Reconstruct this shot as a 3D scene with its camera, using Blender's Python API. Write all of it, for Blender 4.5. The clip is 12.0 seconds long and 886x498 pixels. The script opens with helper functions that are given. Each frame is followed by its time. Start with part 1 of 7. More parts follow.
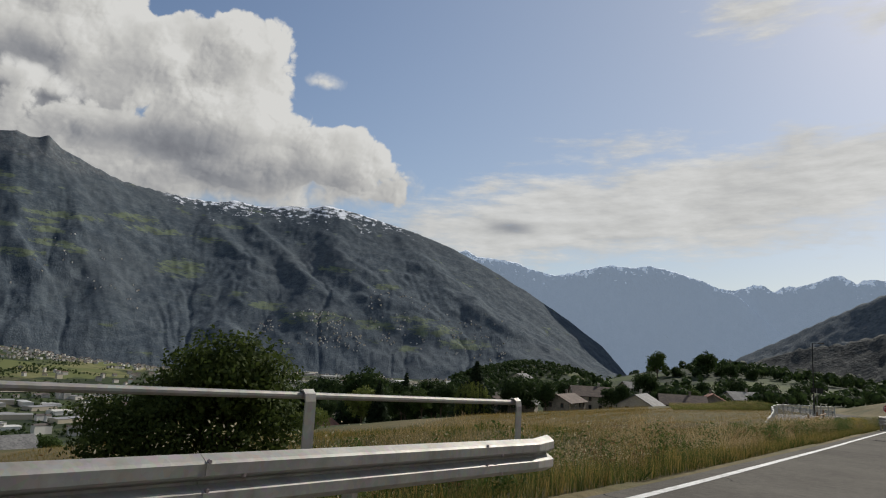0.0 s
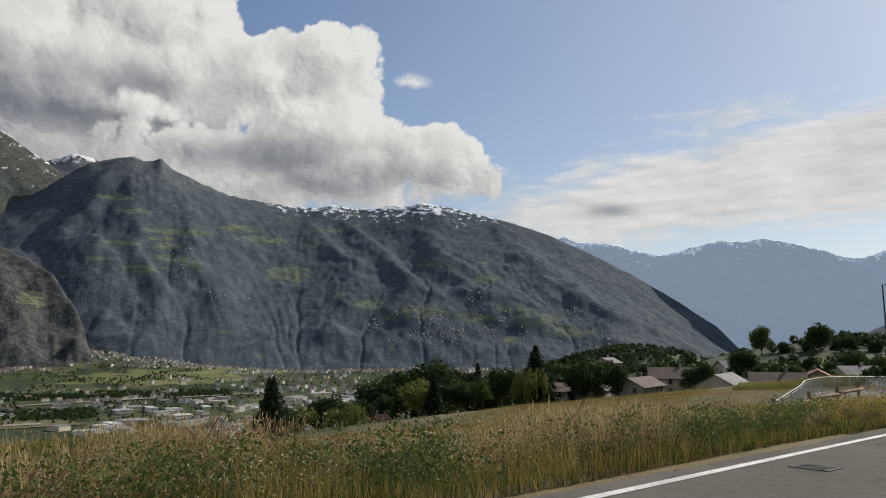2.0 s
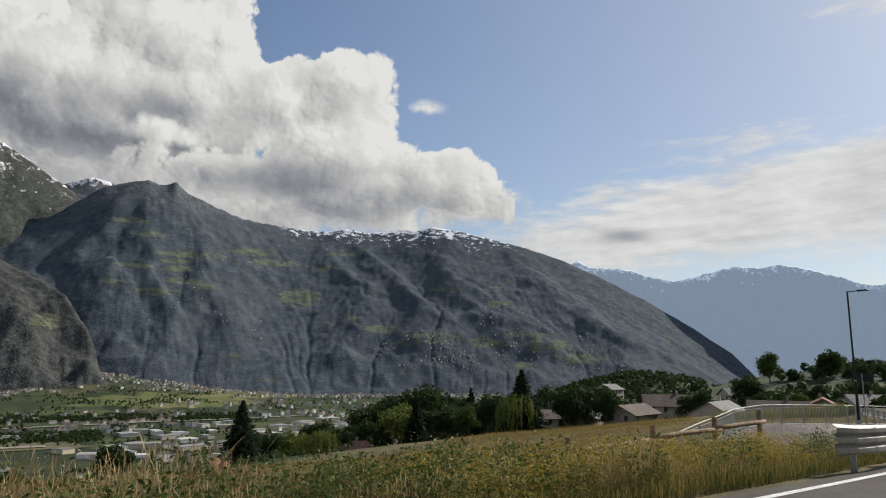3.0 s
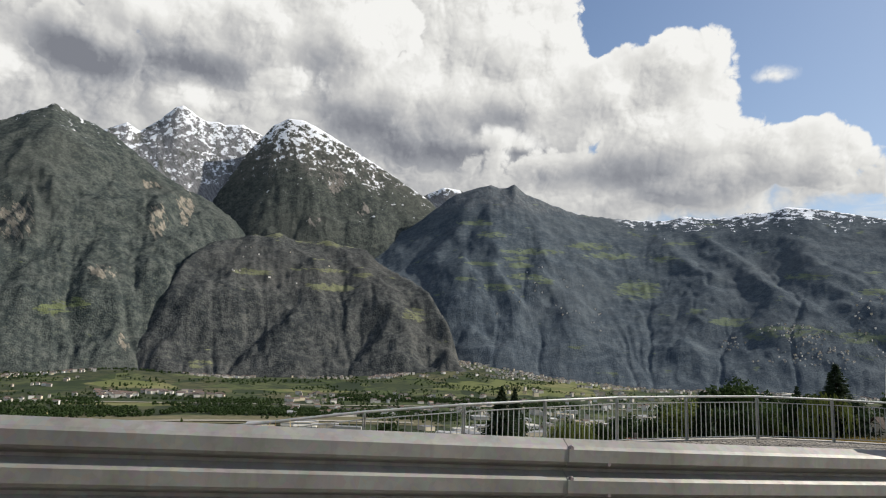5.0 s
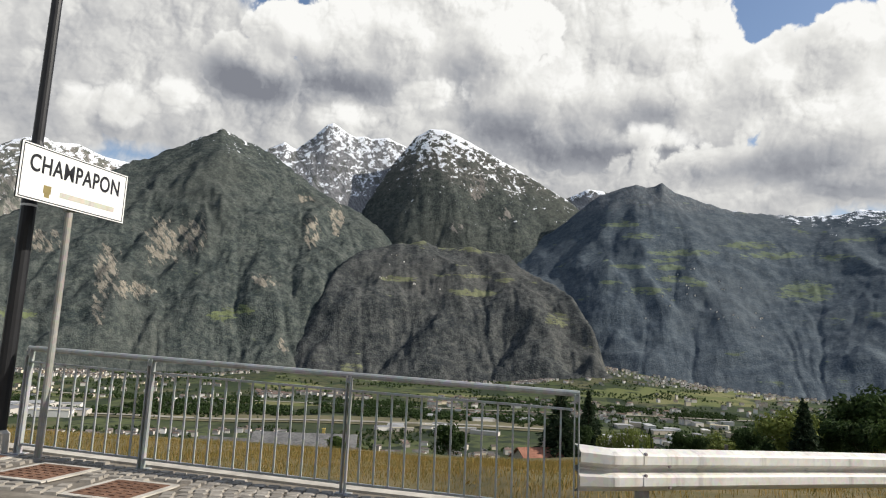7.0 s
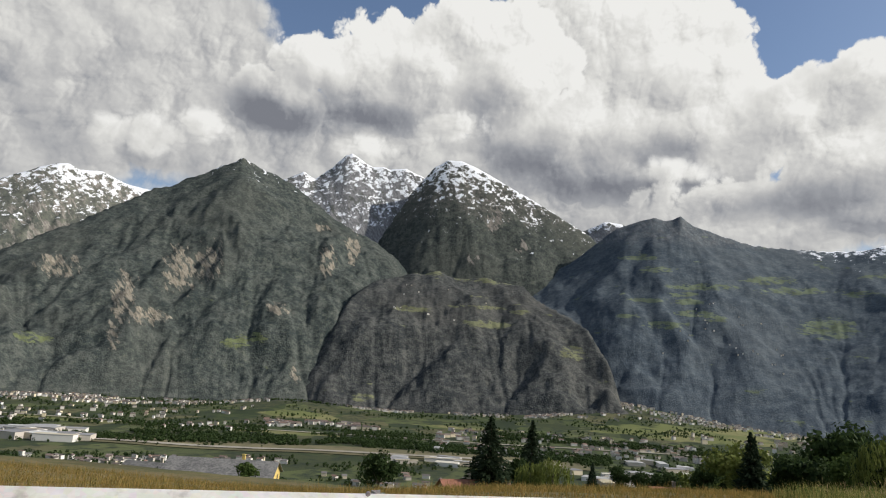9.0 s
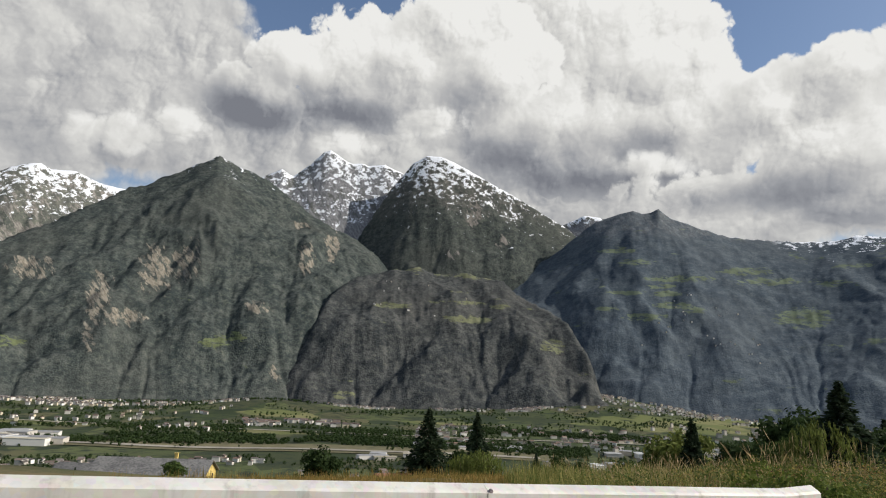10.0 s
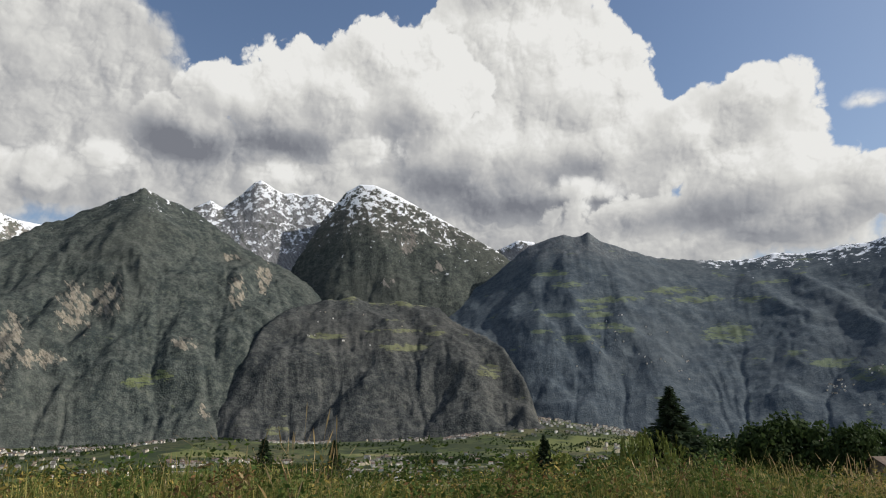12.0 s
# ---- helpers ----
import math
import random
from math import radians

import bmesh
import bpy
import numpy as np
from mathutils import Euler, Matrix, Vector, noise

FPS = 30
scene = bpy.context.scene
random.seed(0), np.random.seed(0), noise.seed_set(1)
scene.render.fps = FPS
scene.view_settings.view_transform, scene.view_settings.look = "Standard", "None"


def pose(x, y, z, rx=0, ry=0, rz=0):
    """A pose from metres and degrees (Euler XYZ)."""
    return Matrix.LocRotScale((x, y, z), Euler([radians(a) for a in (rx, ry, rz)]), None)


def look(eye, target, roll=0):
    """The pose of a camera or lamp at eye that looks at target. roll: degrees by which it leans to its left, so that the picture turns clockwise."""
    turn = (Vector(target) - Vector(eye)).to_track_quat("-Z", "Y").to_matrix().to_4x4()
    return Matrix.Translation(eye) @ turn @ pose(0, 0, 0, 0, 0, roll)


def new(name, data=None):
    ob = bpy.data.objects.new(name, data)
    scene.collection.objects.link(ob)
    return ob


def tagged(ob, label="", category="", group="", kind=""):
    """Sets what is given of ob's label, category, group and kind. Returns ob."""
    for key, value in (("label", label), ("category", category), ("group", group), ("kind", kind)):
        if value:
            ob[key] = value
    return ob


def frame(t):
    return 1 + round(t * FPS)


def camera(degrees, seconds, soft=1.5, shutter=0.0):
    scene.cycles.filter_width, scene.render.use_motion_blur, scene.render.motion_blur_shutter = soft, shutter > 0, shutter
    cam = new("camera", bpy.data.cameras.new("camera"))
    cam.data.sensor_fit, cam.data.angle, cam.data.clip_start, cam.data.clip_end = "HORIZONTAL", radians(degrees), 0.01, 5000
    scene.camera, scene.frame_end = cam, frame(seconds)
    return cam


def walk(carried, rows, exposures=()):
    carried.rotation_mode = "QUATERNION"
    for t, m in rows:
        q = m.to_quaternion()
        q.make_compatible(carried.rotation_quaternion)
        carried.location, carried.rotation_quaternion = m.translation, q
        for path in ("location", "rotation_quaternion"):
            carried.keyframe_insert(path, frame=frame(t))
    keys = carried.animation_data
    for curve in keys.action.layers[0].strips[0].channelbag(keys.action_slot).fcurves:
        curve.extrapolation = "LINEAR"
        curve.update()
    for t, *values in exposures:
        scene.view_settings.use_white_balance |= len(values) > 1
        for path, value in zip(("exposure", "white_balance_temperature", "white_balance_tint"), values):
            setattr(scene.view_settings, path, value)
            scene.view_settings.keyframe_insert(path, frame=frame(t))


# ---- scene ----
LENS = 66.57
cam = camera(LENS, 12.0, soft=1.1)
PATH = [
    (0, pose(-0.010, -6.994, 1.233, 98.789, -3.131, -51.150)),
    (0.1, pose(1.127, -7.004, 1.182, 99.107, -2.743, -50.649)),
    (0.2, pose(2.264, -7.013, 1.130, 99.546, -2.120, -49.790)),
    (0.3, pose(3.404, -7.022, 1.066, 99.645, -1.670, -49.425)),
    (0.5, pose(5.683, -7.033, 0.984, 99.367, -1.594, -48.384)),
    (1, pose(11.371, -7.009, 0.769, 99.357, -1.218, -45.543)),
    (1.5, pose(17.040, -6.917, 0.552, 98.558, -0.024, -43.595)),
    (2, pose(22.665, -6.740, 0.345, 97.862, -0.166, -42.201)),
    (2.5, pose(28.251, -6.517, 0.133, 98.465, -0.294, -40.966)),
    (3, pose(33.781, -6.244, -0.067, 99.950, -0.648, -41.136)),
    (3.5, pose(39.241, -5.907, -0.321, 99.863, -0.321, -37.061)),
    (3.7, pose(41.441, -5.780, -0.419, 99.978, -1.583, -30.169)),
    (5.3, pose(59.159, -4.431, -1.062, 98.308, -2.033, -12.527)),
    (5.5, pose(61.390, -4.081, -1.166, 97.574, -2.480, -12.658)),
    (6, pose(66.847, -2.948, -1.347, 96.579, -3.541, -9.491)),
    (6.5, pose(72.169, -1.398, -1.525, 96.623, -2.189, -3.136)),
    (7, pose(77.301, 0.499, -1.668, 98.681, -2.475, -0.381)),
    (7.2, pose(79.353, 1.291, -1.731, 99.204, -1.493, 0.854)),
    (8.8, pose(93.914, 7.236, -2.261, 99.962, -3.996, 0.636)),
    (9, pose(95.682, 7.999, -2.345, 101.250, -3.537, 1.076)),
    (9.5, pose(100.080, 9.919, -2.525, 102.392, -1.349, -0.166)),
    (10, pose(104.528, 11.849, -2.702, 100.983, -2.423, -0.312)),
    (10.5, pose(108.998, 13.796, -2.936, 101.768, -2.355, -1.582)),
    (11, pose(113.507, 15.714, -3.115, 103.214, -1.377, -2.825)),
    (11.5, pose(118.063, 17.605, -3.290, 102.407, -0.124, -4.827)),
    (12, pose(122.635, 19.486, -3.463, 103.433, 0.254, -5.123)),
]
walk(cam, PATH, exposures=[(0, -0.36), (1.0, -0.2), (3.7, -0.12), (5.4, 0.2), (6.5, 0.42), (7.1, 0.15), (9.0, 0.0), (12, -0.05)])

# ---------------- world, sun ----------------
SUN_AZ, SUN_EL = -94.0, 34.0          # azimuth to the left of +y, in degrees
world = bpy.data.worlds.new("sky")
scene.world = world
world.use_nodes = True
WT = world.node_tree
WT.nodes.clear()


class Graph:
    """Short hand for node trees."""

    def __init__(self, tree):
        self.t = tree

    def node(self, kind, **props):
        n = self.t.nodes.new(kind)
        for k, v in props.items():
            setattr(n, k, v)
        return n

    def put(self, sock, v):
        if isinstance(v, bpy.types.NodeSocket):
            self.t.links.new(v, sock)
        elif v is not None:
            sock.default_value = v

    def m(self, op, a, b=None, c=None, clamp=False):
        n = self.node("ShaderNodeMath", operation=op, use_clamp=clamp)
        for s, v in zip(n.inputs, (a, b, c)):
            self.put(s, v)
        return n.outputs[0]

    def comb(self, x, y, z=0.0):
        n = self.node("ShaderNodeCombineXYZ")
        for s, v in zip(n.inputs, (x, y, z)):
            self.put(s, v)
        return n.outputs[0]

    def noise(self, vec, scale, detail=4.0, rough=0.5, dist=0.0, out=0):
        n = self.node("ShaderNodeTexNoise")
        self.put(n.inputs["Vector"], vec)
        for k, v in (("Scale", scale), ("Detail", detail), ("Roughness", rough), ("Distortion", dist)):
            self.put(n.inputs[k], v)
        return n.outputs[out]

    def voronoi(self, vec, scale, feature="F1", out="Distance", smooth=None, rand=1.0):
        n = self.node("ShaderNodeTexVoronoi", feature=feature)
        self.put(n.inputs["Vector"], vec)
        n.inputs["Scale"].default_value = scale
        n.inputs["Randomness"].default_value = rand
        if smooth is not None:
            n.inputs["Smoothness"].default_value = smooth
        return n.outputs[out]

    def step(self, v, lo, hi):
        n = self.node("ShaderNodeMapRange", interpolation_type="SMOOTHSTEP")
        self.put(n.inputs[0], v)
        n.inputs[1].default_value, n.inputs[2].default_value = lo, hi
        return n.outputs[0]

    def mix(self, f, a, b, mode="MIX"):
        n = self.node("ShaderNodeMix", data_type="RGBA", blend_type=mode)
        self.put(n.inputs["Factor"], f)
        ia, ib = [s for s in n.inputs if s.name in "AB" and s.type == "RGBA"]
        self.put(ia, (*a, 1) if isinstance(a, tuple) else a)
        self.put(ib, (*b, 1) if isinstance(b, tuple) else b)
        return [s for s in n.outputs if s.type == "RGBA"][0]

    def ramp(self, v, stops):
        n = self.node("ShaderNodeValToRGB")
        el = n.color_ramp.elements
        while len(el) < len(stops):
            el.new(0.5)
        for e, (p, c) in zip(el, stops):
            e.position, e.color = p, (*c, 1)
        self.put(n.inputs[0], v)
        return n.outputs[0]


# clouds: middle (azimuth, elevation) and half widths in degrees of the lobes of each bank, from the farthest to the nearest
PALE = [(28.4, 24.4, 12, 7.4), (35.3, 21.4, 13, 9.9), (24.3, 19.0, 11.5, 4.9), (42.3, 20.3, 14, 12), (13, 20, 9, 4.5), (-18, 18.5, 9, 3.5), (6, 17.5, 24, 4.0), (62, 22, 18, 11), (-6, 15.0, 34, 3.6), (-26, 13.2, 21, 2.4)]
TOWER = [(-11.4, 30.1, 9.0, 5.0), (-16.9, 26.6, 7.8, 6.0), (-6.1, 29.6, 4.5, 3.4), (-10.2, 22.4, 12.3, 5.4), (-20.0, 20.9, 7.4, 5.4), (-13.5, 18.1, 15.5, 3.0), (-12.5, 35.5, 9, 4.6)]
TAIL = [(-32.5, 23.6, 4.0, 2.6), (-27.5, 21.8, 5.4, 3.2), (-35.0, 19.8, 3.0, 2.8), (-31.4, 18.1, 7.6, 3.7), (-36.5, 15.3, 5.6, 2.2), (-27.3, 15.6, 12.8, 2.0), (-43.4, 15.2, 3.2, 2.0), (-40.0, 16.0, 3.8, 2.5), (-45.4, 13.2, 2.6, 1.2), (-32.8, 14.6, 7.6, 2.7)]
BULK = [(6.3, 26.8, 11.5, 3.3), (12.2, 25.4, 6.8, 3.6), (-0.3, 29.2, 4.8, 3.1), (-4.0, 26.5, 5.8, 5.0), (16.4, 22.3, 5.0, 3.1), (6.1, 22.9, 10.2, 3.0)]
PUFFS = [(2.1, 21.2, 3.1, 1.5), (27.5, 17.4, 3.1, 1.4), (22.7, 19.0, 2.1, 1.1), (8.0, 19.5, 3.1, 1.0), (-17.5, 18.0, 2.6, 1.0), (-39.4, 21.9, 0.5, 0.22)]
HAZY = [(-76.7, 26.9, 3.6, 1.5), (-66.0, 17.7, 3.1, 0.6), (-74.4, 13.8, 14, 3.0), (-65.6, 11.6, 17, 3.0), (-82.2, 14.9, 8, 3.2), (-54.6, 14.3, 1.5, 0.8), (-84.8, 25.5, 1.8, 0.9), (-60.9, 13.2, 6.6, 2.2), (-55, 10.2, 9, 2.4),
        (-104, 14, 14, 6), (-125, 18, 20, 8), (-160, 20, 22, 9), (95, 20, 24, 11), (130, 24, 26, 10)]


def node_group(name):
    tree = bpy.data.node_groups.new(name, "ShaderNodeTree")
    tree.interface.new_socket("p", in_out="INPUT", socket_type="NodeSocketVector")
    tree.interface.new_socket("d", in_out="OUTPUT", socket_type="NodeSocketFloat")
    g = Graph(tree)
    return tree, g, g.node("NodeGroupInput").outputs[0]


def lobe_group(name, lobes):
    """Depth inside a bank at a direction (azimuth, elevation), in degrees, smooth."""
    tree, g, p = node_group(name)
    wob = g.node("ShaderNodeVectorMath", operation="MULTIPLY_ADD")
    g.put(wob.inputs[0], g.noise(p, 0.2, 3, 0.5, 0, 1))
    wob.inputs[1].default_value = (2.4, 2.2, 0)
    shift = g.node("ShaderNodeVectorMath", operation="SUBTRACT")
    g.put(shift.inputs[0], p)
    shift.inputs[1].default_value = (1.2, 1.1, 0)
    g.put(wob.inputs[2], shift.outputs[0])
    sep = g.node("ShaderNodeSeparateXYZ")
    g.put(sep.inputs[0], wob.outputs[0])
    best = None
    for a, e, rx, ry in lobes:
        u = g.m("MULTIPLY", g.m("SUBTRACT", sep.outputs[0], a), 1 / rx)
        v = g.m("MULTIPLY", g.m("SUBTRACT", sep.outputs[1], e), 1 / ry)
        r = g.m("SQRT", g.m("ADD", g.m("MULTIPLY", u, u), g.m("MULTIPLY", v, v)))
        d = g.m("MULTIPLY", g.m("SUBTRACT", 1.0, r), min(rx, ry))
        best = d if best is None else g.m("SMOOTH_MAX", best, d, 0.7)
    g.put(g.node("NodeGroupOutput").inputs[0], best)
    return tree


def billow_group(name):
    """Rounded heads on heads, with creases between them, in degrees of depth."""
    tree, g, p = node_group(name)
    curl = g.node("ShaderNodeVectorMath", operation="MULTIPLY_ADD")
    g.put(curl.inputs[0], g.noise(p, 0.35, 4, 0.55, 0, 1))
    curl.inputs[1].default_value = (2.6, 2.2, 0)
    g.put(curl.inputs[2], p)
    total = None
    for scale, amount in ((0.24, 1.9), (0.58, 0.95), (1.35, 0.46), (3.1, 0.2)):
        v = g.voronoi(curl.outputs[0], scale)
        b = g.m("MULTIPLY", g.m("SUBTRACT", 0.28, g.m("MULTIPLY", v, v)), amount)
        total = b if total is None else g.m("ADD", total, b)
    fuzz = g.m("MULTIPLY", g.m("SUBTRACT", g.noise(p, 1.1, 7, 0.65), 0.5), 0.7)
    g.put(g.node("NodeGroupOutput").inputs[0], g.m("ADD", total, fuzz))
    return tree


def streak_group(name):
    """Wind-drawn streaks, long and flat."""
    tree, g, p = node_group(name)
    st = g.node("ShaderNodeMapping")
    g.put(st.inputs[0], p)
    st.inputs["Scale"].default_value = (0.38, 1.5, 1)
    st.inputs["Rotation"].default_value = (0, 0, 0.12)
    g.put(g.node("NodeGroupOutput").inputs[0], g.m("MULTIPLY", g.m("SUBTRACT", g.noise(st.outputs[0], 0.8, 8, 0.62), 0.5), 4.4))
    return tree


W = Graph(WT)
coord = W.node("ShaderNodeTexCoord").outputs["Generated"]
sepd = W.node("ShaderNodeSeparateXYZ")
W.put(sepd.inputs[0], coord)
azr = W.m("ARCTAN2", W.m("MULTIPLY", sepd.outputs[0], -1.0), sepd.outputs[1])
AZ = W.m("MULTIPLY", azr, 57.29578)
EL = W.m("MULTIPLY", W.m("ARCSINE", sepd.outputs[2]), 57.29578)


def sample(tree, step=0.0):
    """The value a number of degrees nearer to the sun."""
    n = W.node("ShaderNodeGroup", node_tree=tree)
    W.put(n.inputs[0], W.comb(W.m("ADD", AZ, -0.80 * step), W.m("ADD", EL, 0.60 * step)))
    return n.outputs[0]


BILLOW = [sample(billow_group("billows"), k) for k in (0.0, 0.3, 1.1)]
soft = W.noise(W.comb(AZ, EL), 0.12, 4, 0.5)
crisp = W.step(W.noise(W.comb(AZ, EL), 0.22, 3, 0.5), 0.38, 0.62)
fold = W.m("ADD", W.m("MULTIPLY", W.m("SUBTRACT", BILLOW[0], BILLOW[1]), W.m("ADD", 0.05, W.m("MULTIPLY", crisp, 0.20))), W.m("MULTIPLY", W.m("SUBTRACT", BILLOW[0], BILLOW[2]), 0.15))
fold = W.m("MINIMUM", W.m("MAXIMUM", fold, -0.30), 0.24)


def bank(name, lobes, base, round_, edge, puff=1.0, foot=(10, 14), dim=0.2):
    """Cover and tone of one bank: bright towards the sun, greyer on the far side and deep inside."""
    tree = lobe_group(name, lobes)
    d0, d1 = sample(tree), sample(tree, 2.4)
    depth = W.m("ADD", d0, W.m("MULTIPLY", BILLOW[0], puff))
    side = W.m("MULTIPLY", W.m("SUBTRACT", d0, d1), round_)
    tone = W.m("ADD", W.m("ADD", side, fold), W.m("ADD", base, W.m("MULTIPLY", W.m("SUBTRACT", soft, 0.5), 0.4)))
    tone = W.m("SUBTRACT", tone, W.m("MULTIPLY", W.step(W.m("ADD", EL, W.m("MULTIPLY", BILLOW[0], -1.2)), foot[1], foot[0]), dim))
    rim = W.m("MULTIPLY", W.step(depth, 1.2, 0.1), 0.12)
    return W.step(depth, -edge, edge), W.m("ADD", tone, rim)


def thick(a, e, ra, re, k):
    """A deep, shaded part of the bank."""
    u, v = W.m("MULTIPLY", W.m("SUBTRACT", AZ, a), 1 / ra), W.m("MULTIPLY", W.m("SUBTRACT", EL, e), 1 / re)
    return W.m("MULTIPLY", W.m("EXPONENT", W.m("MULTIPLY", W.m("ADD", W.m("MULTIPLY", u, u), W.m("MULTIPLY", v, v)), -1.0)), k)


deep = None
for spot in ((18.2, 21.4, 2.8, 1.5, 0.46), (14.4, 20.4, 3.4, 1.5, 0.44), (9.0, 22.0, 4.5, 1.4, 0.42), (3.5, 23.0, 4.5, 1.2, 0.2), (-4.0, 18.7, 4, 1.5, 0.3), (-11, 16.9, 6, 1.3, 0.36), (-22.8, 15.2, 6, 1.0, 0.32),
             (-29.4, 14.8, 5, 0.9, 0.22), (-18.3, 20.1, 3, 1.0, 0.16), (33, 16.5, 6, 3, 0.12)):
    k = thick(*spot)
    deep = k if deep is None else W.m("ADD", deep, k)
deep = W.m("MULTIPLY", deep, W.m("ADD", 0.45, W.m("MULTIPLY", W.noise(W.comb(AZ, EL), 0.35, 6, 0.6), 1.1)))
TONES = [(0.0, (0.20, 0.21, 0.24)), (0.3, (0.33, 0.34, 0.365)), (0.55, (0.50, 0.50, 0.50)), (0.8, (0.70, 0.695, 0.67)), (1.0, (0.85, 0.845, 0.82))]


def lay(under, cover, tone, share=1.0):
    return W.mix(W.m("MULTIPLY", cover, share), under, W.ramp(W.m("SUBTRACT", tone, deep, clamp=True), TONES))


sky = W.node("ShaderNodeTexSky", sky_type="NISHITA", sun_disc=False, sun_elevation=radians(SUN_EL),
             sun_rotation=radians(-SUN_AZ), altitude=700, air_density=1.2, dust_density=1.2, ozone_density=1.0)
skyc = W.node("ShaderNodeMix", data_type="RGBA", blend_type="MULTIPLY")
skyc.inputs["Factor"].default_value = 1
ia, ib = [s for s in skyc.inputs if s.type == "RGBA"]
W.put(ia, sky.outputs[0])
ib.default_value = (0.105, 0.105, 0.112, 1)
blue = [s for s in skyc.outputs if s.type == "RGBA"][0]
blue = W.mix(W.m("MULTIPLY", W.step(AZ, -18, -75), 0.42), blue, (0.44, 0.52, 0.62))
streaks = streak_group("streaks")
veil = W.m("ADD", sample(lobe_group("veil", HAZY)), sample(streaks))
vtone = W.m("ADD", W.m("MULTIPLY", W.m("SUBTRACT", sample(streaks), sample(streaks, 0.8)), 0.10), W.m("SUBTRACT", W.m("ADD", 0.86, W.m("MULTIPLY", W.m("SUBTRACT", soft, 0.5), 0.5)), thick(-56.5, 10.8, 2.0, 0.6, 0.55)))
both = lay(blue, W.step(veil, -0.9, 1.3), vtone, 0.92)
both = lay(both, *bank("pale", PALE, 0.60, 0.05, 0.7, 0.8, (10, 11)))
both = lay(both, *bank("tower", TOWER, 0.82, 0.10, 0.2, 1.0, (16, 25), 0.34))
both = lay(both, *bank("tail", TAIL, 0.75, 0.12, 0.2, 0.8, (13, 19), 0.24))
both = lay(both, *bank("bulk", BULK, 0.84, 0.12, 0.2, 1.0, (20, 26.5), 0.32))
both = lay(both, *bank("puffs", PUFFS, 0.74, 0.10, 0.45, 0.5))
bg = W.node("ShaderNodeBackground")
W.put(bg.inputs[0], both)
bg.inputs[1].default_value = 1.0
W.put(W.node("ShaderNodeOutputWorld").inputs[0], bg.outputs[0])

sun = new("sun", bpy.data.lights.new("sun", "SUN"))
sun.data.energy, sun.data.angle, sun.data.color = 5.0, radians(0.6), (1.0, 0.94, 0.84)
_a, _e = radians(SUN_AZ), radians(SUN_EL)
sun.matrix_world = look((0, 0, 0), (math.sin(_a) * math.cos(_e), -math.cos(_a) * math.cos(_e), -math.sin(_e)))


# ---------------- materials ----------------
def material(name, rough=0.8, metal=0.0, spec=0.3):
    mat = bpy.data.materials.new(name)
    mat.use_nodes = True
    g = Graph(mat.node_tree)
    b = mat.node_tree.nodes["Principled BSDF"]
    b.inputs["Roughness"].default_value, b.inputs["Metallic"].default_value = rough, metal
    b.inputs["Specular IOR Level"].default_value = spec
    return mat, g, b


def bump(g, b, height, strength, dist):
    n = g.node("ShaderNodeBump")
    n.inputs["Strength"].default_value, n.inputs["Distance"].default_value = strength, dist
    g.put(n.inputs["Height"], height)
    g.put(b.inputs["Normal"], n.outputs[0])


def obj_coord(g):
    return g.node("ShaderNodeTexCoord").outputs["Object"]


def speckled(name, lo, hi, scale=3.0, big=0.2, rough=0.85, bumpy=0.3, bump_scale=30, bump_dist=0.02, metal=0.0, spec=0.3, per_object=0.0):
    """A surface of two colours mixed at a coarse and a fine scale, with fine relief."""
    mat, g, b = material(name, rough, metal, spec)
    p = obj_coord(g)
    f = g.m("ADD", g.m("MULTIPLY", g.noise(p, scale, 6, 0.6), 0.6), g.m("MULTIPLY", g.noise(p, big, 4, 0.55), 0.4))
    f = g.step(f, 0.36, 0.64)
    col = g.mix(f, lo, hi)
    if per_object:
        rnd = g.node("ShaderNodeObjectInfo").outputs["Random"]
        k = g.m("ADD", 1 - per_object, g.m("MULTIPLY", rnd, 2 * per_object))
        col = g.mix(1.0, col, g.comb(k, k, k), "MULTIPLY")
    g.put(b.inputs["Base Color"], col)
    if bumpy:
        bump(g, b, g.noise(p, bump_scale, 4, 0.6), bumpy, bump_dist)
    return mat


def asphalt_material(name, lo, hi):
    mat, g, b = material(name, 1.0, spec=0.04)
    p = obj_coord(g)
    grit = g.voronoi(p, 55.0)
    f = g.m("ADD", g.m("MULTIPLY", g.noise(p, 0.35, 5, 0.6), 0.55), g.m("MULTIPLY", g.noise(p, 7, 6, 0.7), 0.45))
    col = g.mix(g.step(f, 0.36, 0.66), lo, hi)
    col = g.mix(g.m("MULTIPLY", g.step(grit, 0.45, 0.1), 0.6), col, (0.22, 0.205, 0.18))
    w = g.noise(p, 0.9, 3, 0.5, 0, 1)
    cr = g.node("ShaderNodeTexVoronoi", feature="DISTANCE_TO_EDGE")
    mixv = g.node("ShaderNodeVectorMath", operation="ADD")
    g.put(mixv.inputs[0], p)
    g.put(mixv.inputs[1], w)
    g.put(cr.inputs["Vector"], mixv.outputs[0])
    cr.inputs["Scale"].default_value = 0.32
    crack = g.m("MULTIPLY", g.step(cr.outputs["Distance"], 0.006, 0.001), g.step(g.noise(p, 0.5, 2), 0.55, 0.65))
    col = g.mix(crack, col, (0.03, 0.028, 0.026))
    g.put(b.inputs["Base Color"], col)
    bump(g, b, grit, 0.25, 0.004)
    return mat


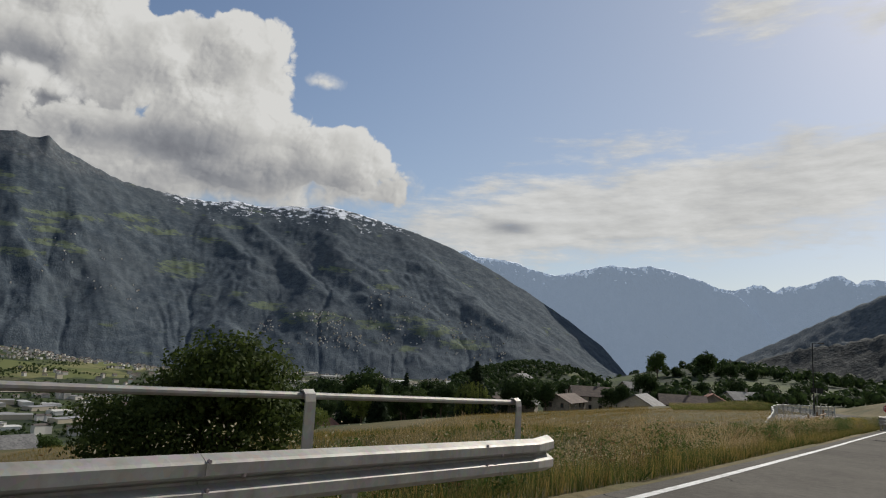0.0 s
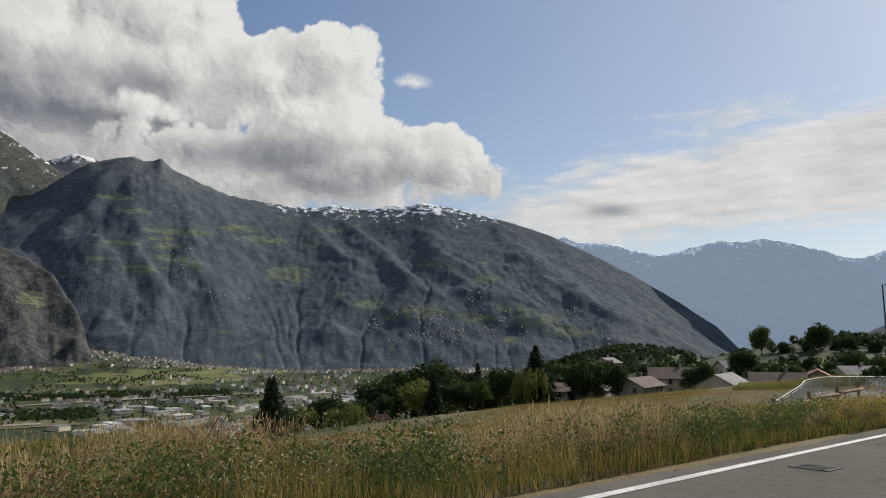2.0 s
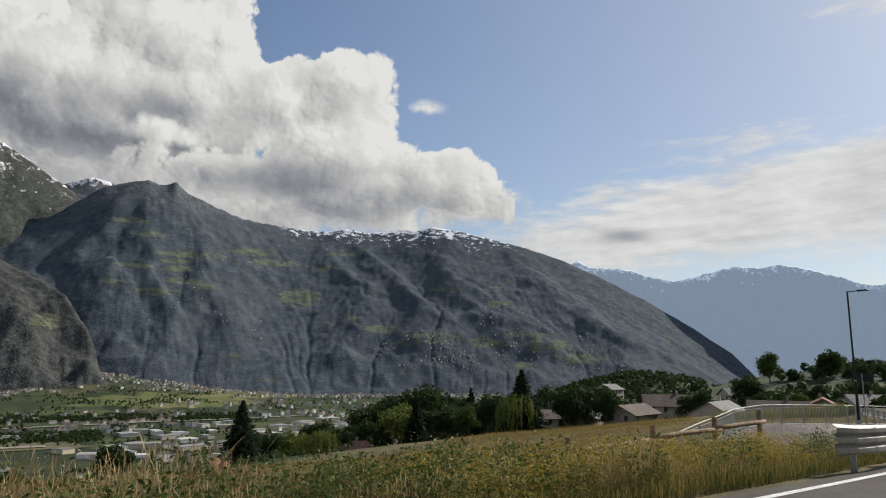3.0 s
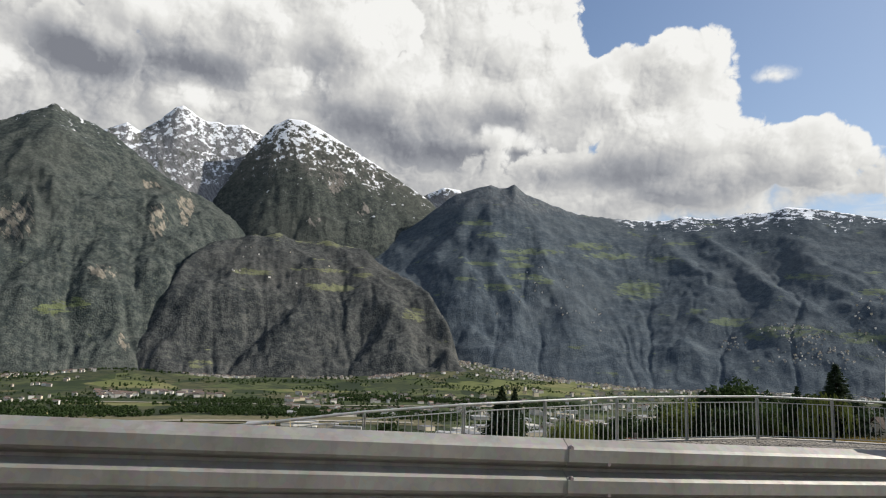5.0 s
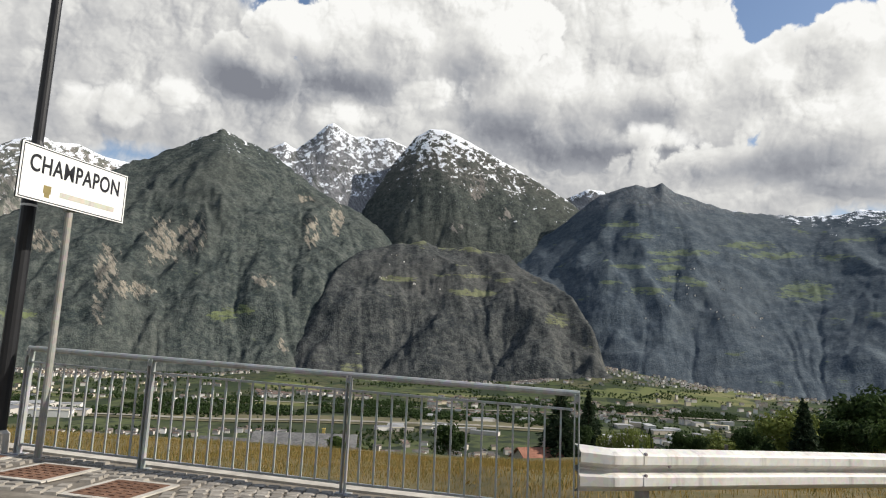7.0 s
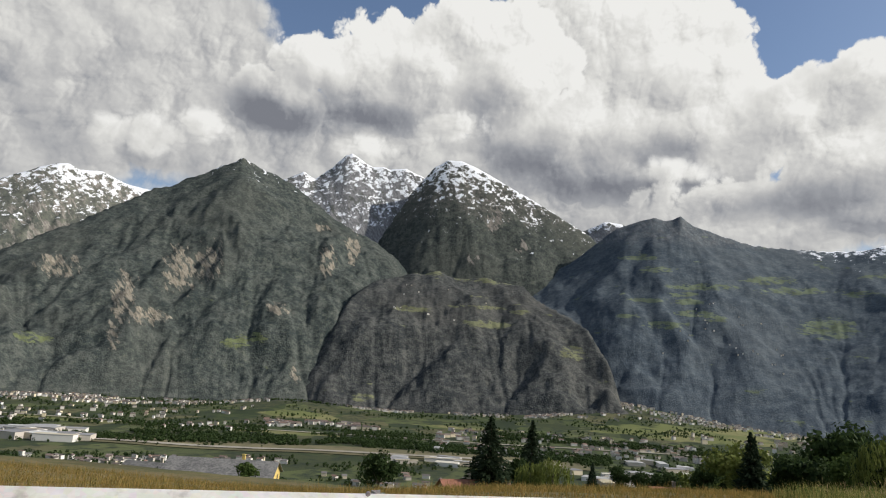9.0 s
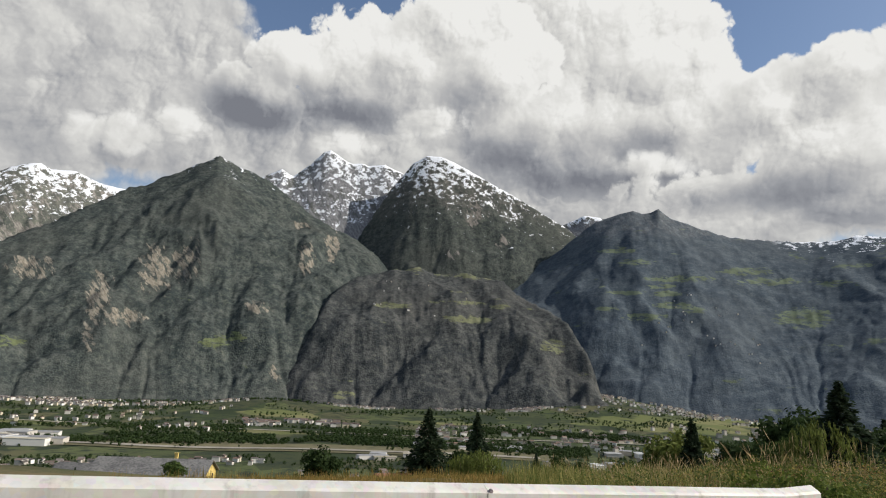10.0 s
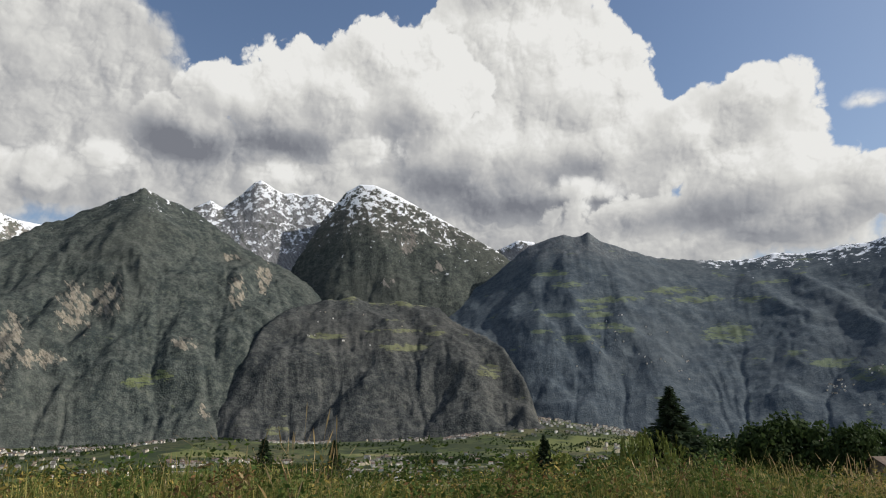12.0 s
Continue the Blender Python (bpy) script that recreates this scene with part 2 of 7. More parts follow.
def galvanised(name, lo, hi, rough=0.45, metal=0.7):
    mat, g, b = material(name, rough, metal, 0.5)
    p = obj_coord(g)
    spangle = g.voronoi(p, 26.0, out="Color")
    f = g.m("ADD", g.m("MULTIPLY", g.noise(p, 4, 6, 0.65), 0.6), g.m("MULTIPLY", g.noise(p, 0.9, 3, 0.5), 0.4))
    col = g.mix(g.step(f, 0.3, 0.7), lo, hi)
    col = g.mix(0.08, col, spangle, "OVERLAY")
    # grime runs down from the top
    sc = g.node("ShaderNodeMapping")
    g.put(sc.inputs[0], p)
    sc.inputs["Scale"].default_value = (9, 9, 0.8)
    grime = g.m("MULTIPLY", g.step(g.noise(sc.outputs[0], 1.0, 5, 0.6), 0.52, 0.75), 0.45)
    col = g.mix(grime, col, (0.16, 0.14, 0.12))
    g.put(b.inputs["Base Color"], col)
    g.put(b.inputs["Roughness"], g.m("ADD", rough - 0.1, g.m("MULTIPLY", g.noise(p, 12, 4), 0.25)))
    bump(g, b, g.noise(p, 3.0, 3), 0.15, 0.02)
    return mat


def leaf_material(name, lo, hi):
    mat, g, b = material(name, 0.7, spec=0.08)
    rnd = g.node("ShaderNodeNewGeometry").outputs["Random Per Island"]
    p = obj_coord(g)
    f = g.m("ADD", g.m("MULTIPLY", rnd, 0.6), g.m("MULTIPLY", g.noise(p, 0.6, 3), 0.4))
    g.put(b.inputs["Base Color"], g.mix(f, lo, hi))
    tr = g.node("ShaderNodeBsdfTranslucent")
    g.put(tr.inputs[0], g.mix(f, tuple(c * 1.3 for c in lo), tuple(c * 1.3 for c in hi)))
    ms = g.node("ShaderNodeMixShader")
    ms.inputs[0].default_value = 0.3
    g.put(ms.inputs[1], b.outputs[0])
    g.put(ms.inputs[2], tr.outputs[0])
    g.put(mat.node_tree.nodes["Material Output"].inputs[0], ms.outputs[0])
    return mat


def paint(name, col, rough=0.5, var=0.12):
    return speckled(name, tuple(c * (1 - var) for c in col), col, 6, 0.8, rough, 0.08, 40, 0.004)


M_ASPHALT = asphalt_material("worn_asphalt", (0.098, 0.090, 0.078), (0.152, 0.140, 0.120))
M_ASPHALT_J = asphalt_material("gritty_asphalt", (0.158, 0.137, 0.106), (0.245, 0.216, 0.170))
M_PATCH = asphalt_material("pale_asphalt", (0.26, 0.24, 0.20), (0.34, 0.31, 0.26))
M_LINE = speckled("road_paint", (0.48, 0.47, 0.44), (0.78, 0.77, 0.74), 14, 1.2, 0.7, 0.2, 60, 0.004)
M_KERB = speckled("kerb_stone", (0.16, 0.14, 0.11), (0.34, 0.30, 0.25), 5, 0.6, 0.9, 0.4, 25, 0.02, per_object=0.2)
M_SETT = speckled("paving_sett", (0.20, 0.18, 0.155), (0.33, 0.30, 0.26), 9, 0.8, 0.9, 0.4, 45, 0.01, per_object=0.3)
M_JOINT = speckled("paving_joint", (0.13, 0.115, 0.095), (0.22, 0.19, 0.15), 12, 1, 0.95, 0.4, 40, 0.01)
M_CONCRETE = speckled("concrete", (0.34, 0.31, 0.27), (0.55, 0.51, 0.44), 4, 0.5, 0.9, 0.3, 25, 0.01)
M_STEEL = galvanised("galvanised_steel", (0.23, 0.22, 0.20), (0.36, 0.345, 0.315), 0.58, 0.3)
M_STEEL_W = galvanised("pale_galvanised_steel", (0.52, 0.50, 0.46), (0.72, 0.70, 0.65), 0.5, 0.15)
M_RAIL = galvanised("railing_steel", (0.28, 0.29, 0.28), (0.44, 0.45, 0.44), 0.5, 0.35)
M_BLACK = paint("black_paint", (0.02, 0.02, 0.022), 0.4, 0.3)
M_BOLT = galvanised("bolt_steel", (0.22, 0.2, 0.18), (0.4, 0.38, 0.36), 0.5, 0.6)
M_RUST = speckled("rusty_iron", (0.10, 0.05, 0.03), (0.20, 0.11, 0.07), 9, 2, 0.85, 0.4, 60, 0.004)
M_DRAIN = speckled("drain_iron", (0.045, 0.042, 0.04), (0.09, 0.083, 0.078), 9, 2, 0.8, 0.4, 60, 0.004)
M_SIGN_W = paint("sign_white", (0.80, 0.80, 0.78), 0.35, 0.06)
M_SIGN_R = paint("sign_red", (0.42, 0.025, 0.025), 0.35, 0.15)
M_SIGN_BACK = galvanised("sign_back", (0.42, 0.40, 0.33), (0.52, 0.50, 0.42), 0.6, 0.2)
M_LETTER = paint("sign_black", (0.015, 0.015, 0.018), 0.4, 0.2)
M_WOOD = speckled("weathered_log", (0.16, 0.10, 0.055), (0.36, 0.25, 0.15), 8, 1, 0.85, 0.5, 22, 0.02)


def grass_material(name, dry, green, mix_lo, mix_hi):
    mat, g, b = material(name, 0.75, spec=0.15)
    rnd = g.node("ShaderNodeNewGeometry").outputs["Random Per Island"]
    p = obj_coord(g)
    f = g.m("ADD", g.m("MULTIPLY", rnd, 0.55), g.m("MULTIPLY", g.noise(p, 0.35, 4, 0.6), 0.45))
    col = g.mix(g.step(f, mix_lo, mix_hi), green, dry)
    g.put(b.inputs["Base Color"], col)
    tr = g.node("ShaderNodeBsdfTranslucent")
    g.put(tr.inputs[0], col)
    ms = g.node("ShaderNodeMixShader")
    ms.inputs[0].default_value = 0.35
    g.put(ms.inputs[1], b.outputs[0])
    g.put(ms.inputs[2], tr.outputs[0])
    g.put(mat.node_tree.nodes["Material Output"].inputs[0], ms.outputs[0])
    return mat


M_GRASS = grass_material("meadow_grass", (0.36, 0.265, 0.09), (0.075, 0.105, 0.022), 0.38, 0.62)
M_BANK = grass_material("bank_grass", (0.33, 0.29, 0.10), (0.105, 0.145, 0.034), 0.40, 0.66)
M_GRASS_G = grass_material("green_grass", (0.19, 0.17, 0.055), (0.055, 0.095, 0.02), 0.35, 0.7)
M_SEED = grass_material("dry_seed_heads", (0.48, 0.37, 0.21), (0.30, 0.22, 0.10), 0.3, 0.7)
M_WEED = grass_material("tall_weeds", (0.12, 0.14, 0.04), (0.05, 0.09, 0.02), 0.3, 0.7)
M_YELLOW = grass_material("broom_bloom", (0.42, 0.30, 0.05), (0.19, 0.175, 0.04), 0.36, 0.66)

M_HAY = grass_material("mown_hay", (0.34, 0.23, 0.075), (0.17, 0.15, 0.042), 0.30, 0.62)
M_DEAD = grass_material("dead_weeds", (0.22, 0.125, 0.055), (0.09, 0.065, 0.03), 0.35, 0.65)
M_BLOOM = grass_material("pale_flowers", (0.55, 0.50, 0.34), (0.36, 0.32, 0.16), 0.35, 0.65)
M_OLIVE = grass_material("olive_weeds", (0.36, 0.28, 0.08), (0.15, 0.155, 0.045), 0.36, 0.62)


def spots(g, az, el, places, rag, core=0.85):
    """Share of cover inside a few ragged ellipses."""
    best = None
    for a, e, ra, re in places:
        u, v = g.m("MULTIPLY", g.m("SUBTRACT", az, a), 1 / ra), g.m("MULTIPLY", g.m("SUBTRACT", el, e), 1 / re)
        d = g.m("SUBTRACT", 1.0, g.m("ADD", g.m("MULTIPLY", u, u), g.m("MULTIPLY", v, v)))
        best = d if best is None else g.m("MAXIMUM", best, d)
    best = g.m("MULTIPLY", g.m("MINIMUM", g.m("MAXIMUM", best, -2.0), 0.6), core)
    return g.step(g.m("ADD", best, rag), 0.2, 0.45)


def ground_material():
    """Meadow soil near the road, fields and woods in the valley."""
    mat, g, b = material("meadow_and_fields", 0.9, spec=0.1)
    p = obj_coord(g)
    f = g.m("ADD", g.m("MULTIPLY", g.noise(p, 0.5, 6, 0.65), 0.5), g.m("MULTIPLY", g.noise(p, 0.05, 4, 0.6), 0.5))
    near = g.mix(g.step(f, 0.38, 0.62), (0.085, 0.085, 0.038), (0.185, 0.145, 0.075))
    mp = g.node("ShaderNodeMapping")
    g.put(mp.inputs[0], p)
    mp.inputs["Scale"].default_value = (1.0, 0.55, 0)
    mp.inputs["Rotation"].default_value = (0, 0, 0.35)
    cell = g.voronoi(mp.outputs[0], 0.011, out="Color", rand=0.85)
    sc = g.node("ShaderNodeSeparateColor")
    g.put(sc.inputs[0], cell)
    field = g.ramp(sc.outputs[0], [(0.0, (0.030, 0.042, 0.022)), (0.3, (0.070, 0.090, 0.036)), (0.5, (0.105, 0.118, 0.052)),
                                   (0.7, (0.038, 0.052, 0.026)), (0.88, (0.125, 0.118, 0.062)), (1.0, (0.038, 0.052, 0.026))])
    fine = g.noise(p, 0.03, 6, 0.7)
    field = g.mix(g.step(fine, 0.45, 0.62), field, (0.030, 0.04, 0.027))
    sep = g.node("ShaderNodeSeparateXYZ")
    g.put(sep.inputs[0], p)
    rag = g.m("MULTIPLY", g.m("SUBTRACT", g.noise(p, 0.012, 5, 0.6), 0.5), 2.2)
    open_land = spots(g, sep.outputs[0], sep.outputs[1], [(800, 2080, 340, 240), (1150, 2350, 260, 220), (-330, 1950, 130, 120), (120, 1950, 160, 60), (-700, 1480, 200, 60), (-250, 1480, 140, 50)], rag)
    pasture = g.mix(g.step(sc.outputs[1], 0.35, 0.65), (0.135, 0.150, 0.058), (0.190, 0.185, 0.085))
    field = g.mix(open_land, field, g.mix(g.step(fine, 0.5, 0.7), pasture, (0.10, 0.115, 0.045)))
    far = g.step(g.m("ADD", g.m("ADD", sep.outputs[1], g.m("MAXIMUM", g.m("SUBTRACT", sep.outputs[0], 165.0), 0.0)), g.m("MULTIPLY", g.noise(p, 0.02, 3), 60)), 110, 170)
    g.put(b.inputs["Base Color"], g.mix(far, near, field))
    bump(g, b, g.noise(p, 2.0, 5, 0.7), 0.6, 0.15)
    return mat


M_GROUND = ground_material()


def mountain_material(name, wood_lo, wood_hi, rock, meadow, snow_line, snow_soft=140.0, rock_amt=0.5, meadow_amt=0.55, haze_glow=None, snow_x=None, meads=(), rocks=(), mottle=1.0):
    """Woods, alp meadows, bare rock where it is steep, snow over a height."""
    mat, g, b = material(name, 0.95, spec=0.05)
    p = obj_coord(g)
    sep = g.node("ShaderNodeSeparateXYZ")
    g.put(sep.inputs[0], p)
    nz = g.node("ShaderNodeSeparateXYZ")
    g.put(nz.inputs[0], g.node("ShaderNodeNewGeometry").outputs["Normal"])
    px = g.m("SUBTRACT", sep.outputs[0], 94.0)
    az = g.m("MULTIPLY", g.m("ARCTAN2", g.m("MULTIPLY", px, -1.0), sep.outputs[1]), 57.29578)
    dist = g.m("SQRT", g.m("ADD", g.m("MULTIPLY", px, px), g.m("MULTIPLY", sep.outputs[1], sep.outputs[1])))
    el = g.m("MULTIPLY", g.m("ARCTAN2", sep.outputs[2], dist), 57.29578)
    crowns = g.voronoi(p, 0.15)
    clump = g.noise(p, 0.014, 10, 0.8)
    tone = g.m("ADD", g.m("MULTIPLY", clump, 0.95), g.m("MULTIPLY", crowns, -0.16))
    wood = g.mix(g.step(tone, 0.28, 0.52), wood_lo, wood_hi)
    stand = g.m("ADD", g.m("MULTIPLY", g.noise(p, 0.035, 6, 0.78), 0.8), g.m("MULTIPLY", g.voronoi(p, 0.06), 0.2))
    wood = g.mix(g.m("MULTIPLY", g.step(stand, 0.52, 0.40), 0.62 * mottle), wood, tuple(c * 0.62 for c in wood_lo))
    wood = g.mix(g.m("MULTIPLY", g.step(stand, 0.54, 0.68), 0.5 * mottle), wood, tuple(c * k for c, k in zip(wood_hi, (1.55, 1.5, 1.3))))
    wood = g.mix(g.m("MULTIPLY", g.step(g.noise(p, 0.0016, 4, 0.6), 0.45, 0.65), 0.3), wood, tuple(c * k for c, k in zip(wood_hi, (0.95, 0.89, 0.86))))
    flat = g.node("ShaderNodeMapping")
    g.put(flat.inputs[0], p)
    flat.inputs["Scale"].default_value = (1, 1, 3.2)
    rag = g.m("MULTIPLY", g.m("SUBTRACT", g.noise(flat.outputs[0], 0.018, 7, 0.74), 0.5), 6.0)
    mead = g.m("ADD", g.noise(flat.outputs[0], 0.0050, 6, 0.66), g.m("MULTIPLY", nz.outputs[2], 0.12))
    mcol = g.mix(g.step(g.noise(p, 0.02, 4, 0.6), 0.4, 0.6), tuple(c * 0.72 for c in meadow), meadow)
    green = g.step(mead, meadow_amt + 0.09, meadow_amt + 0.13)
    if meads:
        green = g.m("MAXIMUM", green, spots(g, az, el, meads, rag))
    col = g.mix(green, wood, mcol)
    lay_a = g.m("ADD", g.m("MULTIPLY", az, 0.80), g.m("MULTIPLY", el, -0.62))
    lay_b = g.m("ADD", g.m("MULTIPLY", az, 0.22), g.m("MULTIPLY", el, 0.30))
    slab = g.comb(lay_a, lay_b)
    streak = g.m("SUBTRACT", g.noise(slab, 2.2, 8, 0.72), 0.5)
    steep = g.m("ADD", g.m("SUBTRACT", 1.0, nz.outputs[2]), g.m("MULTIPLY", streak, 1.7))
    rockc = g.mix(g.step(g.noise(slab, 7.0, 6, 0.7), 0.38, 0.62), tuple(c * 0.5 for c in rock), rock)
    bare = g.step(steep, rock_amt, rock_amt + 0.14)
    if rocks:
        bare = g.m("MAXIMUM", bare, g.m("MULTIPLY", spots(g, az, el, rocks, g.m("MULTIPLY", streak, 5.5), 0.62), 0.9))
    col = g.mix(bare, col, rockc)
    big, mid = g.noise(p, 0.006, 6, 0.65), g.noise(p, 0.024, 7, 0.72)
    h = g.m("MULTIPLY", g.m("SUBTRACT", sep.outputs[2], snow_line), 1 / snow_soft)
    h = g.m("ADD", h, g.m("MULTIPLY", g.m("SUBTRACT", big, 0.5), 2.6))
    alp = g.step(h, -1.0, 0.3)
    col = g.mix(g.m("MULTIPLY", alp, g.m("ADD", 0.12, g.m("MULTIPLY", g.step(mid, 0.42, 0.58), 0.5))), col, rockc)
    v = g.m("ADD", h, g.m("ADD", g.m("MULTIPLY", g.m("SUBTRACT", mid, 0.5), 11.0), g.m("MULTIPLY", g.m("SUBTRACT", nz.outputs[2], 0.62), 3.0)))
    snow = g.step(v, 0.25, 0.55)
    if snow_x is not None:
        snow = g.m("MULTIPLY", snow, g.step(sep.outputs[0], snow_x - 60, snow_x + 60))
    col = g.mix(snow, col, (0.80, 0.82, 0.86))
    g.put(b.inputs["Base Color"], col)
    # emission over the whole face stands in for distance haze
    if haze_glow:
        b.inputs["Emission Color"].default_value = (*haze_glow, 1)
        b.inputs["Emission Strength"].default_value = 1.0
    bump(g, b, g.m("ADD", g.noise(p, 0.03, 8, 0.72), g.m("MULTIPLY", crowns, -0.5)), 0.6, 5.0)
    return mat


# ---------------- shared building helpers ----------------
def link_mesh(name, bm, mat, parent=None, label="", smooth=False):
    me = bpy.data.meshes.new(name)
    bm.to_mesh(me)
    bm.free()
    if smooth:
        me.shade_smooth()
    for mm in (mat if isinstance(mat, (list, tuple)) else [mat]):
        me.materials.append(mm)
    ob = new(name, me)
    if parent is not None:
        ob.parent = parent
    if label:
        ob["label"] = label
    return ob


def part(name, bm, mat, parent, label="", smooth=False):
    return link_mesh(name, bm, mat, parent, label, smooth)


def arrays(name, verts, faces, mat, parent=None, smooth=False, slots=None):
    """A mesh from an array of points and faces of one size."""
    v, f = np.asarray(verts, np.float32), np.asarray(faces, np.int32)
    me = bpy.data.meshes.new(name)
    me.vertices.add(len(v))
    me.vertices.foreach_set("co", v.ravel())
    me.loops.add(f.size)
    me.loops.foreach_set("vertex_index", f.ravel())
    me.polygons.add(len(f))
    me.polygons.foreach_set("loop_start", np.arange(0, f.size, f.shape[1], dtype=np.int32))
    if slots is not None:
        me.polygons.foreach_set("material_index", np.asarray(slots, np.int32))
    me.update(calc_edges=True)
    if smooth:
        me.shade_smooth()
    else:
        me.shade_flat()
    for mm in (mat if isinstance(mat, (list, tuple)) else [mat]):
        me.materials.append(mm)
    ob = new(name, me)
    if parent is not None:
        ob.parent = parent
    return ob


def box(bm, size, m=Matrix(), bevel=0.0, mat=0):
    r = bmesh.ops.create_cube(bm, size=1.0, matrix=m @ Matrix.Diagonal((*size, 1)))
    vs = r["verts"]
    fs = list({f for v in vs for f in v.link_faces})
    for f in fs:
        f.material_index = mat
    if bevel:
        es = list({e for v in vs for e in v.link_edges})
        r2 = bmesh.ops.bevel(bm, geom=es, offset=bevel, segments=1, affect="EDGES", profile=0.5)
        for f in r2["faces"]:
            f.material_index = mat


def rod(bm, a, b, r0, r1=None, sides=8, caps=True, mat=0):
    a, b = Vector(a), Vector(b)
    r1 = r0 if r1 is None else r1
    d = b - a
    m = Matrix.Translation((a + b) / 2) @ d.to_track_quat("Z", "Y").to_matrix().to_4x4()
    r = bmesh.ops.create_cone(bm, cap_ends=caps, segments=sides, radius1=r0, radius2=r1, depth=d.length, matrix=m)
    for f in {f for v in r["verts"] for f in v.link_faces}:
        f.material_index = mat


def empty(name, m=Matrix()):
    ob = new(name)
    ob.matrix_world = m
    return ob


def sweep(bm, path, profile, closed=False, up=Vector((0, 0, 1)), cap=True):
    """Carry a profile of (side, height) points along a path; side is to the left of the way."""
    rings = []
    n = len(path)
    for i, p in enumerate(path):
        p = Vector(p)
        t = (Vector(path[min(i + 1, n - 1)]) - Vector(path[max(i - 1, 0)])).normalized()
        s = up.cross(t).normalized()
        u = t.cross(s).normalized()
        rings.append([bm.verts.new(p + s * a + u * h) for a, h in profile])
    k = len(profile)
    for r0, r1 in zip(rings, rings[1:]):
        for j in range(k if closed else k - 1):
            bm.faces.new((r0[j], r1[j], r1[(j + 1) % k], r0[(j + 1) % k]))
    if closed and cap:
        bm.faces.new(rings[0])
        bm.faces.new(list(reversed(rings[-1])))
    return rings


def hash2(ix, iy, seed):
    h = (ix * 374761393 + iy * 668265263 + seed * 2147483647) & 0xFFFFFFFF
    h = ((h ^ (h >> 13)) * 1274126177) & 0xFFFFFFFF
    return ((h ^ (h >> 16)) & 0xFFFF) / 65535.0


def vnoise(x, y, seed=0):
    """Smooth value noise on arrays, 0 to 1."""
    x, y = np.asarray(x, float), np.asarray(y, float)
    ix, iy = np.floor(x).astype(np.int64), np.floor(y).astype(np.int64)
    fx, fy = x - ix, y - iy
    fx, fy = fx * fx * fx * (fx * (fx * 6 - 15) + 10), fy * fy * fy * (fy * (fy * 6 - 15) + 10)
    a, b = hash2(ix, iy, seed), hash2(ix + 1, iy, seed)
    c, d = hash2(ix, iy + 1, seed), hash2(ix + 1, iy + 1, seed)
    return (a + (b - a) * fx) * (1 - fy) + (c + (d - c) * fx) * fy


def fbm(x, y, octaves=5, seed=0, gain=0.5, ridged=False):
    s, a, tot = 0.0, 1.0, 0.0
    for o in range(octaves):
        n = vnoise(x * 2 ** o + 17.3 * o, y * 2 ** o - 9.1 * o, seed + o)
        if ridged:
            n = 1 - np.abs(2 * n - 1)
        s, tot, a = s + a * n, tot + a, a * gain
    return s / tot


def smooth01(v, lo, hi):
    t = np.clip((np.asarray(v, float) - lo) / (hi - lo), 0, 1)
    return t * t * (3 - 2 * t)


# ---------------- lie of the land ----------------
SLOPE = -0.038                                       # the road falls along +x
EDGE = [(-60, -4.2), (-20, -4.0), (0, -3.8), (8, -3.7), (23, -3.12), (34, -2.62), (42, -2.28), (47, -2.12), (54, -1.75), (60, -1.1),
        (66, 0.3), (72, 2.2), (78, 4.8), (84, 7.3), (94, 11.3), (104, 15.2), (114, 19.3), (126, 24.2), (150, 33), (200, 48)]
_ex, _ey = np.array([p[0] for p in EDGE], float), np.array([p[1] for p in EDGE], float)


def edge_y(x):
    """Left white line of the main road."""
    x = np.asarray(x, float)
    k = 2.5
    return (np.interp(x - k, _ex, _ey) + np.interp(x, _ex, _ey) * 2 + np.interp(x + k, _ex, _ey)) / 4


def road_z(x):
    return SLOPE * np.clip(np.asarray(x, float), -200, 260)


def side_z(x, y):
    """Surface of the side road and its pavement's foot: a hump at the junction, falling away beside the main road."""
    x = np.asarray(x, float)
    base = np.interp(x, [20, 30, 40, 48, 53, 56.5, 59, 62, 66, 72, 79], [-6.6, -5.6, -4.6, -3.9, -3.42, -2.98, -2.80, -2.69, -2.61, -2.75, -2.96])
    return base


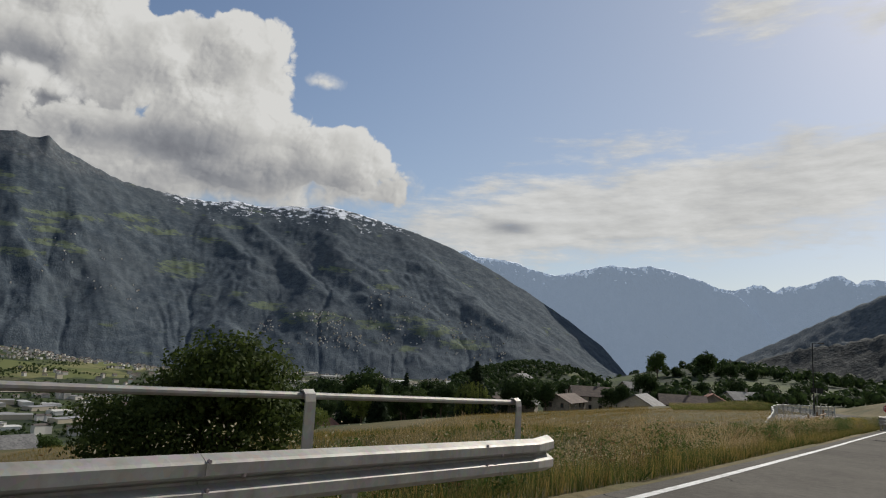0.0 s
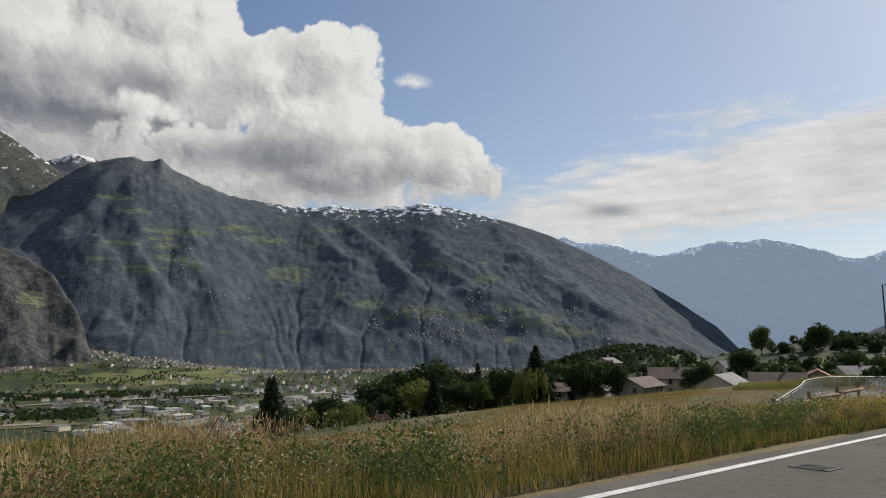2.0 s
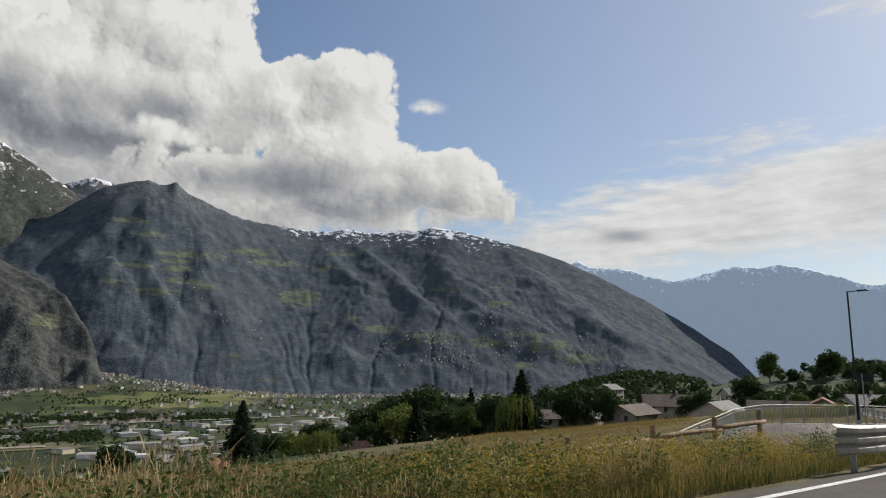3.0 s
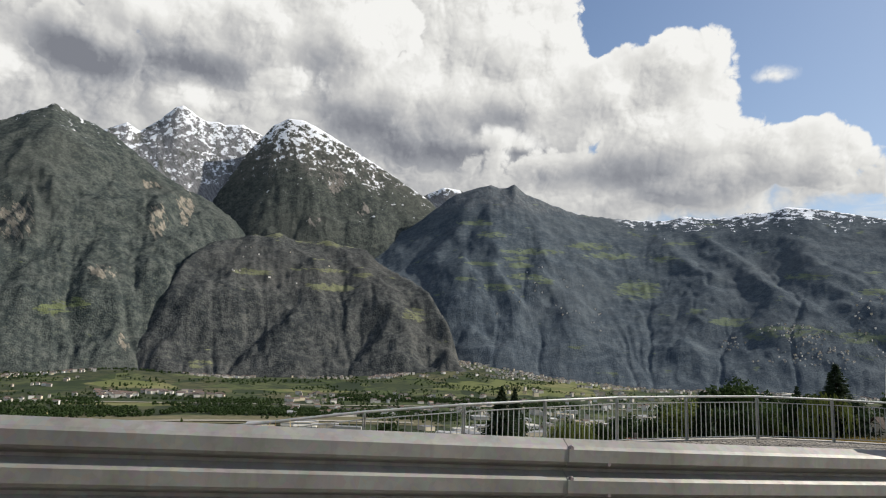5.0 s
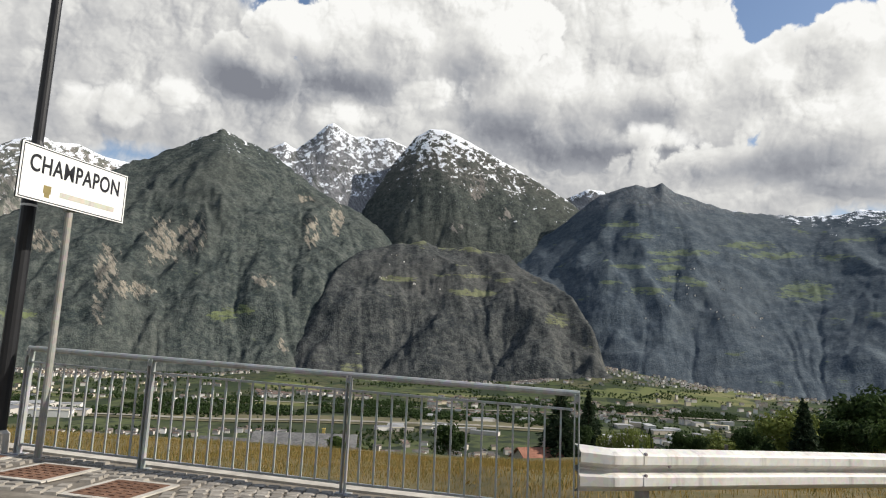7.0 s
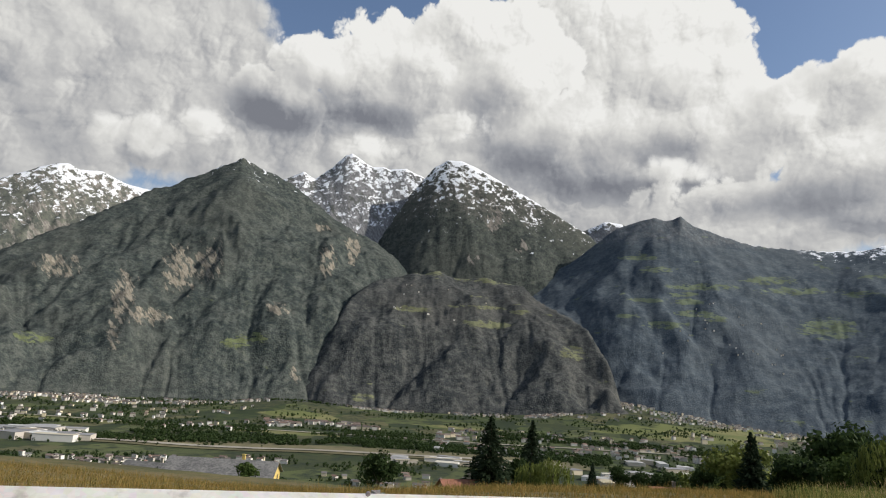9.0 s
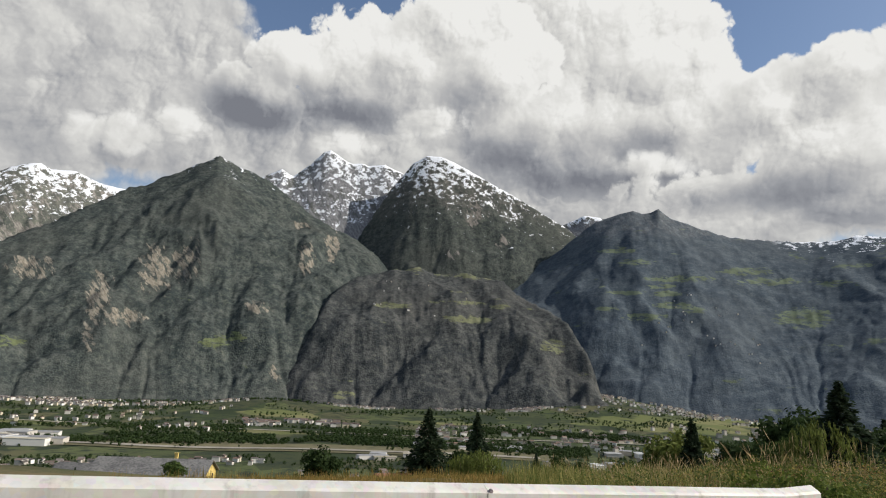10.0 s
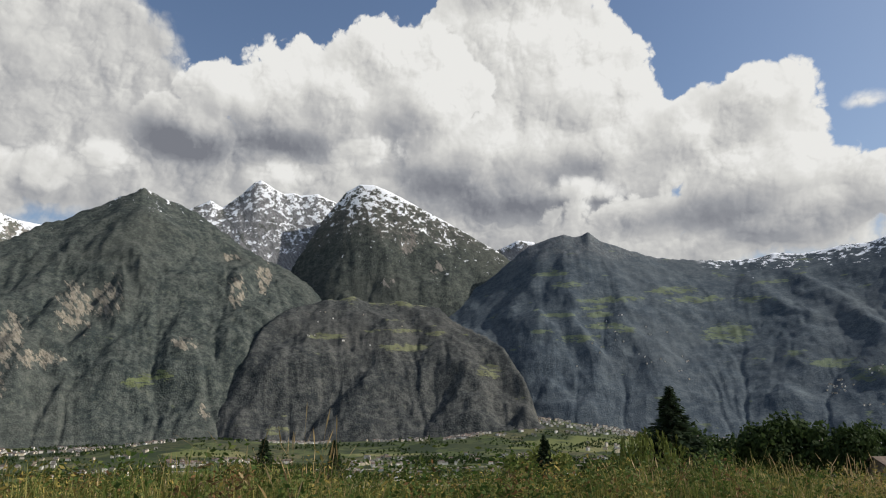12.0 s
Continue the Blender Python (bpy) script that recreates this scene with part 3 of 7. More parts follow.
def ground_z(x, y):
    x, y = np.asarray(x, float), np.asarray(y, float)
    ey = edge_y(np.clip(x, -60, 126))
    d = y - ey
    zr = road_z(x)
    dp = np.clip(d, 0, None)
    f = -0.25 * smooth01(dp, 0.5, 3) - 0.075 * np.clip(dp - 1.0, 0, 14) - 0.14 * np.clip(dp - 15, 0, 44) - 0.165 * np.clip(dp - 59, 0, None)
    z = zr + f - 2.6 * smooth01(dp, 1.2, 9) * (1 - smooth01(x, 13, 28)) - 0.9 * np.exp(-((x - 86) / 12) ** 2) * smooth01(dp, 5, 14)
    # right of the road the hill goes up
    z = z + np.where(d < -9, 0.25 * (-9 - d), 0) * smooth01(-d, 9, 14)
    z = z + 27 * np.exp(-(((x - 420) / 150) ** 2 + ((y - 150) / 85) ** 2))
    z = z + 62 * np.exp(-(((x - 640) / 190) ** 2 + ((y - 400) / 120) ** 2))
    z = z + (fbm(x / 60, y / 60, 4, 3) - 0.5) * 3.0 * smooth01(dp, 20, 120)
    z = z + (fbm(x / 7, y / 7, 3, 5) - 0.5) * 0.35 * smooth01(dp, 2, 8)
    floor = -128 + 0.012 * np.clip(np.hypot(x, y) - 1300, 0, None) + (fbm(x / 400, y / 400, 3, 8) - 0.5) * 8
    fan = 75 * np.exp(-(((x + -680) / 420) ** 2 + ((y - 2850) / 520) ** 2)) + 26 * np.exp(-(((x + 440) / 190) ** 2 + ((y - 2250) / 260) ** 2))
    floor = floor + fan
    k = 14.0
    return np.maximum(z, floor) + k * np.exp(-np.abs(z - floor) / k) * 0.35 * smooth01(dp, 150, 300)


def rail_line(pts, step=1.0):
    """Evenly spaced points along a smooth line through a few (x, y)."""
    p = np.array(pts, float)
    s = np.r_[0, np.cumsum(np.hypot(*np.diff(p, axis=0).T))]
    n = max(2, int(round(s[-1] / step)) + 1)
    q = np.linspace(0, s[-1], n)
    k = 0.8
    out = []
    for c in (0, 1):
        out.append((np.interp(np.clip(q - k, 0, s[-1]), s, p[:, c]) + 2 * np.interp(q, s, p[:, c]) + np.interp(np.clip(q + k, 0, s[-1]), s, p[:, c])) / 4)
        out[-1][0], out[-1][-1] = p[0, c], p[-1, c]
    return list(zip(*out))


# outer line of the side road (white line, kerb, pavement, railing, from below the junction up to its end)
RAILING = [(36, 11.8), (44, 8.6), (50, 6.55), (53, 6.1), (56.5, 6.35), (58.85, 6.73), (60.5, 7.2), (62.2, 7.67), (63.9, 7.9), (65.6, 8.0), (67.4, 7.88),
           (69.1, 7.58), (70.9, 7.21), (72.55, 6.79), (73.4, 6.62), (74.9, 6.29), (76.6, 5.92), (78.35, 5.64)]
KERB = [(36, 9.8), (44, 6.6), (50, 4.5), (55, 3.9), (60, 4.0), (62.5, 4.35), (63.9, 4.6), (65.4, 5.15), (67.4, 5.6), (69.9, 5.6), (72.1, 5.38), (74.2, 5.15), (76.5, 4.8), (79.0, 5.0)]
_rx, _ry = np.array([p[0] for p in RAILING]), np.array([p[1] for p in RAILING])
_kx, _ky = np.array([p[0] for p in KERB]), np.array([p[1] for p in KERB])


def railing_y(x):
    return np.interp(x, _rx, _ry)


def kerb_y(x):
    k = 0.9
    return (np.interp(x - k, _kx, _ky) + 2 * np.interp(x, _kx, _ky) + np.interp(x + k, _kx, _ky)) / 4


def surface_z(x, y):
    """Asphalt of the main road and, left of it, of the side road."""
    x, y = np.asarray(x, float), np.asarray(y, float)
    w = smooth01(y - edge_y(x), 0.2, 3.2)
    w = w * np.where(x < 79, 1, 0)
    return road_z(x) * (1 - w) + side_z(x, y) * w


def terrain_z(x, y):
    z = ground_z(x, y)
    x, y = np.asarray(x, float), np.asarray(y, float)
    d = y - edge_y(x)
    road = (d < 0.45) & (d > -9.5)
    z = np.where(road, road_z(x) - 0.06, z)
    bank = smooth01(x, 106, 111) * smooth01(d, 0.6, 1.8) * (1 - smooth01(d, 4.5, 9))
    z = z + bank * (0.42 + 0.25 * (fbm(x / 4, y / 4, 3, 71) - 0.5))
    # the side road's bed and the bank on both sides of it
    inside = (x > 30) & (x < 80) & (y > np.where(x < 62, 2.2 + 0.03 * (62 - x), edge_y(x))) & (y < railing_y(x) + 0.6)
    z = np.where(inside, side_z(x, y) - 0.08, z)
    out = (x > 30) & (x < 80) & (y >= railing_y(x) + 0.6)
    o = y - railing_y(x) - 0.6
    fade = smooth01(x, 30, 40) * (1 - smooth01(x, 77, 80)) * np.exp(-np.clip(o, 0, None) / 12)
    z = np.where(out, z * (1 - fade) + fade * np.minimum(z, side_z(x, y) - 0.5 - 0.3 * o), z)
    return z


# ---------------- ground ----------------
def spread(lo, hi, step, far, grow=1.12):
    core = list(np.arange(lo, hi + 1e-6, step))
    right, s = [hi], step
    while right[-1] < far:
        s = min(s * grow, 90)
        right.append(right[-1] + s)
    left, s = [lo], step
    while left[-1] > -far:
        s = min(s * grow, 90)
        left.append(left[-1] - s)
    return np.array(left[:0:-1] + core + right[1:])


gx, gy = spread(-20, 130, 0.8, 4800), spread(-14, 46, 0.6, 4800)
gy = gy[gy > -1600]
GX, GY = np.meshgrid(gx, gy)
GZ = terrain_z(GX, GY)
nx_, ny_ = len(gx), len(gy)
idx = np.arange(nx_ * ny_).reshape(ny_, nx_)
quads = np.stack([idx[:-1, :-1], idx[:-1, 1:], idx[1:, 1:], idx[1:, :-1]], -1).reshape(-1, 4)
ground = arrays("ground", np.stack([GX, GY, GZ], -1).reshape(-1, 3), quads, M_GROUND, smooth=True)
tagged(ground, "sloping hay meadow above a wide valley floor of fields", "ground", kind="structure")


# ---------------- mountains ----------------
def at_sky(az, el, dist):
    a = radians(az)
    return (60 - math.sin(a) * dist, math.cos(a) * dist, -1 + math.tan(radians(el)) * dist)


def wear(H, dx, dy, seed, depth, rounds=6, talus=1.75):
    """Water runs down a grid of heights and cuts gullies; slopes that grow too steep slide."""
    rng = np.random.default_rng(seed)
    nd, na = H.shape
    col = dx[:, None]
    for _ in range(rounds):
        gd, ga = np.gradient(H)
        gd, ga = gd / dy, ga / col
        n = 9000
        r, c = rng.uniform(1, nd - 2, n), rng.uniform(1, na - 2, n)
        vr, vc = np.zeros(n), np.zeros(n)
        seen = np.zeros(nd * na)
        for _ in range(110):
            i, j = r.astype(int), c.astype(int)
            a, b = -ga[i, j] + rng.normal(0, 0.04, n), -gd[i, j] + rng.normal(0, 0.04, n)
            vc, vr = 0.6 * vc + a, 0.6 * vr + b
            q = np.hypot(vc, vr) + 1e-6
            c, r = c + vc / q * 13.0 / dx[i], r + vr / q * 13.0 / dy
            ok = (r > 1) & (r < nd - 2) & (c > 1) & (c < na - 2)
            r, c, vr, vc, n = r[ok], c[ok], vr[ok], vc[ok], int(ok.sum())
            seen += np.bincount(r.astype(int) * na + c.astype(int), minlength=nd * na)
        flow = np.sqrt(seen.reshape(nd, na) / max(seen.mean(), 1e-6))
        flow[1:-1, 1:-1] = flow[1:-1, 1:-1] * 0.4 + 0.15 * (flow[:-2, 1:-1] + flow[2:, 1:-1] + flow[1:-1, :-2] + flow[1:-1, 2:])
        H = H - depth / rounds * np.minimum(flow, 4.0)
        for _ in range(3):
            for ax, w in ((0, dy), (1, col)):
                d = np.diff(H, axis=ax)
                lim = talus * (w if np.isscalar(w) else w * np.ones(d.shape[1]))
                e = np.sign(d) * np.maximum(np.abs(d) - lim, 0) * 0.22
                if ax == 0:
                    H[:-1] += e
                    H[1:] -= e
                else:
                    H[:, :-1] += e
                    H[:, 1:] -= e
    return H


def mountain(name, label, crest, az_range, d_range, mat, steps=(0.12, 20.0), foot=2700.0, bulge=1.1, rough=110.0, cell=430.0, seed=1, jag=10.0, spurs=(), depth=4.0, fine=42.0):
    """A heightfield whose face climbs from its foot to a crest line given as (azimuth, elevation, distance); spurs, given as
    (azimuth, elevation), lean against the face, and water has cut gullies between them."""
    ca = np.radians([c[0] for c in crest])
    order = np.argsort(ca)
    ca = ca[order]
    cd = np.array([c[2] for c in crest], float)[order]
    cz = np.array([at_sky(*c)[2] for c in crest])[order]
    base0 = -140.0

    def crest_dist(A):
        return sum(np.interp(A + o, ca, cd) for o in (-0.03, -0.015, 0, 0.015, 0.03)) / 5

    def face(A, D, df, w1):
        zc, dc = np.interp(A, ca, cz), crest_dist(A)
        t = np.clip((D - df) / (dc - df), 0, 1)
        sl, sp = A + w1 * 0.16 * (1 - t), 0.075 * (1 - t) ** 0.7
        zc2 = sum(k * np.interp(sl + o * sp, ca, cz) for k, o in ((0.12, -1.5), (0.2, -0.8), (0.18, -0.3), (0.18, 0.3), (0.2, 0.8), (0.12, 1.5)))
        top = zc * t ** 9 + zc2 * (1 - t ** 9)
        return base0 + (top - base0) * t ** bulge - np.clip(D - dc, 0, None) * 0.9, t

    def lean(az, el):
        """The point of a spur: where the sight line meets the face, drawn a little nearer."""
        a, ds = radians(az), np.linspace(foot + 20, d_range[1], 240)
        h = face(np.full(240, a), ds, foot, 0.0)[0]
        hit = np.nonzero(h >= -1 + math.tan(radians(el)) * ds)[0]
        d = ds[hit[0]] - 45 if len(hit) else float(crest_dist(a)) - 60
        return np.array(at_sky(az, el, d))

    def raw(X, Y):
        A, D = np.arctan2(60 - X, Y), np.hypot(X - 60, Y)
        w1 = fbm(X / 420, Y / 420, 4, seed + 40) - 0.5
        w2 = fbm(X / 420, Y / 420, 4, seed + 50) - 0.5
        df = foot + (fbm(A * 3.9 + w2 * 0.6, D / 700, 2, seed + 60) - 0.5) * 200
        H, t = face(A, D, df, w1)
        swell = 0.0 * H
        for line in spurs:
            pts = [lean(*p) for p in line]
            for p, q in zip(pts, pts[1:]):
                e = (q - p)[:2]
                k = np.clip(((X - p[0]) * e[0] + (Y - p[1]) * e[1]) / (e @ e), 0, 1)
                dd = np.hypot(X - p[0] - k * e[0] + w1 * 420, Y - p[1] - k * e[1] + w2 * 420)
                swell = np.maximum(swell, np.exp(-(dd / 95) ** 2))
        env = smooth01(t, 0.0, 0.2) * (1 - t ** 6)
        lump = fbm(X / 620 + w2, Y / 620 + w1, 5, seed + 70, 0.55) - 0.5
        ridge = fbm(X / cell + w1 * 1.2, Y / cell + w2 * 1.2, 5, seed, 0.52, True) - 0.58
        return H + env * (rough * (lump * 1.7 + ridge * 1.0) + 34 * swell), t, A, D

    na, nd = int((az_range[1] - az_range[0]) / steps[0]), int((d_range[1] - d_range[0]) / steps[1])
    arow, drow = np.radians(np.linspace(*az_range, na)), np.linspace(*d_range, nd)
    A, D = np.meshgrid(arow, drow)
    X, Y = 60 - np.sin(A) * D, np.cos(A) * D
    H0, t, _, _ = raw(X, Y)
    low = terrain_z(X, Y) - 40
    cut = np.maximum(H0, low)
    if depth:
        cut = wear(cut.copy(), drow * (arow[1] - arow[0]), drow[1] - drow[0], seed, depth)
    keep_top = smooth01(t, 0.86, 0.985)
    H = cut * (1 - keep_top) + np.maximum(H0, low) * keep_top
    H = H + (fbm(X / 75, Y / 75, 5, seed + 9, 0.62) - 0.5) * fine * smooth01(t, 0, 0.1) * (1 - t ** 5)
    H = H + (fbm(A * 64, D / 60, 4, seed + 80, 0.6) - 0.5) * jag * t ** 4
    H = np.maximum(H, low)
    ii = np.arange(na * nd).reshape(nd, na)
    q = np.stack([ii[:-1, :-1], ii[:-1, 1:], ii[1:, 1:], ii[1:, :-1]], -1).reshape(-1, 4)
    keep = (H.reshape(-1)[q] > low.reshape(-1)[q] + 1).any(1)
    ob = arrays(name, np.stack([X, Y, H], -1).reshape(-1, 3), q[keep], mat, smooth=True)
    tagged(ob, label, "mountain", kind="structure")

    def height(x, y):
        """The finished surface."""
        fa = np.clip((np.arctan2(60 - x, y) - arow[0]) / (arow[1] - arow[0]), 0, na - 2)
        fd = np.clip((np.hypot(x - 60, y) - drow[0]) / (drow[1] - drow[0]), 0, nd - 2)
        i, j = fd.astype(int), fa.astype(int)
        u, v = fd - i, fa - j
        return (H[i, j] * (1 - v) + H[i, j + 1] * v) * (1 - u) + (H[i + 1, j] * (1 - v) + H[i + 1, j + 1] * v) * u

    return height


L_MEAD = [(18.1, 2.1, 1.06, 0.58), (16.5, 2.6, 0.87, 0.43), (9.5, 1.2, 1.44, 0.24), (32.1, 1.4, 1.2, 0.43)]
L_ROCK = [(23.0, 7.6, 1.35, 1.92), (21.0, 8.4, 1.06, 1.68), (26.8, 5.0, 0.96, 1.73), (25.0, 3.6, 1.64, 0.77), (27.0, 2.4, 0.48, 1.44), (9.5, 10.6, 0.67, 1.3), (11.4, 9.3, 0.67, 1.2), (15.0, 5.1, 1.15, 0.58), (12.1, 12.1, 0.77, 0.29), (13.1, 0.0, 0.48, 0.67), (31.4, 6.7, 1.44, 0.96)]
H_MEAD = [(3.2, 9.1, 1.64, 0.24), (-2.6, 8.7, 2.98, 0.29), (-1.9, 6.4, 2.4, 0.19), (-2.3, 5.0, 2.21, 0.38), (-5.1, 6.2, 1.06, 0.19), (-9.5, 3.0, 1.06, 0.53), (4.0, 5.9, 1.92, 0.24), (7.4, -1.6, 0.96, 0.38)]
E_MEAD = [(-16.3, 10.1, 1.25, 0.24), (-19.7, 8.7, 2.89, 0.29), (-24.5, 9.2, 1.92, 0.34), (-26.1, 8.4, 2.65, 0.29), (-15.5, 7.6, 1.6, 0.22), (-18.5, 7.5, 1.3, 0.26), (-19.0, 6.6, 1.7, 0.32), (-14.0, 6.2, 1.2, 0.22), (-16.8, 5.6, 1.9, 0.32), (-20.5, 6.2, 1.0, 0.26), (-18.2, 8.1, 1.3, 0.2), (-28.3, 5.6, 2.16, 0.72), (-14.8, 11.0, 1.92, 0.19), (-30.5, 8.1, 1.44, 0.24), (-35.0, 3.2, 1.92, 0.38), (-39.3, 2.5, 2.89, 0.48), (-44.1, 2.1, 1.92, 0.48), (-47.4, 2.8, 1.92, 0.29), (-49.3, 1.9, 2.4, 0.58), (-52.0, 0.9, 2.4, 0.48), (-40.7, 6.6, 1.92, 0.24), (-45.1, 5.4, 1.44, 0.29)]
C_ROCK = [(-2.6, 13.9, 0.96, 1.06), (-5.1, 11.7, 0.58, 0.58), (-0.9, 10.6, 0.58, 0.48)]

M_MT_NEAR = mountain_material("wooded_slope_rocky", (0.037, 0.047, 0.046), (0.098, 0.107, 0.096), (0.31, 0.275, 0.22), (0.125, 0.145, 0.075), 1400, 200, rock_amt=0.92, meadow_amt=0.68, meads=L_MEAD, rocks=L_ROCK)
M_MT_HILL = mountain_material("wooded_hill", (0.036, 0.041, 0.043), (0.098, 0.100, 0.094), (0.26, 0.23, 0.19), (0.155, 0.162, 0.095), 3500, 150, rock_amt=0.80, meadow_amt=0.66, meads=H_MEAD)
M_MT_SNOW = mountain_material("snowy_rock", (0.08, 0.09, 0.08), (0.13, 0.13, 0.12), (0.27, 0.27, 0.28), (0.14, 0.15, 0.10), 1170, 380, rock_amt=0.35, meadow_amt=0.9)
M_MT_D = mountain_material("snowy_crest_rock", (0.09, 0.10, 0.09), (0.14, 0.145, 0.12), (0.30, 0.28, 0.25), (0.15, 0.16, 0.10), 980, 260, rock_amt=0.40, meadow_amt=0.9)
# ridge woods bluer and paler than near ones: haze put into the base colour
M_MT_E = mountain_material("hazed_wooded_ridge_patch_snow", (0.056, 0.072, 0.090), (0.108, 0.128, 0.142), (0.22, 0.225, 0.23), (0.150, 0.178, 0.118), 905, 75, mottle=0.55, rock_amt=1.05, meadow_amt=0.64, snow_x=2050, meads=E_MEAD)
# blue-grey lift of these far woods is aerial haze mixed into their colour
M_MT_E2 = mountain_material("hazed_wooded_shoulder", (0.09, 0.11, 0.13), (0.14, 0.16, 0.17), (0.2, 0.2, 0.2), (0.19, 0.22, 0.17), 3500, 50, rock_amt=1.0, meadow_amt=0.66)
M_MT_C = mountain_material("peak_patch_snow", (0.042, 0.050, 0.048), (0.095, 0.103, 0.090), (0.30, 0.27, 0.24), (0.16, 0.18, 0.10), 1225, 250, rock_amt=0.80, meadow_amt=0.85, rocks=C_ROCK)
# pale blue base colour plus emission: air haze painted onto the farthest ranges
M_MT_FAR = mountain_material("haze_blue_range", (0.14, 0.17, 0.22), (0.17, 0.20, 0.25), (0.18, 0.21, 0.26), (0.16, 0.19, 0.24), 600, 160, rock_amt=0.95, meadow_amt=0.95, mottle=0.1, haze_glow=(0.19, 0.24, 0.31))

mountain("mountain", "distant bare peak with snow on its crest", [(46, 7, 4650), (38, 11, 4650), (34.3, 13.3, 4650), (32.4, 14.3, 4650), (31.6, 14.45, 4650), (30.9, 14.1, 4650), (29.2, 14.3, 4650), (27.5, 13.7, 4650), (25.2, 13.4, 4650), (22, 11, 4650), (19, 6, 4650)],
         (18, 47), (3500, 4850), M_MT_D, seed=11, foot=3600, rough=120, jag=26)
mountain("mountain", "high snow-streaked rock peak behind wooded spurs", [(18, 14.5, 4720), (14.6, 16.3, 4720), (13.8, 16.75, 4720), (12.8, 16.2, 4720), (11.4, 17.3, 4720), (10.3, 18.5, 4720), (9.8, 18.7, 4720), (8.6, 18.0, 4720), (7.6, 17.7, 4720), (6.4, 17.7, 4720), (5, 17.9, 4720), (3.4, 17.2, 4720), (0, 15, 4720)],
         (-2, 19), (3600, 4850), M_MT_SNOW, seed=22, foot=3700, rough=130, jag=30)
mountain("mountain", "small snowy summit in a gap between ridges", [(-7, 11, 4820), (-9, 12.6, 4820), (-11, 13.4, 4820), (-12.4, 13.95, 4820), (-13.6, 13.8, 4820), (-15, 13.2, 4820), (-19, 11, 4820)], (-19, -7), (4100, 4900), M_MT_SNOW, seed=31, foot=4150, rough=60, jag=20)
mountain("mountain", "steep wooded mountain with pale rock faces above the valley",
         [(46, 0.0, 3300), (42, 2.4, 3400), (38, 5.0, 3500), (33.75, 8.1, 3600), (30, 10.4, 3750), (27.5, 12.1, 3850), (25.2, 13.6, 3950), (24.2, 14.0, 3950), (22, 15.3, 3980), (20.2, 16.3, 4000), (18.9, 17.15, 4000), (17.6, 16.6, 4020), (16.2, 16.0, 4080), (14.6, 15.5, 4050), (12.9, 14.5, 4000), (11.0, 13.2, 3950), (9.0, 12.2, 3900), (7.0, 11.3, 3850), (5.0, 10.0, 3800), (4.2, 9.0, 3760), (3, 6.5, 3700), (1, 2, 3600), (-1, -4, 3500)],
         (-1, 47), (2150, 4350), M_MT_NEAR, seed=7, jag=24, rough=115, foot=2500, cell=380, bulge=1.05, spurs=[[(18.4, 16.2), (17.5, 13.6), (16.1, 10.5), (16.6, 7.1), (17.4, 3.0)], [(20.8, 14.4), (24.0, 10.5), (26.5, 7.3), (28.9, 4.2), (30.9, 1.2)],
                [(13.2, 14.0), (9.4, 11.2), (10.6, 8.7), (9.6, 5.3), (10.7, 1.8)], [(23.5, 11.3), (23.2, 8.6), (23.9, 6.2), (25.0, 3.2), (25.5, 0.7)], [(12.6, 12.2), (13.4, 8.5), (13.8, 5.6), (12.6, 2.2)]])
mountain("mountain", "dark pyramid peak with patchy snow", [(9, 8, 4300), (6, 13.0, 4420), (4.6, 15.4, 4450), (3.6, 16.8, 4450), (2.5, 18.1, 4450), (1.3, 18.8, 4450), (0.2, 18.75, 4450), (-0.9, 18.4, 4450), (-2.1, 17.9, 4450), (-4.5, 16.6, 4450), (-7, 15.3, 4450), (-9.2, 14.0, 4450), (-11.2, 12.7, 4460), (-13.5, 10.5, 4470), (-17, 6, 4470)],
         (-17, 10), (2800, 4640), M_MT_C, seed=13, rough=80, foot=3330, jag=14, cell=360, spurs=[[(1.2, 18.2), (0.3, 13.6), (-1.9, 11.3), (-5.2, 9.7)], [(-3.1, 16.6), (-5.0, 13.9), (-5.8, 11.8), (-5.5, 9.7)]])
HILL_Z = mountain("mountain", "wooded foothill with terrace meadows near its top",
         [(15, -5, 2600), (12.9, -2.2, 2620), (11.6, -0.2, 2680), (10.5, 2.6, 2800), (9.6, 4.6, 2950), (8.6, 6.6, 3080), (7.4, 7.7, 3200), (6.3, 8.3, 3280), (3.6, 9.0, 3360), (1.6, 9.3, 3380), (0.4, 8.8, 3380), (-2.6, 8.9, 3380), (-5.8, 8.4, 3350),
          (-7.0, 7.3, 3260), (-8.6, 6.5, 3180), (-10.2, 5.7, 3080), (-11.3, 5.0, 3000), (-12.2, 3.6, 2900), (-13.0, 2.6, 2800), (-13.7, 0.8, 2700), (-15, -4, 2600)],
         (-15.5, 15.5), (2050, 3800), M_MT_HILL, seed=19, rough=70, jag=26, cell=330, foot=2380, bulge=0.92,
         spurs=[[(0.0, 8.4), (0.0, 5.2), (0.5, 1.8), (0.3, -0.9)], [(-5.8, 8.3), (-7.3, 4.9), (-8.1, 2.3), (-7.5, -0.1)], [(7.0, 7.7), (7.4, 4.4), (8.1, 1.3)]])
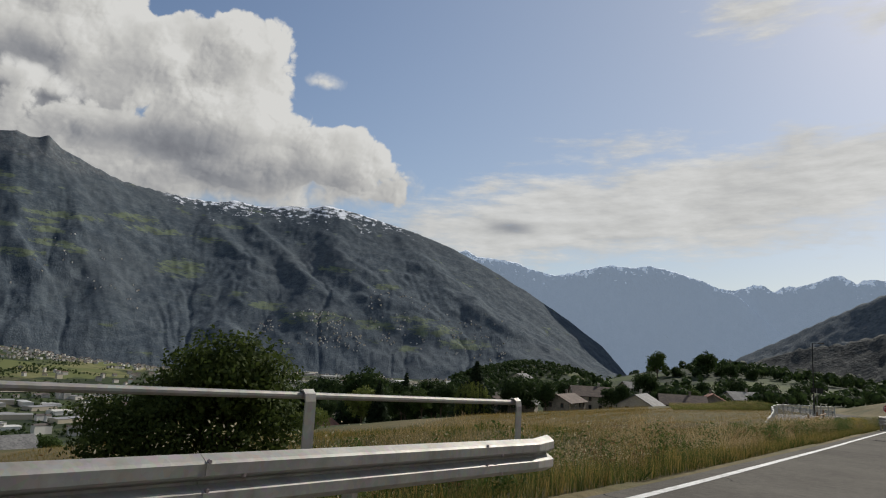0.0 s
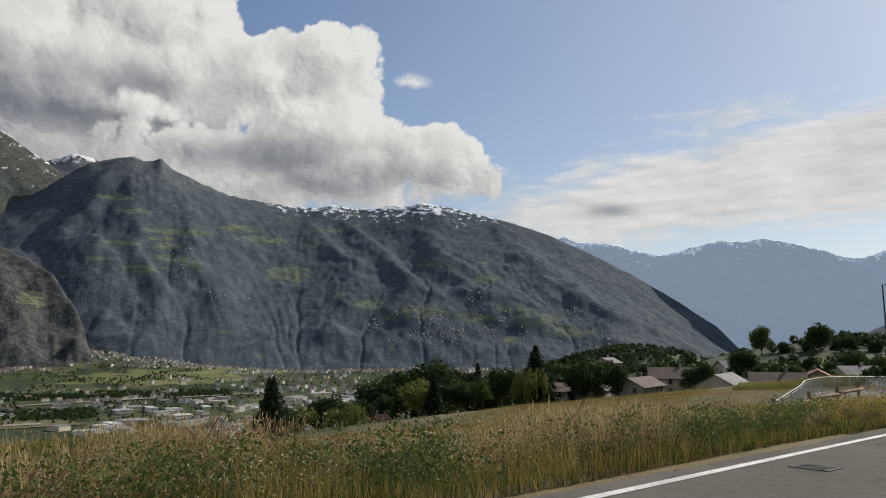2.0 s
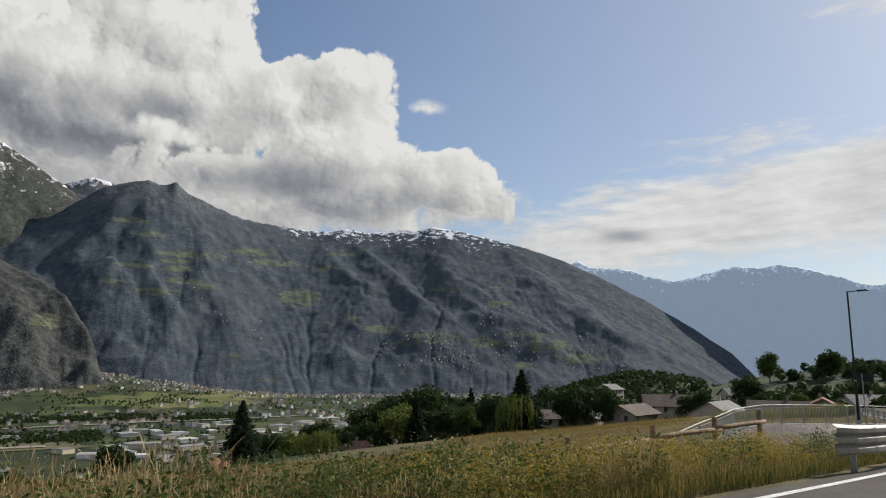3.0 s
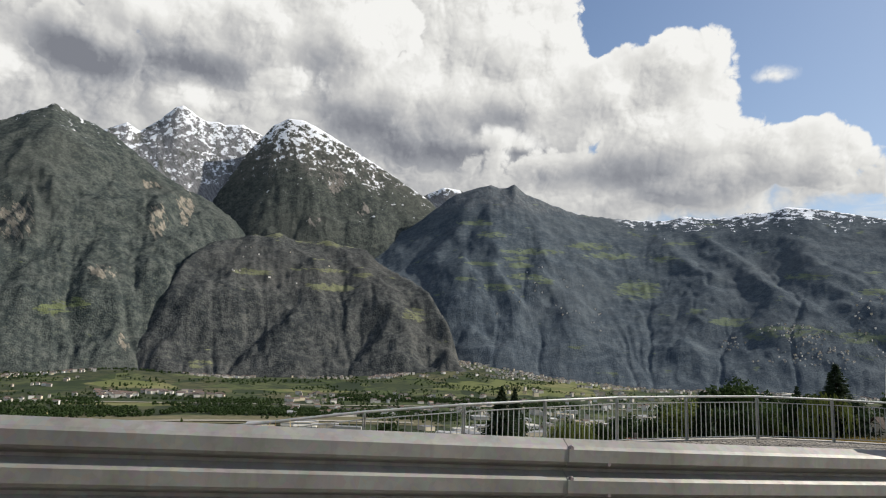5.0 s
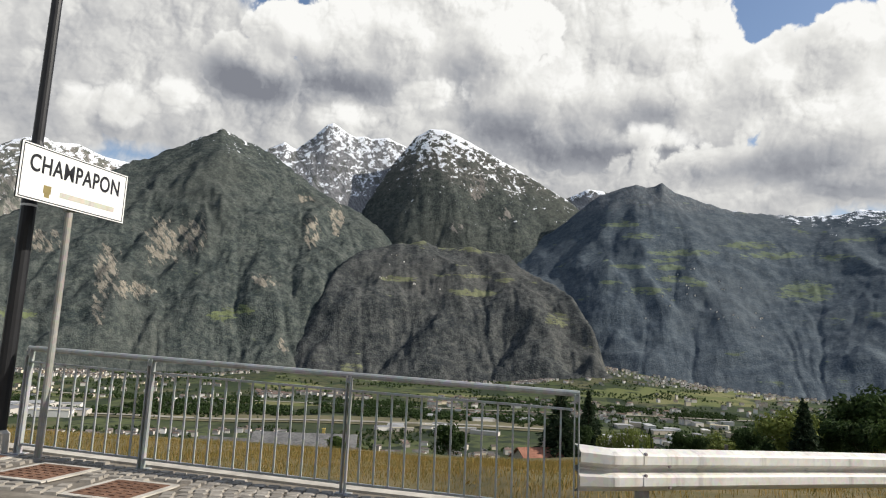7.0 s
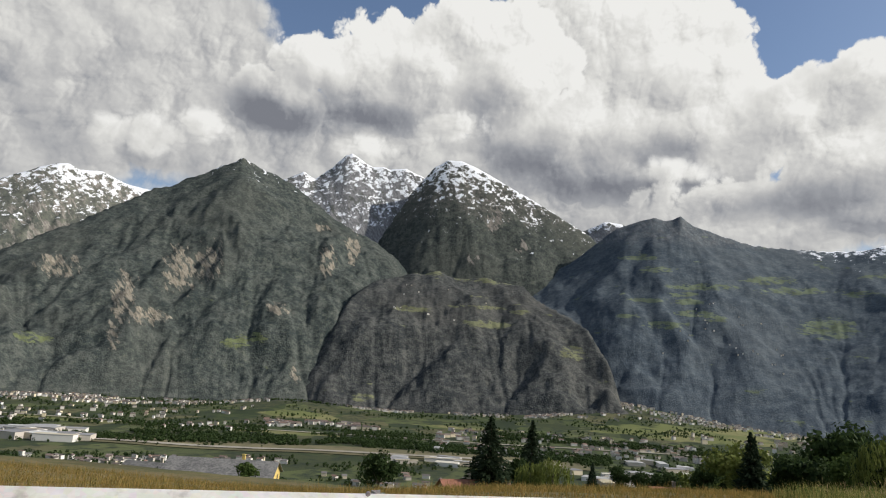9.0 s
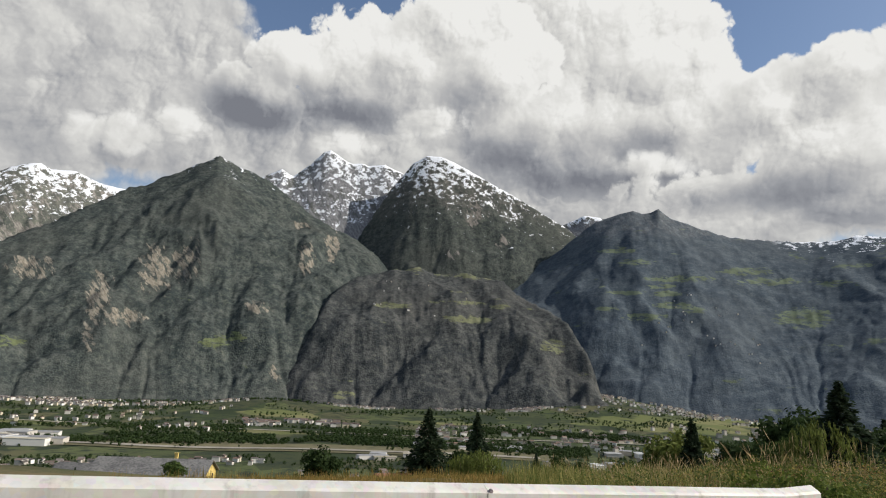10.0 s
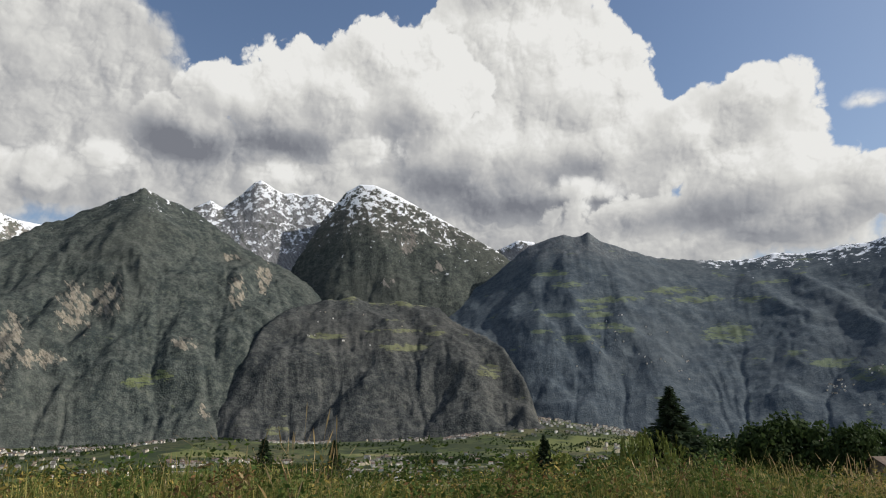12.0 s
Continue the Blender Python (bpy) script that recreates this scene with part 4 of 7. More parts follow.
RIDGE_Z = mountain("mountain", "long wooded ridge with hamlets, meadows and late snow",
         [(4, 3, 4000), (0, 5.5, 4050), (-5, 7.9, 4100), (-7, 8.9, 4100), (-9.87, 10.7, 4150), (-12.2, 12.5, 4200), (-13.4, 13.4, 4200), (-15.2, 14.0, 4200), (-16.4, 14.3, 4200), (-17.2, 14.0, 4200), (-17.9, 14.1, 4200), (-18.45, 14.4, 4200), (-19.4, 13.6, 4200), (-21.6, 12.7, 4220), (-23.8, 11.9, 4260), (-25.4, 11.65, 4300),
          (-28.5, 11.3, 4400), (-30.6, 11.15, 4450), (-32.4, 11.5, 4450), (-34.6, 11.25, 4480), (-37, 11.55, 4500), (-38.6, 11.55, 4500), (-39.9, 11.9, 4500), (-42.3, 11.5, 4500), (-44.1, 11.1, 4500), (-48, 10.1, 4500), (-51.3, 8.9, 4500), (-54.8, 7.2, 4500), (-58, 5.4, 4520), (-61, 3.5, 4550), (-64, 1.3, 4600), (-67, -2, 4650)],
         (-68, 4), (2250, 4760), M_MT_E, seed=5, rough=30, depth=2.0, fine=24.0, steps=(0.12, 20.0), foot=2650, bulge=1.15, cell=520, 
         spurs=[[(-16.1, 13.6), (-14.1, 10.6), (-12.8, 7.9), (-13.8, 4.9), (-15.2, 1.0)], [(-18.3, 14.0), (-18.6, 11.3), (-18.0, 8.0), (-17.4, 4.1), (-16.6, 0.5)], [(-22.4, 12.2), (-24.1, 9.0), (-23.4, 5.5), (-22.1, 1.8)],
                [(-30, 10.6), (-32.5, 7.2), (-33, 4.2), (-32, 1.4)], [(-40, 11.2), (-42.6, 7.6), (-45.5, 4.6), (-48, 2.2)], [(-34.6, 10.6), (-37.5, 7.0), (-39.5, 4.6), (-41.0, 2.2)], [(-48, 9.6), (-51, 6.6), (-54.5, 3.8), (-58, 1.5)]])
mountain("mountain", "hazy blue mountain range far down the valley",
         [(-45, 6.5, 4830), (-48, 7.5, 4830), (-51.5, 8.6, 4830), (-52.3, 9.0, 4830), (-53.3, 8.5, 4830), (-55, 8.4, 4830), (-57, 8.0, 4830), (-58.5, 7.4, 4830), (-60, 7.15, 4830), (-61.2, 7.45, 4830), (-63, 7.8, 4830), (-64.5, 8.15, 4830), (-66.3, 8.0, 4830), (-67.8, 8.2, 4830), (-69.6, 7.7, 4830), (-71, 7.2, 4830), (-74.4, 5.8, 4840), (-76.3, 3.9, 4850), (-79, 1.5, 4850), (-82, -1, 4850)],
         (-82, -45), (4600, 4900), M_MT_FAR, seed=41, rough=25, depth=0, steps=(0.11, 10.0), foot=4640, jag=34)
mountain("mountain", "farthest jagged peaks paled by haze under cloud",
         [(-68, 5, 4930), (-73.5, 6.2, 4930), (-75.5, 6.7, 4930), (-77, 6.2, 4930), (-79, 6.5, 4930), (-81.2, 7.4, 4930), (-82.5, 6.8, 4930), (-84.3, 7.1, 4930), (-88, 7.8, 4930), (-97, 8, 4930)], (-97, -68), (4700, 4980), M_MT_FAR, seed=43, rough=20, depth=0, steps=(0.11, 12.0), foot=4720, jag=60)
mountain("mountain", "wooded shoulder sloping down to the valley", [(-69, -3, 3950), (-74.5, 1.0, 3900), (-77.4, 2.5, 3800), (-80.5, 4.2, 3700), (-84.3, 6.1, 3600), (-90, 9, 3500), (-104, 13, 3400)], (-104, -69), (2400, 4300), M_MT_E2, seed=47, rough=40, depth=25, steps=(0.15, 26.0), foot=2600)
mountain("mountain", "dark green wooded hillside beyond the houses", [(-64, -3.5, 1600), (-70, -1, 1550), (-75.5, 0.9, 1500), (-78.1, 1.8, 1450), (-81, 2.5, 1400), (-84.2, 3.4, 1350), (-92, 6, 1250), (-108, 9, 1150)], (-108, -64), (800, 1800), M_MT_HILL, seed=49, rough=14, depth=0, steps=(0.2, 14.0), cell=200, foot=820, jag=12)


# ---------------- roads ----------------
def strip(name, xs, lower, upper, zf, mat, lift, n=6):
    V, F = [], []
    for x in xs:
        for k in range(n + 1):
            y = lower(x) + (upper(x) - lower(x)) * k / n
            V.append((x, y, float(zf(x, y)) + lift))
    for i in range(len(xs) - 1):
        for k in range(n):
            a = i * (n + 1) + k
            F.append((a, a + n + 1, a + n + 2, a + 1))
    return arrays(name, V, F, mat, smooth=True)


def ey(x):
    return float(edge_y(x))


road = strip("road", np.arange(-60, 150, 1.0), lambda x: ey(x) - 9.2, lambda x: ey(x) + 0.35, lambda x, y: road_z(x), M_ASPHALT, 0.0)
tagged(road, "worn grey asphalt country road", "road", kind="structure")
JX = np.r_[np.arange(34, 62, 1.0), np.arange(62, 78.6, 0.5)]
junction = strip("road", JX, lambda x: (2.6 + 0.03 * (62 - x) if x < 60 else ey(x) + 0.35 + max(0, 62 - x) * 1.7), lambda x: float(kerb_y(x)), surface_z, M_ASPHALT_J, 0.002, 14)
tagged(junction, "worn asphalt side road bending down from the junction", "road", kind="structure")


def ribbon(name, xs, yf, width, lift, label):
    V, F = [], []
    pts = [(float(x), float(yf(x))) for x in xs]
    for i, (x, y) in enumerate(pts):
        a, b = pts[max(i - 1, 0)], pts[min(i + 1, len(pts) - 1)]
        t = Vector((b[0] - a[0], b[1] - a[1])).normalized()
        for s in (-0.5, 0.5):
            px, py = x - t.y * s * width, y + t.x * s * width
            V.append((px, py, float(surface_z(px, py)) + lift))
    for i in range(len(pts) - 1):
        F.append((2 * i, 2 * i + 2, 2 * i + 3, 2 * i + 1))
    ob = arrays(name, V, F, M_LINE)
    return tagged(ob, label, "road marking", kind="structure")


ribbon("road_marking", np.arange(-60, 58, 0.8), edge_y, 0.12, 0.006, "worn white edge line along the road")
ribbon("road_marking", np.arange(79.5, 140, 0.8), lambda x: ey(x) - 0.1, 0.15, 0.006, "worn white edge line along the road")
ribbon("road_marking", np.arange(61.5, 79.4, 0.4), lambda x: float(kerb_y(x)) - 0.22 if x < 77 else float(kerb_y(77)) - 0.22 + (x - 77) * 0.2, 0.14, 0.008, "white edge line along the kerb")
ARC = [(56, 2.35), (60, 2.3), (63.4, 2.12), (65.1, 2.15), (66.2, 1.95), (67.0, 1.68), (68.0, 1.2), (69.2, 0.4)]
_ax, _ay = np.array([p[0] for p in ARC]), np.array([p[1] for p in ARC])
ribbon("road_marking", np.arange(57, 69.2, 0.3), lambda x: float((np.interp(x - 0.5, _ax, _ay) + 2 * np.interp(x, _ax, _ay) + np.interp(x + 0.5, _ax, _ay)) / 4), 0.15, 0.010, "curved white line at the mouth of the side road")

# pale patch of newer asphalt
V, F = [], []
prng = random.Random(4)
low = [(70.0, 3.0), (71.5, 1.9), (74, 1.6), (77, 2.2), (80, 3.3), (83, 4.3)]
top = [(70.3, 3.98), (71.6, 3.85), (73.2, 3.72), (75.5, 3.4), (78.5, 3.9), (82, 5.4)]
for k in range(41):
    f = k / 40 * 5
    for L in (low, top):
        i = min(int(f), 4)
        x, y = (L[i][c] + (L[i + 1][c] - L[i][c]) * (f - i) for c in (0, 1))
        y += prng.uniform(-0.05, 0.05)
        V.append((x, y, float(surface_z(x, y)) + 0.005))
for k in range(40):
    F.append((2 * k, 2 * k + 2, 2 * k + 3, 2 * k + 1))
tagged(arrays("road_patch", V, F, M_PATCH), "pale patch of newer asphalt at the junction", "road patch", kind="structure")


# ---------------- pavement, kerb ----------------
def pave_z(x, y=0.0):
    return float(side_z(x, 0)) + 0.10


pavement = strip("pavement", np.r_[np.arange(36, 78.9, 0.6)], lambda x: float(kerb_y(x)) + 0.1, lambda x: float(railing_y(min(x, 78.3))) + 0.25, lambda x, y: pave_z(x), M_JOINT, 0.0, 4)
tagged(pavement, "narrow pavement of small stone setts beside the kerb", "pavement", kind="structure")
# foot of the pavement towards the slope
wall = new("retaining_wall", bpy.data.meshes.new("retaining_wall"))
bm = bmesh.new()
xs = np.arange(36, 78.9, 0.6)
sweep(bm, [(x, float(railing_y(min(x, 78.3))) + 0.2, pave_z(x)) for x in xs], [(-0.06, 0.02), (0.14, 0.02), (0.14, -0.9), (-0.06, -0.9)], closed=True)
bm.to_mesh(wall.data)
bm.free()
wall.data.materials.append(M_CONCRETE)
tagged(wall, "low concrete edge carrying the railing", "wall", kind="structure")

kerb_obj = empty("kerb")
tagged(kerb_obj, "worn grey stone kerb along the pavement", "kerb", kind="structure")
line = [(x, float(kerb_y(x))) for x in np.arange(36, 79.01, 0.25)]
krng = random.Random(8)
for i in range(0, len(line) - 4, 4):
    seg = line[i:i + 5]
    bm = bmesh.new()
    t = krng.uniform(-0.012, 0.012)
    pts = [(x, y + t, pave_z(x) + 0.012 + krng.uniform(-0.004, 0.004)) for x, y in seg]
    a, b = Vector(pts[0]), Vector(pts[-1])
    pts[0], pts[-1] = a + (b - a).normalized() * 0.008, b - (b - a).normalized() * 0.008
    sweep(bm, pts, [(-0.085, -0.2), (-0.075, -0.012), (-0.06, 0.0), (0.1, 0.0), (0.1, -0.2)], closed=True)
    part("kerb_stone", bm, M_KERB, kerb_obj)


# ---------------- guard rails ----------------
def beam_profile(waves, height, depth=0.075, thick=0.006):
    """Front outline of a corrugated beam, closed to a sheet; the front is on the right of the way."""
    pitch = height / waves
    pts = [(0.0, height / 2)]
    for k in range(waves):
        c = height / 2 - pitch * (k + 0.5)
        pts += [(-depth * 0.75, c + pitch * 0.30), (-depth, c + pitch * 0.20), (-depth, c - pitch * 0.20), (-depth * 0.75, c - pitch * 0.30)]
        if k < waves - 1:
            pts += [(-0.008, c - pitch * 0.45), (-0.008, c - pitch * 0.55)]
    pts.append((0.0, -height / 2))
    return pts + [(a + thick, h) for a, h in reversed(pts)]


def bolt_mesh():
    bm = bmesh.new()
    bmesh.ops.create_cone(bm, cap_ends=True, segments=8, radius1=0.016, radius2=0.011, depth=0.014)
    me = bpy.data.meshes.new("bolt")
    bm.to_mesh(me)
    bm.free()
    me.materials.append(M_BOLT)
    return me


BOLT = bolt_mesh()


def guard_rail(label, pts, top, waves, height, seg, mat, post_gap, post_top, first_joint=None, flare_start=False, flare_end=False, dip=0.0):
    """Corrugated beams end to end on posts. pts: (x, y) of the beam's line; top: height of its upper edge over the road."""
    line = rail_line(pts, 0.25)
    s = [0.0]
    for p, q in zip(line, line[1:]):
        s.append(s[-1] + math.hypot(q[0] - p[0], q[1] - p[1]))

    def at(d):
        x, y = float(np.interp(d, s, [p[0] for p in line])), float(np.interp(d, s, [p[1] for p in line]))
        return x, y

    rail = empty("guard_rail", Matrix.Translation((*at(0), float(road_z(at(0)[0])))))
    inv = rail.matrix_world.inverted()
    tagged(rail, label, "guard rail")
    prof = beam_profile(waves, height)
    joints = [0.0]
    d = seg if first_joint is None else first_joint
    while d < s[-1] - 0.3:
        joints.append(d)
        d += seg
    joints.append(s[-1])
    for k, (a, b) in enumerate(zip(joints, joints[1:])):
        bm = bmesh.new()
        n = max(3, int((b - a) / 0.35))
        path = []
        for i in range(n + 1):
            dd = a - (0.06 if a > 0 else 0) + (b - a + (0.06 if a > 0 else 0)) * i / n
            x, y = at(dd)
            path.append(inv @ Vector((x, y, float(road_z(x)) + top - height / 2 - dip * math.exp(-((x - 91.0) / 5.0) ** 2))))
        off = -0.004 * (k % 2)
        rings = sweep(bm, path, [(p + off, h) for p, h in prof], closed=True)
        if flare_end and k == len(joints) - 2:
            for v in rings[-1]:
                c = path[-1]
                v.co = c + (v.co - c) * 1.12 + (path[-1] - path[-2]).normalized() * 0.10 + Vector((0.03, 0.08, 0))
            for v in rings[-2]:
                v.co += (path[-1] - path[-2]).normalized() * 0.12
        if flare_start and k == 0:
            for v in rings[0]:
                c = path[0]
                v.co = c + (v.co - c) * 1.10 - (path[1] - path[0]).normalized() * 0.10 + Vector((-0.02, 0.10, 0))
        part("beam", bm, mat, rail)
        if a > 0:
            for w in range(waves):
                for u in (-0.035, 0.20):
                    x, y = at(a + u)
                    x2, y2 = at(a + u + 0.1)
                    t = Vector((x2 - x, y2 - y, 0)).normalized()
                    side = Vector((t.y, -t.x, 0))
                    h = top - height * (w + 0.5) / waves
                    ob = new("bolt", BOLT)
                    ob.parent = rail
                    for z in (0.042,):
                        ob.matrix_basis = inv @ Matrix.Translation(Vector((x, y, float(road_z(x)) + h + z * (1 if u < 0 else -1))) + side * 0.072) @ side.to_track_quat("Z", "Y").to_matrix().to_4x4()
    d = 0.55
    while d < s[-1]:
        x, y = at(d)
        x2, y2 = at(d + 0.1)
        ang = math.atan2(y2 - y, x2 - x)
        m = inv @ Matrix.Translation((x, y, float(road_z(x)))) @ Matrix.Rotation(ang, 4, "Z")
        bm = bmesh.new()
        for py, sx, sy in ((0.10, 0.006, 0.10), (0.053, 0.055, 0.006), (0.147, 0.055, 0.006)):
            box(bm, (sx, sy, post_top + 0.7), m @ Matrix.Translation((0.0 if sx < 0.01 else 0.027, py, post_top / 2 - 0.35)))
        part("post", bm, M_STEEL, rail)
        bm = bmesh.new()
        box(bm, (0.09, 0.05, height * 0.55), m @ Matrix.Translation((0.02, 0.026, top - height / 2)), 0.006)
        part("spacer", bm, M_STEEL, rail)
        d += post_gap
    return rail, at, inv


# rail with a hand pipe, at the start
rail0, _, inv0 = guard_rail("galvanised guard rail with a hand pipe on posts", [(-16, -3.62), (-6, -3.58), (2, -3.52), (6.05, -3.50)], 0.69, 2, 0.31, 2.7, M_STEEL, 2.7, 0.62, first_joint=2.05, flare_end=True)
for x in (-15.94, -13.24, -10.54, -7.84, -5.14, -2.44, 0.26, 3.06, 5.66):
    bm = bmesh.new()
    y = -3.40
    zb = float(road_z(x))
    m = inv0 @ Matrix.Translation((x, y, zb))
    sweep(bm, [m @ Vector(p) for p in ((0, 0, 0.45), (0, 0, 0.98), (0, 0.01, 1.03), (0, 0.035, 1.055), (0, 0.07, 1.05), (0, 0.085, 1.02))], [(-0.045, -0.006), (0.045, -0.006), (0.045, 0.006), (-0.045, 0.006)], closed=True, up=Vector((0, 1, 0.02)))
    part("rail_post", bm, M_STEEL, rail0, "flat post bent over the pipe")
bm = bmesh.new()
rod(bm, inv0 @ Vector((-16.2, -3.345, float(road_z(-16.2)) + 1.015)), inv0 @ Vector((5.72, -3.345, float(road_z(5.72)) + 1.015)), 0.024, sides=10)
part("hand_pipe", bm, M_STEEL, rail0)

guard_rail("triple-wave galvanised guard rail at the junction", [(46.9, -1.72), (47.6, -1.82), (52, -1.50), (58, -1.10), (60.5, -0.78), (62.55, -0.46)], 0.80, 3, 0.50, 4.6, M_STEEL, 2.3, 0.74, first_joint=1.35, flare_start=True, flare_end=True)
guard_rail("pale galvanised guard rail along the meadow", [(78.45, 5.62), (81.6, 7.12), (86, 8.75), (92.8, 11.05), (95.8, 12.35), (104, 15.85), (107.4, 17.36)], 0.665, 2, 0.31, 3.5, M_STEEL_W, 3.5, 0.62, first_joint=0.5, flare_end=True, flare_start=True, dip=0.09)


# ---------------- railing on the pavement ----------------
POSTS = [(53.6, 6.05), (55.3, 6.2), (57.1, 6.45), (58.85, 6.73), (60.51, 7.17), (62.21, 7.67), (63.88, 7.90), (65.61, 7.99), (67.39, 7.88), (69.13, 7.58), (70.87, 7.21), (72.55, 6.79), (73.30, 6.64),
         None, (73.70, 6.56), (74.89, 6.29), (76.61, 5.92), (78.35, 5.64)]
BACK = [(53.6, 6.05), (51.8, 6.2), (50.0, 6.55), (48.2, 7.1), (46.4, 7.75), (44.6, 8.4), (42.8, 9.1), (41, 9.8), (39.2, 10.5)]
RAIL_H = 0.92


def bar(bm, a, b, w, h):
    """A square bar from a to b."""
    a, b = Vector(a), Vector(b)
    d = b - a
    box(bm, (d.length, w, h), Matrix.Translation((a + b) / 2) @ d.to_track_quat("X", "Z").to_matrix().to_4x4())


def baluster_mesh(h):
    bm = bmesh.new()
    box(bm, (0.014, 0.014, h), Matrix.Translation((0, 0, h / 2)))
    me = bpy.data.meshes.new("baluster")
    bm.to_mesh(me)
    bm.free()
    me.materials.append(M_RAIL)
    return me


BAL = baluster_mesh(RAIL_H - 0.13 - 0.09)


def railing(posts, label, single):
    root = empty("railing", Matrix.Translation((posts[0][0], posts[0][1], pave_z(posts[0][0]))))
    tagged(root, label, "railing")
    inv = root.matrix_world.inverted()
    rest = bmesh.new()
    for i, p in enumerate(posts):
        if p is None:
            continue
        z = pave_z(p[0])
        q = posts[i + 1] if i + 1 < len(posts) and posts[i + 1] else posts[i - 1]
        ang = math.atan2(q[1] - p[1], q[0] - p[0])
        m = inv @ Matrix.Translation((p[0], p[1], z)) @ Matrix.Rotation(ang, 4, "Z")
        bm = bmesh.new()
        for s in (-0.016, 0.016):
            box(bm, (0.010, 0.062, RAIL_H - 0.015), m @ Matrix.Translation((s, 0, (RAIL_H - 0.015) / 2)), 0.002)
        box(bm, (0.13, 0.13, 0.012), m @ Matrix.Translation((0, 0, 0.008)), 0.003)
        box(bm, (0.034, 0.05, 0.05), m @ Matrix.Translation((0, 0, RAIL_H - 0.05)), 0.003)
        part("post", bm, M_RAIL, root)
        if i + 1 >= len(posts) or posts[i + 1] is None:
            continue
        q = posts[i + 1]
        z2 = pave_z(q[0])
        a, b = Vector((p[0], p[1], z)), Vector((q[0], q[1], z2))
        u = (b - a).normalized()
        bm = bmesh.new()
        rod(bm, inv @ (a + Vector((0, 0, RAIL_H - 0.012)) - u * 0.02), inv @ (b + Vector((0, 0, RAIL_H - 0.012)) + u * 0.02), 0.024, sides=10)
        part("top_rail", bm, M_RAIL, root)
        for name, h in (("middle_rail", RAIL_H - 0.13), ("bottom_rail", 0.09)):
            bm = bmesh.new()
            bar(bm, inv @ (a + u * 0.03 + Vector((0, 0, h))), inv @ (b - u * 0.03 + Vector((0, 0, h))), 0.034, 0.016)
            part(name, bm, M_RAIL, root)
        n = max(3, int(round((b - a).length / 0.118)))
        for k in range(1, n):
            c = a + (b - a) * k / n + Vector((0, 0, 0.09))
            if single:
                ob = new("baluster", BAL)
                ob.parent = root
                ob.matrix_basis = inv @ Matrix.Translation(c) @ Matrix.Rotation(ang, 4, "Z")
            else:
                box(rest, (0.014, 0.014, RAIL_H - 0.22), inv @ Matrix.Translation(c + Vector((0, 0, (RAIL_H - 0.22) / 2))))
    if not single:
        tagged(part("balusters", rest, M_RAIL, root), kind="stuff")
    else:
        rest.free()
    return root


railing(POSTS[3:], "grey steel railing with thin upright bars on the pavement", True)
railing(list(reversed(BACK)) + POSTS[1:4], "grey steel railing following the side road downhill", False)


# ---------------- lamp, signs ----------------
def text_mesh(body, size, m, mat, name, parent, extrude=0.0015, bold=0.0):
    cu = bpy.data.curves.new(name, "FONT")
    cu.body, cu.size, cu.extrude, cu.offset = body, size, extrude, bold
    cu.align_x, cu.align_y = "CENTER", "CENTER"
    cu.space_character = 1.0 + 22 * bold
    tmp = bpy.data.objects.new("tmp_text", cu)
    scene.collection.objects.link(tmp)
    bpy.context.view_layer.update()
    me = bpy.data.meshes.new_from_object(tmp.evaluated_get(bpy.context.evaluated_depsgraph_get()))
    bpy.data.objects.remove(tmp)
    me.materials.clear()
    me.materials.append(mat)
    ob = new(name, me)
    ob.parent = parent
    ob.matrix_basis = m
    return ob


LX, LY = 73.49, 6.58
lamp = empty("street_lamp", Matrix.Translation((LX, LY, pave_z(LX))))
tagged(lamp, "tall black street lamp with a flat arm on the pavement", "street lamp")
bm = bmesh.new()
rod(bm, (0, 0, 0), (0, 0, 2.75), 0.068, 0.064, 14)
rod(bm, (0, 0, 2.75), (0, 0, 2.80), 0.064, 0.05, 14)
rod(bm, (0, 0, 2.80), (0, 0, 6.85), 0.05, 0.04, 14)
part("pole", bm, M_BLACK, lamp)
bm = bmesh.new()
rod(bm, (0, 0, 0), (0, 0, 0.16), 0.105, 0.10, 16)
rod(bm, (0, 0, 0.16), (0, 0, 0.19), 0.10, 0.07, 16)
part("base_collar", bm, M_CONCRETE, lamp, "concrete collar at the foot")
bm = bmesh.new()
rod(bm, (0, 0, 2.18), (0, 0, 2.20), 0.0675, 0.0675, 14)
part("band", bm, M_STEEL_W, lamp, "thin pale band round the pole")
bm = bmesh.new()
bar(bm, (0, 0.03, 6.83), (0.05, -0.55, 6.86), 0.05, 0.04)
part("arm", bm, M_BLACK, lamp)
bm = bmesh.new()
box(bm, (0.26, 0.55, 0.07), Matrix.Translation((0.06, -0.72, 6.86)), 0.025)
part("lamp_head", bm, M_BLACK, lamp)
bm = bmesh.new()
box(bm, (0.18, 0.32, 0.01), Matrix.Translation((0.06, -0.76, 6.822)), 0.003)
part("lens", bm, M_SIGN_W, lamp, "pale glass lens")

# name board of the village
SX, SY = 73.97, 6.40
board = empty("place_name_sign", Matrix.Translation((SX, SY, pave_z(SX))))
tagged(board, "white place-name board on a thin grey pole", "road sign")
bm = bmesh.new()
rod(bm, (0, 0, 0), (0, 0, 2.58), 0.03, 0.03, 12)
part("pole", bm, M_STEEL, board)
# the board stands across the way of those who come up the road; its text side looks along +x
BW, BH = 1.18, 0.48
along = Vector((0.297, 0.955, 0)).normalized()
front = Vector((along.y, -along.x, 0))

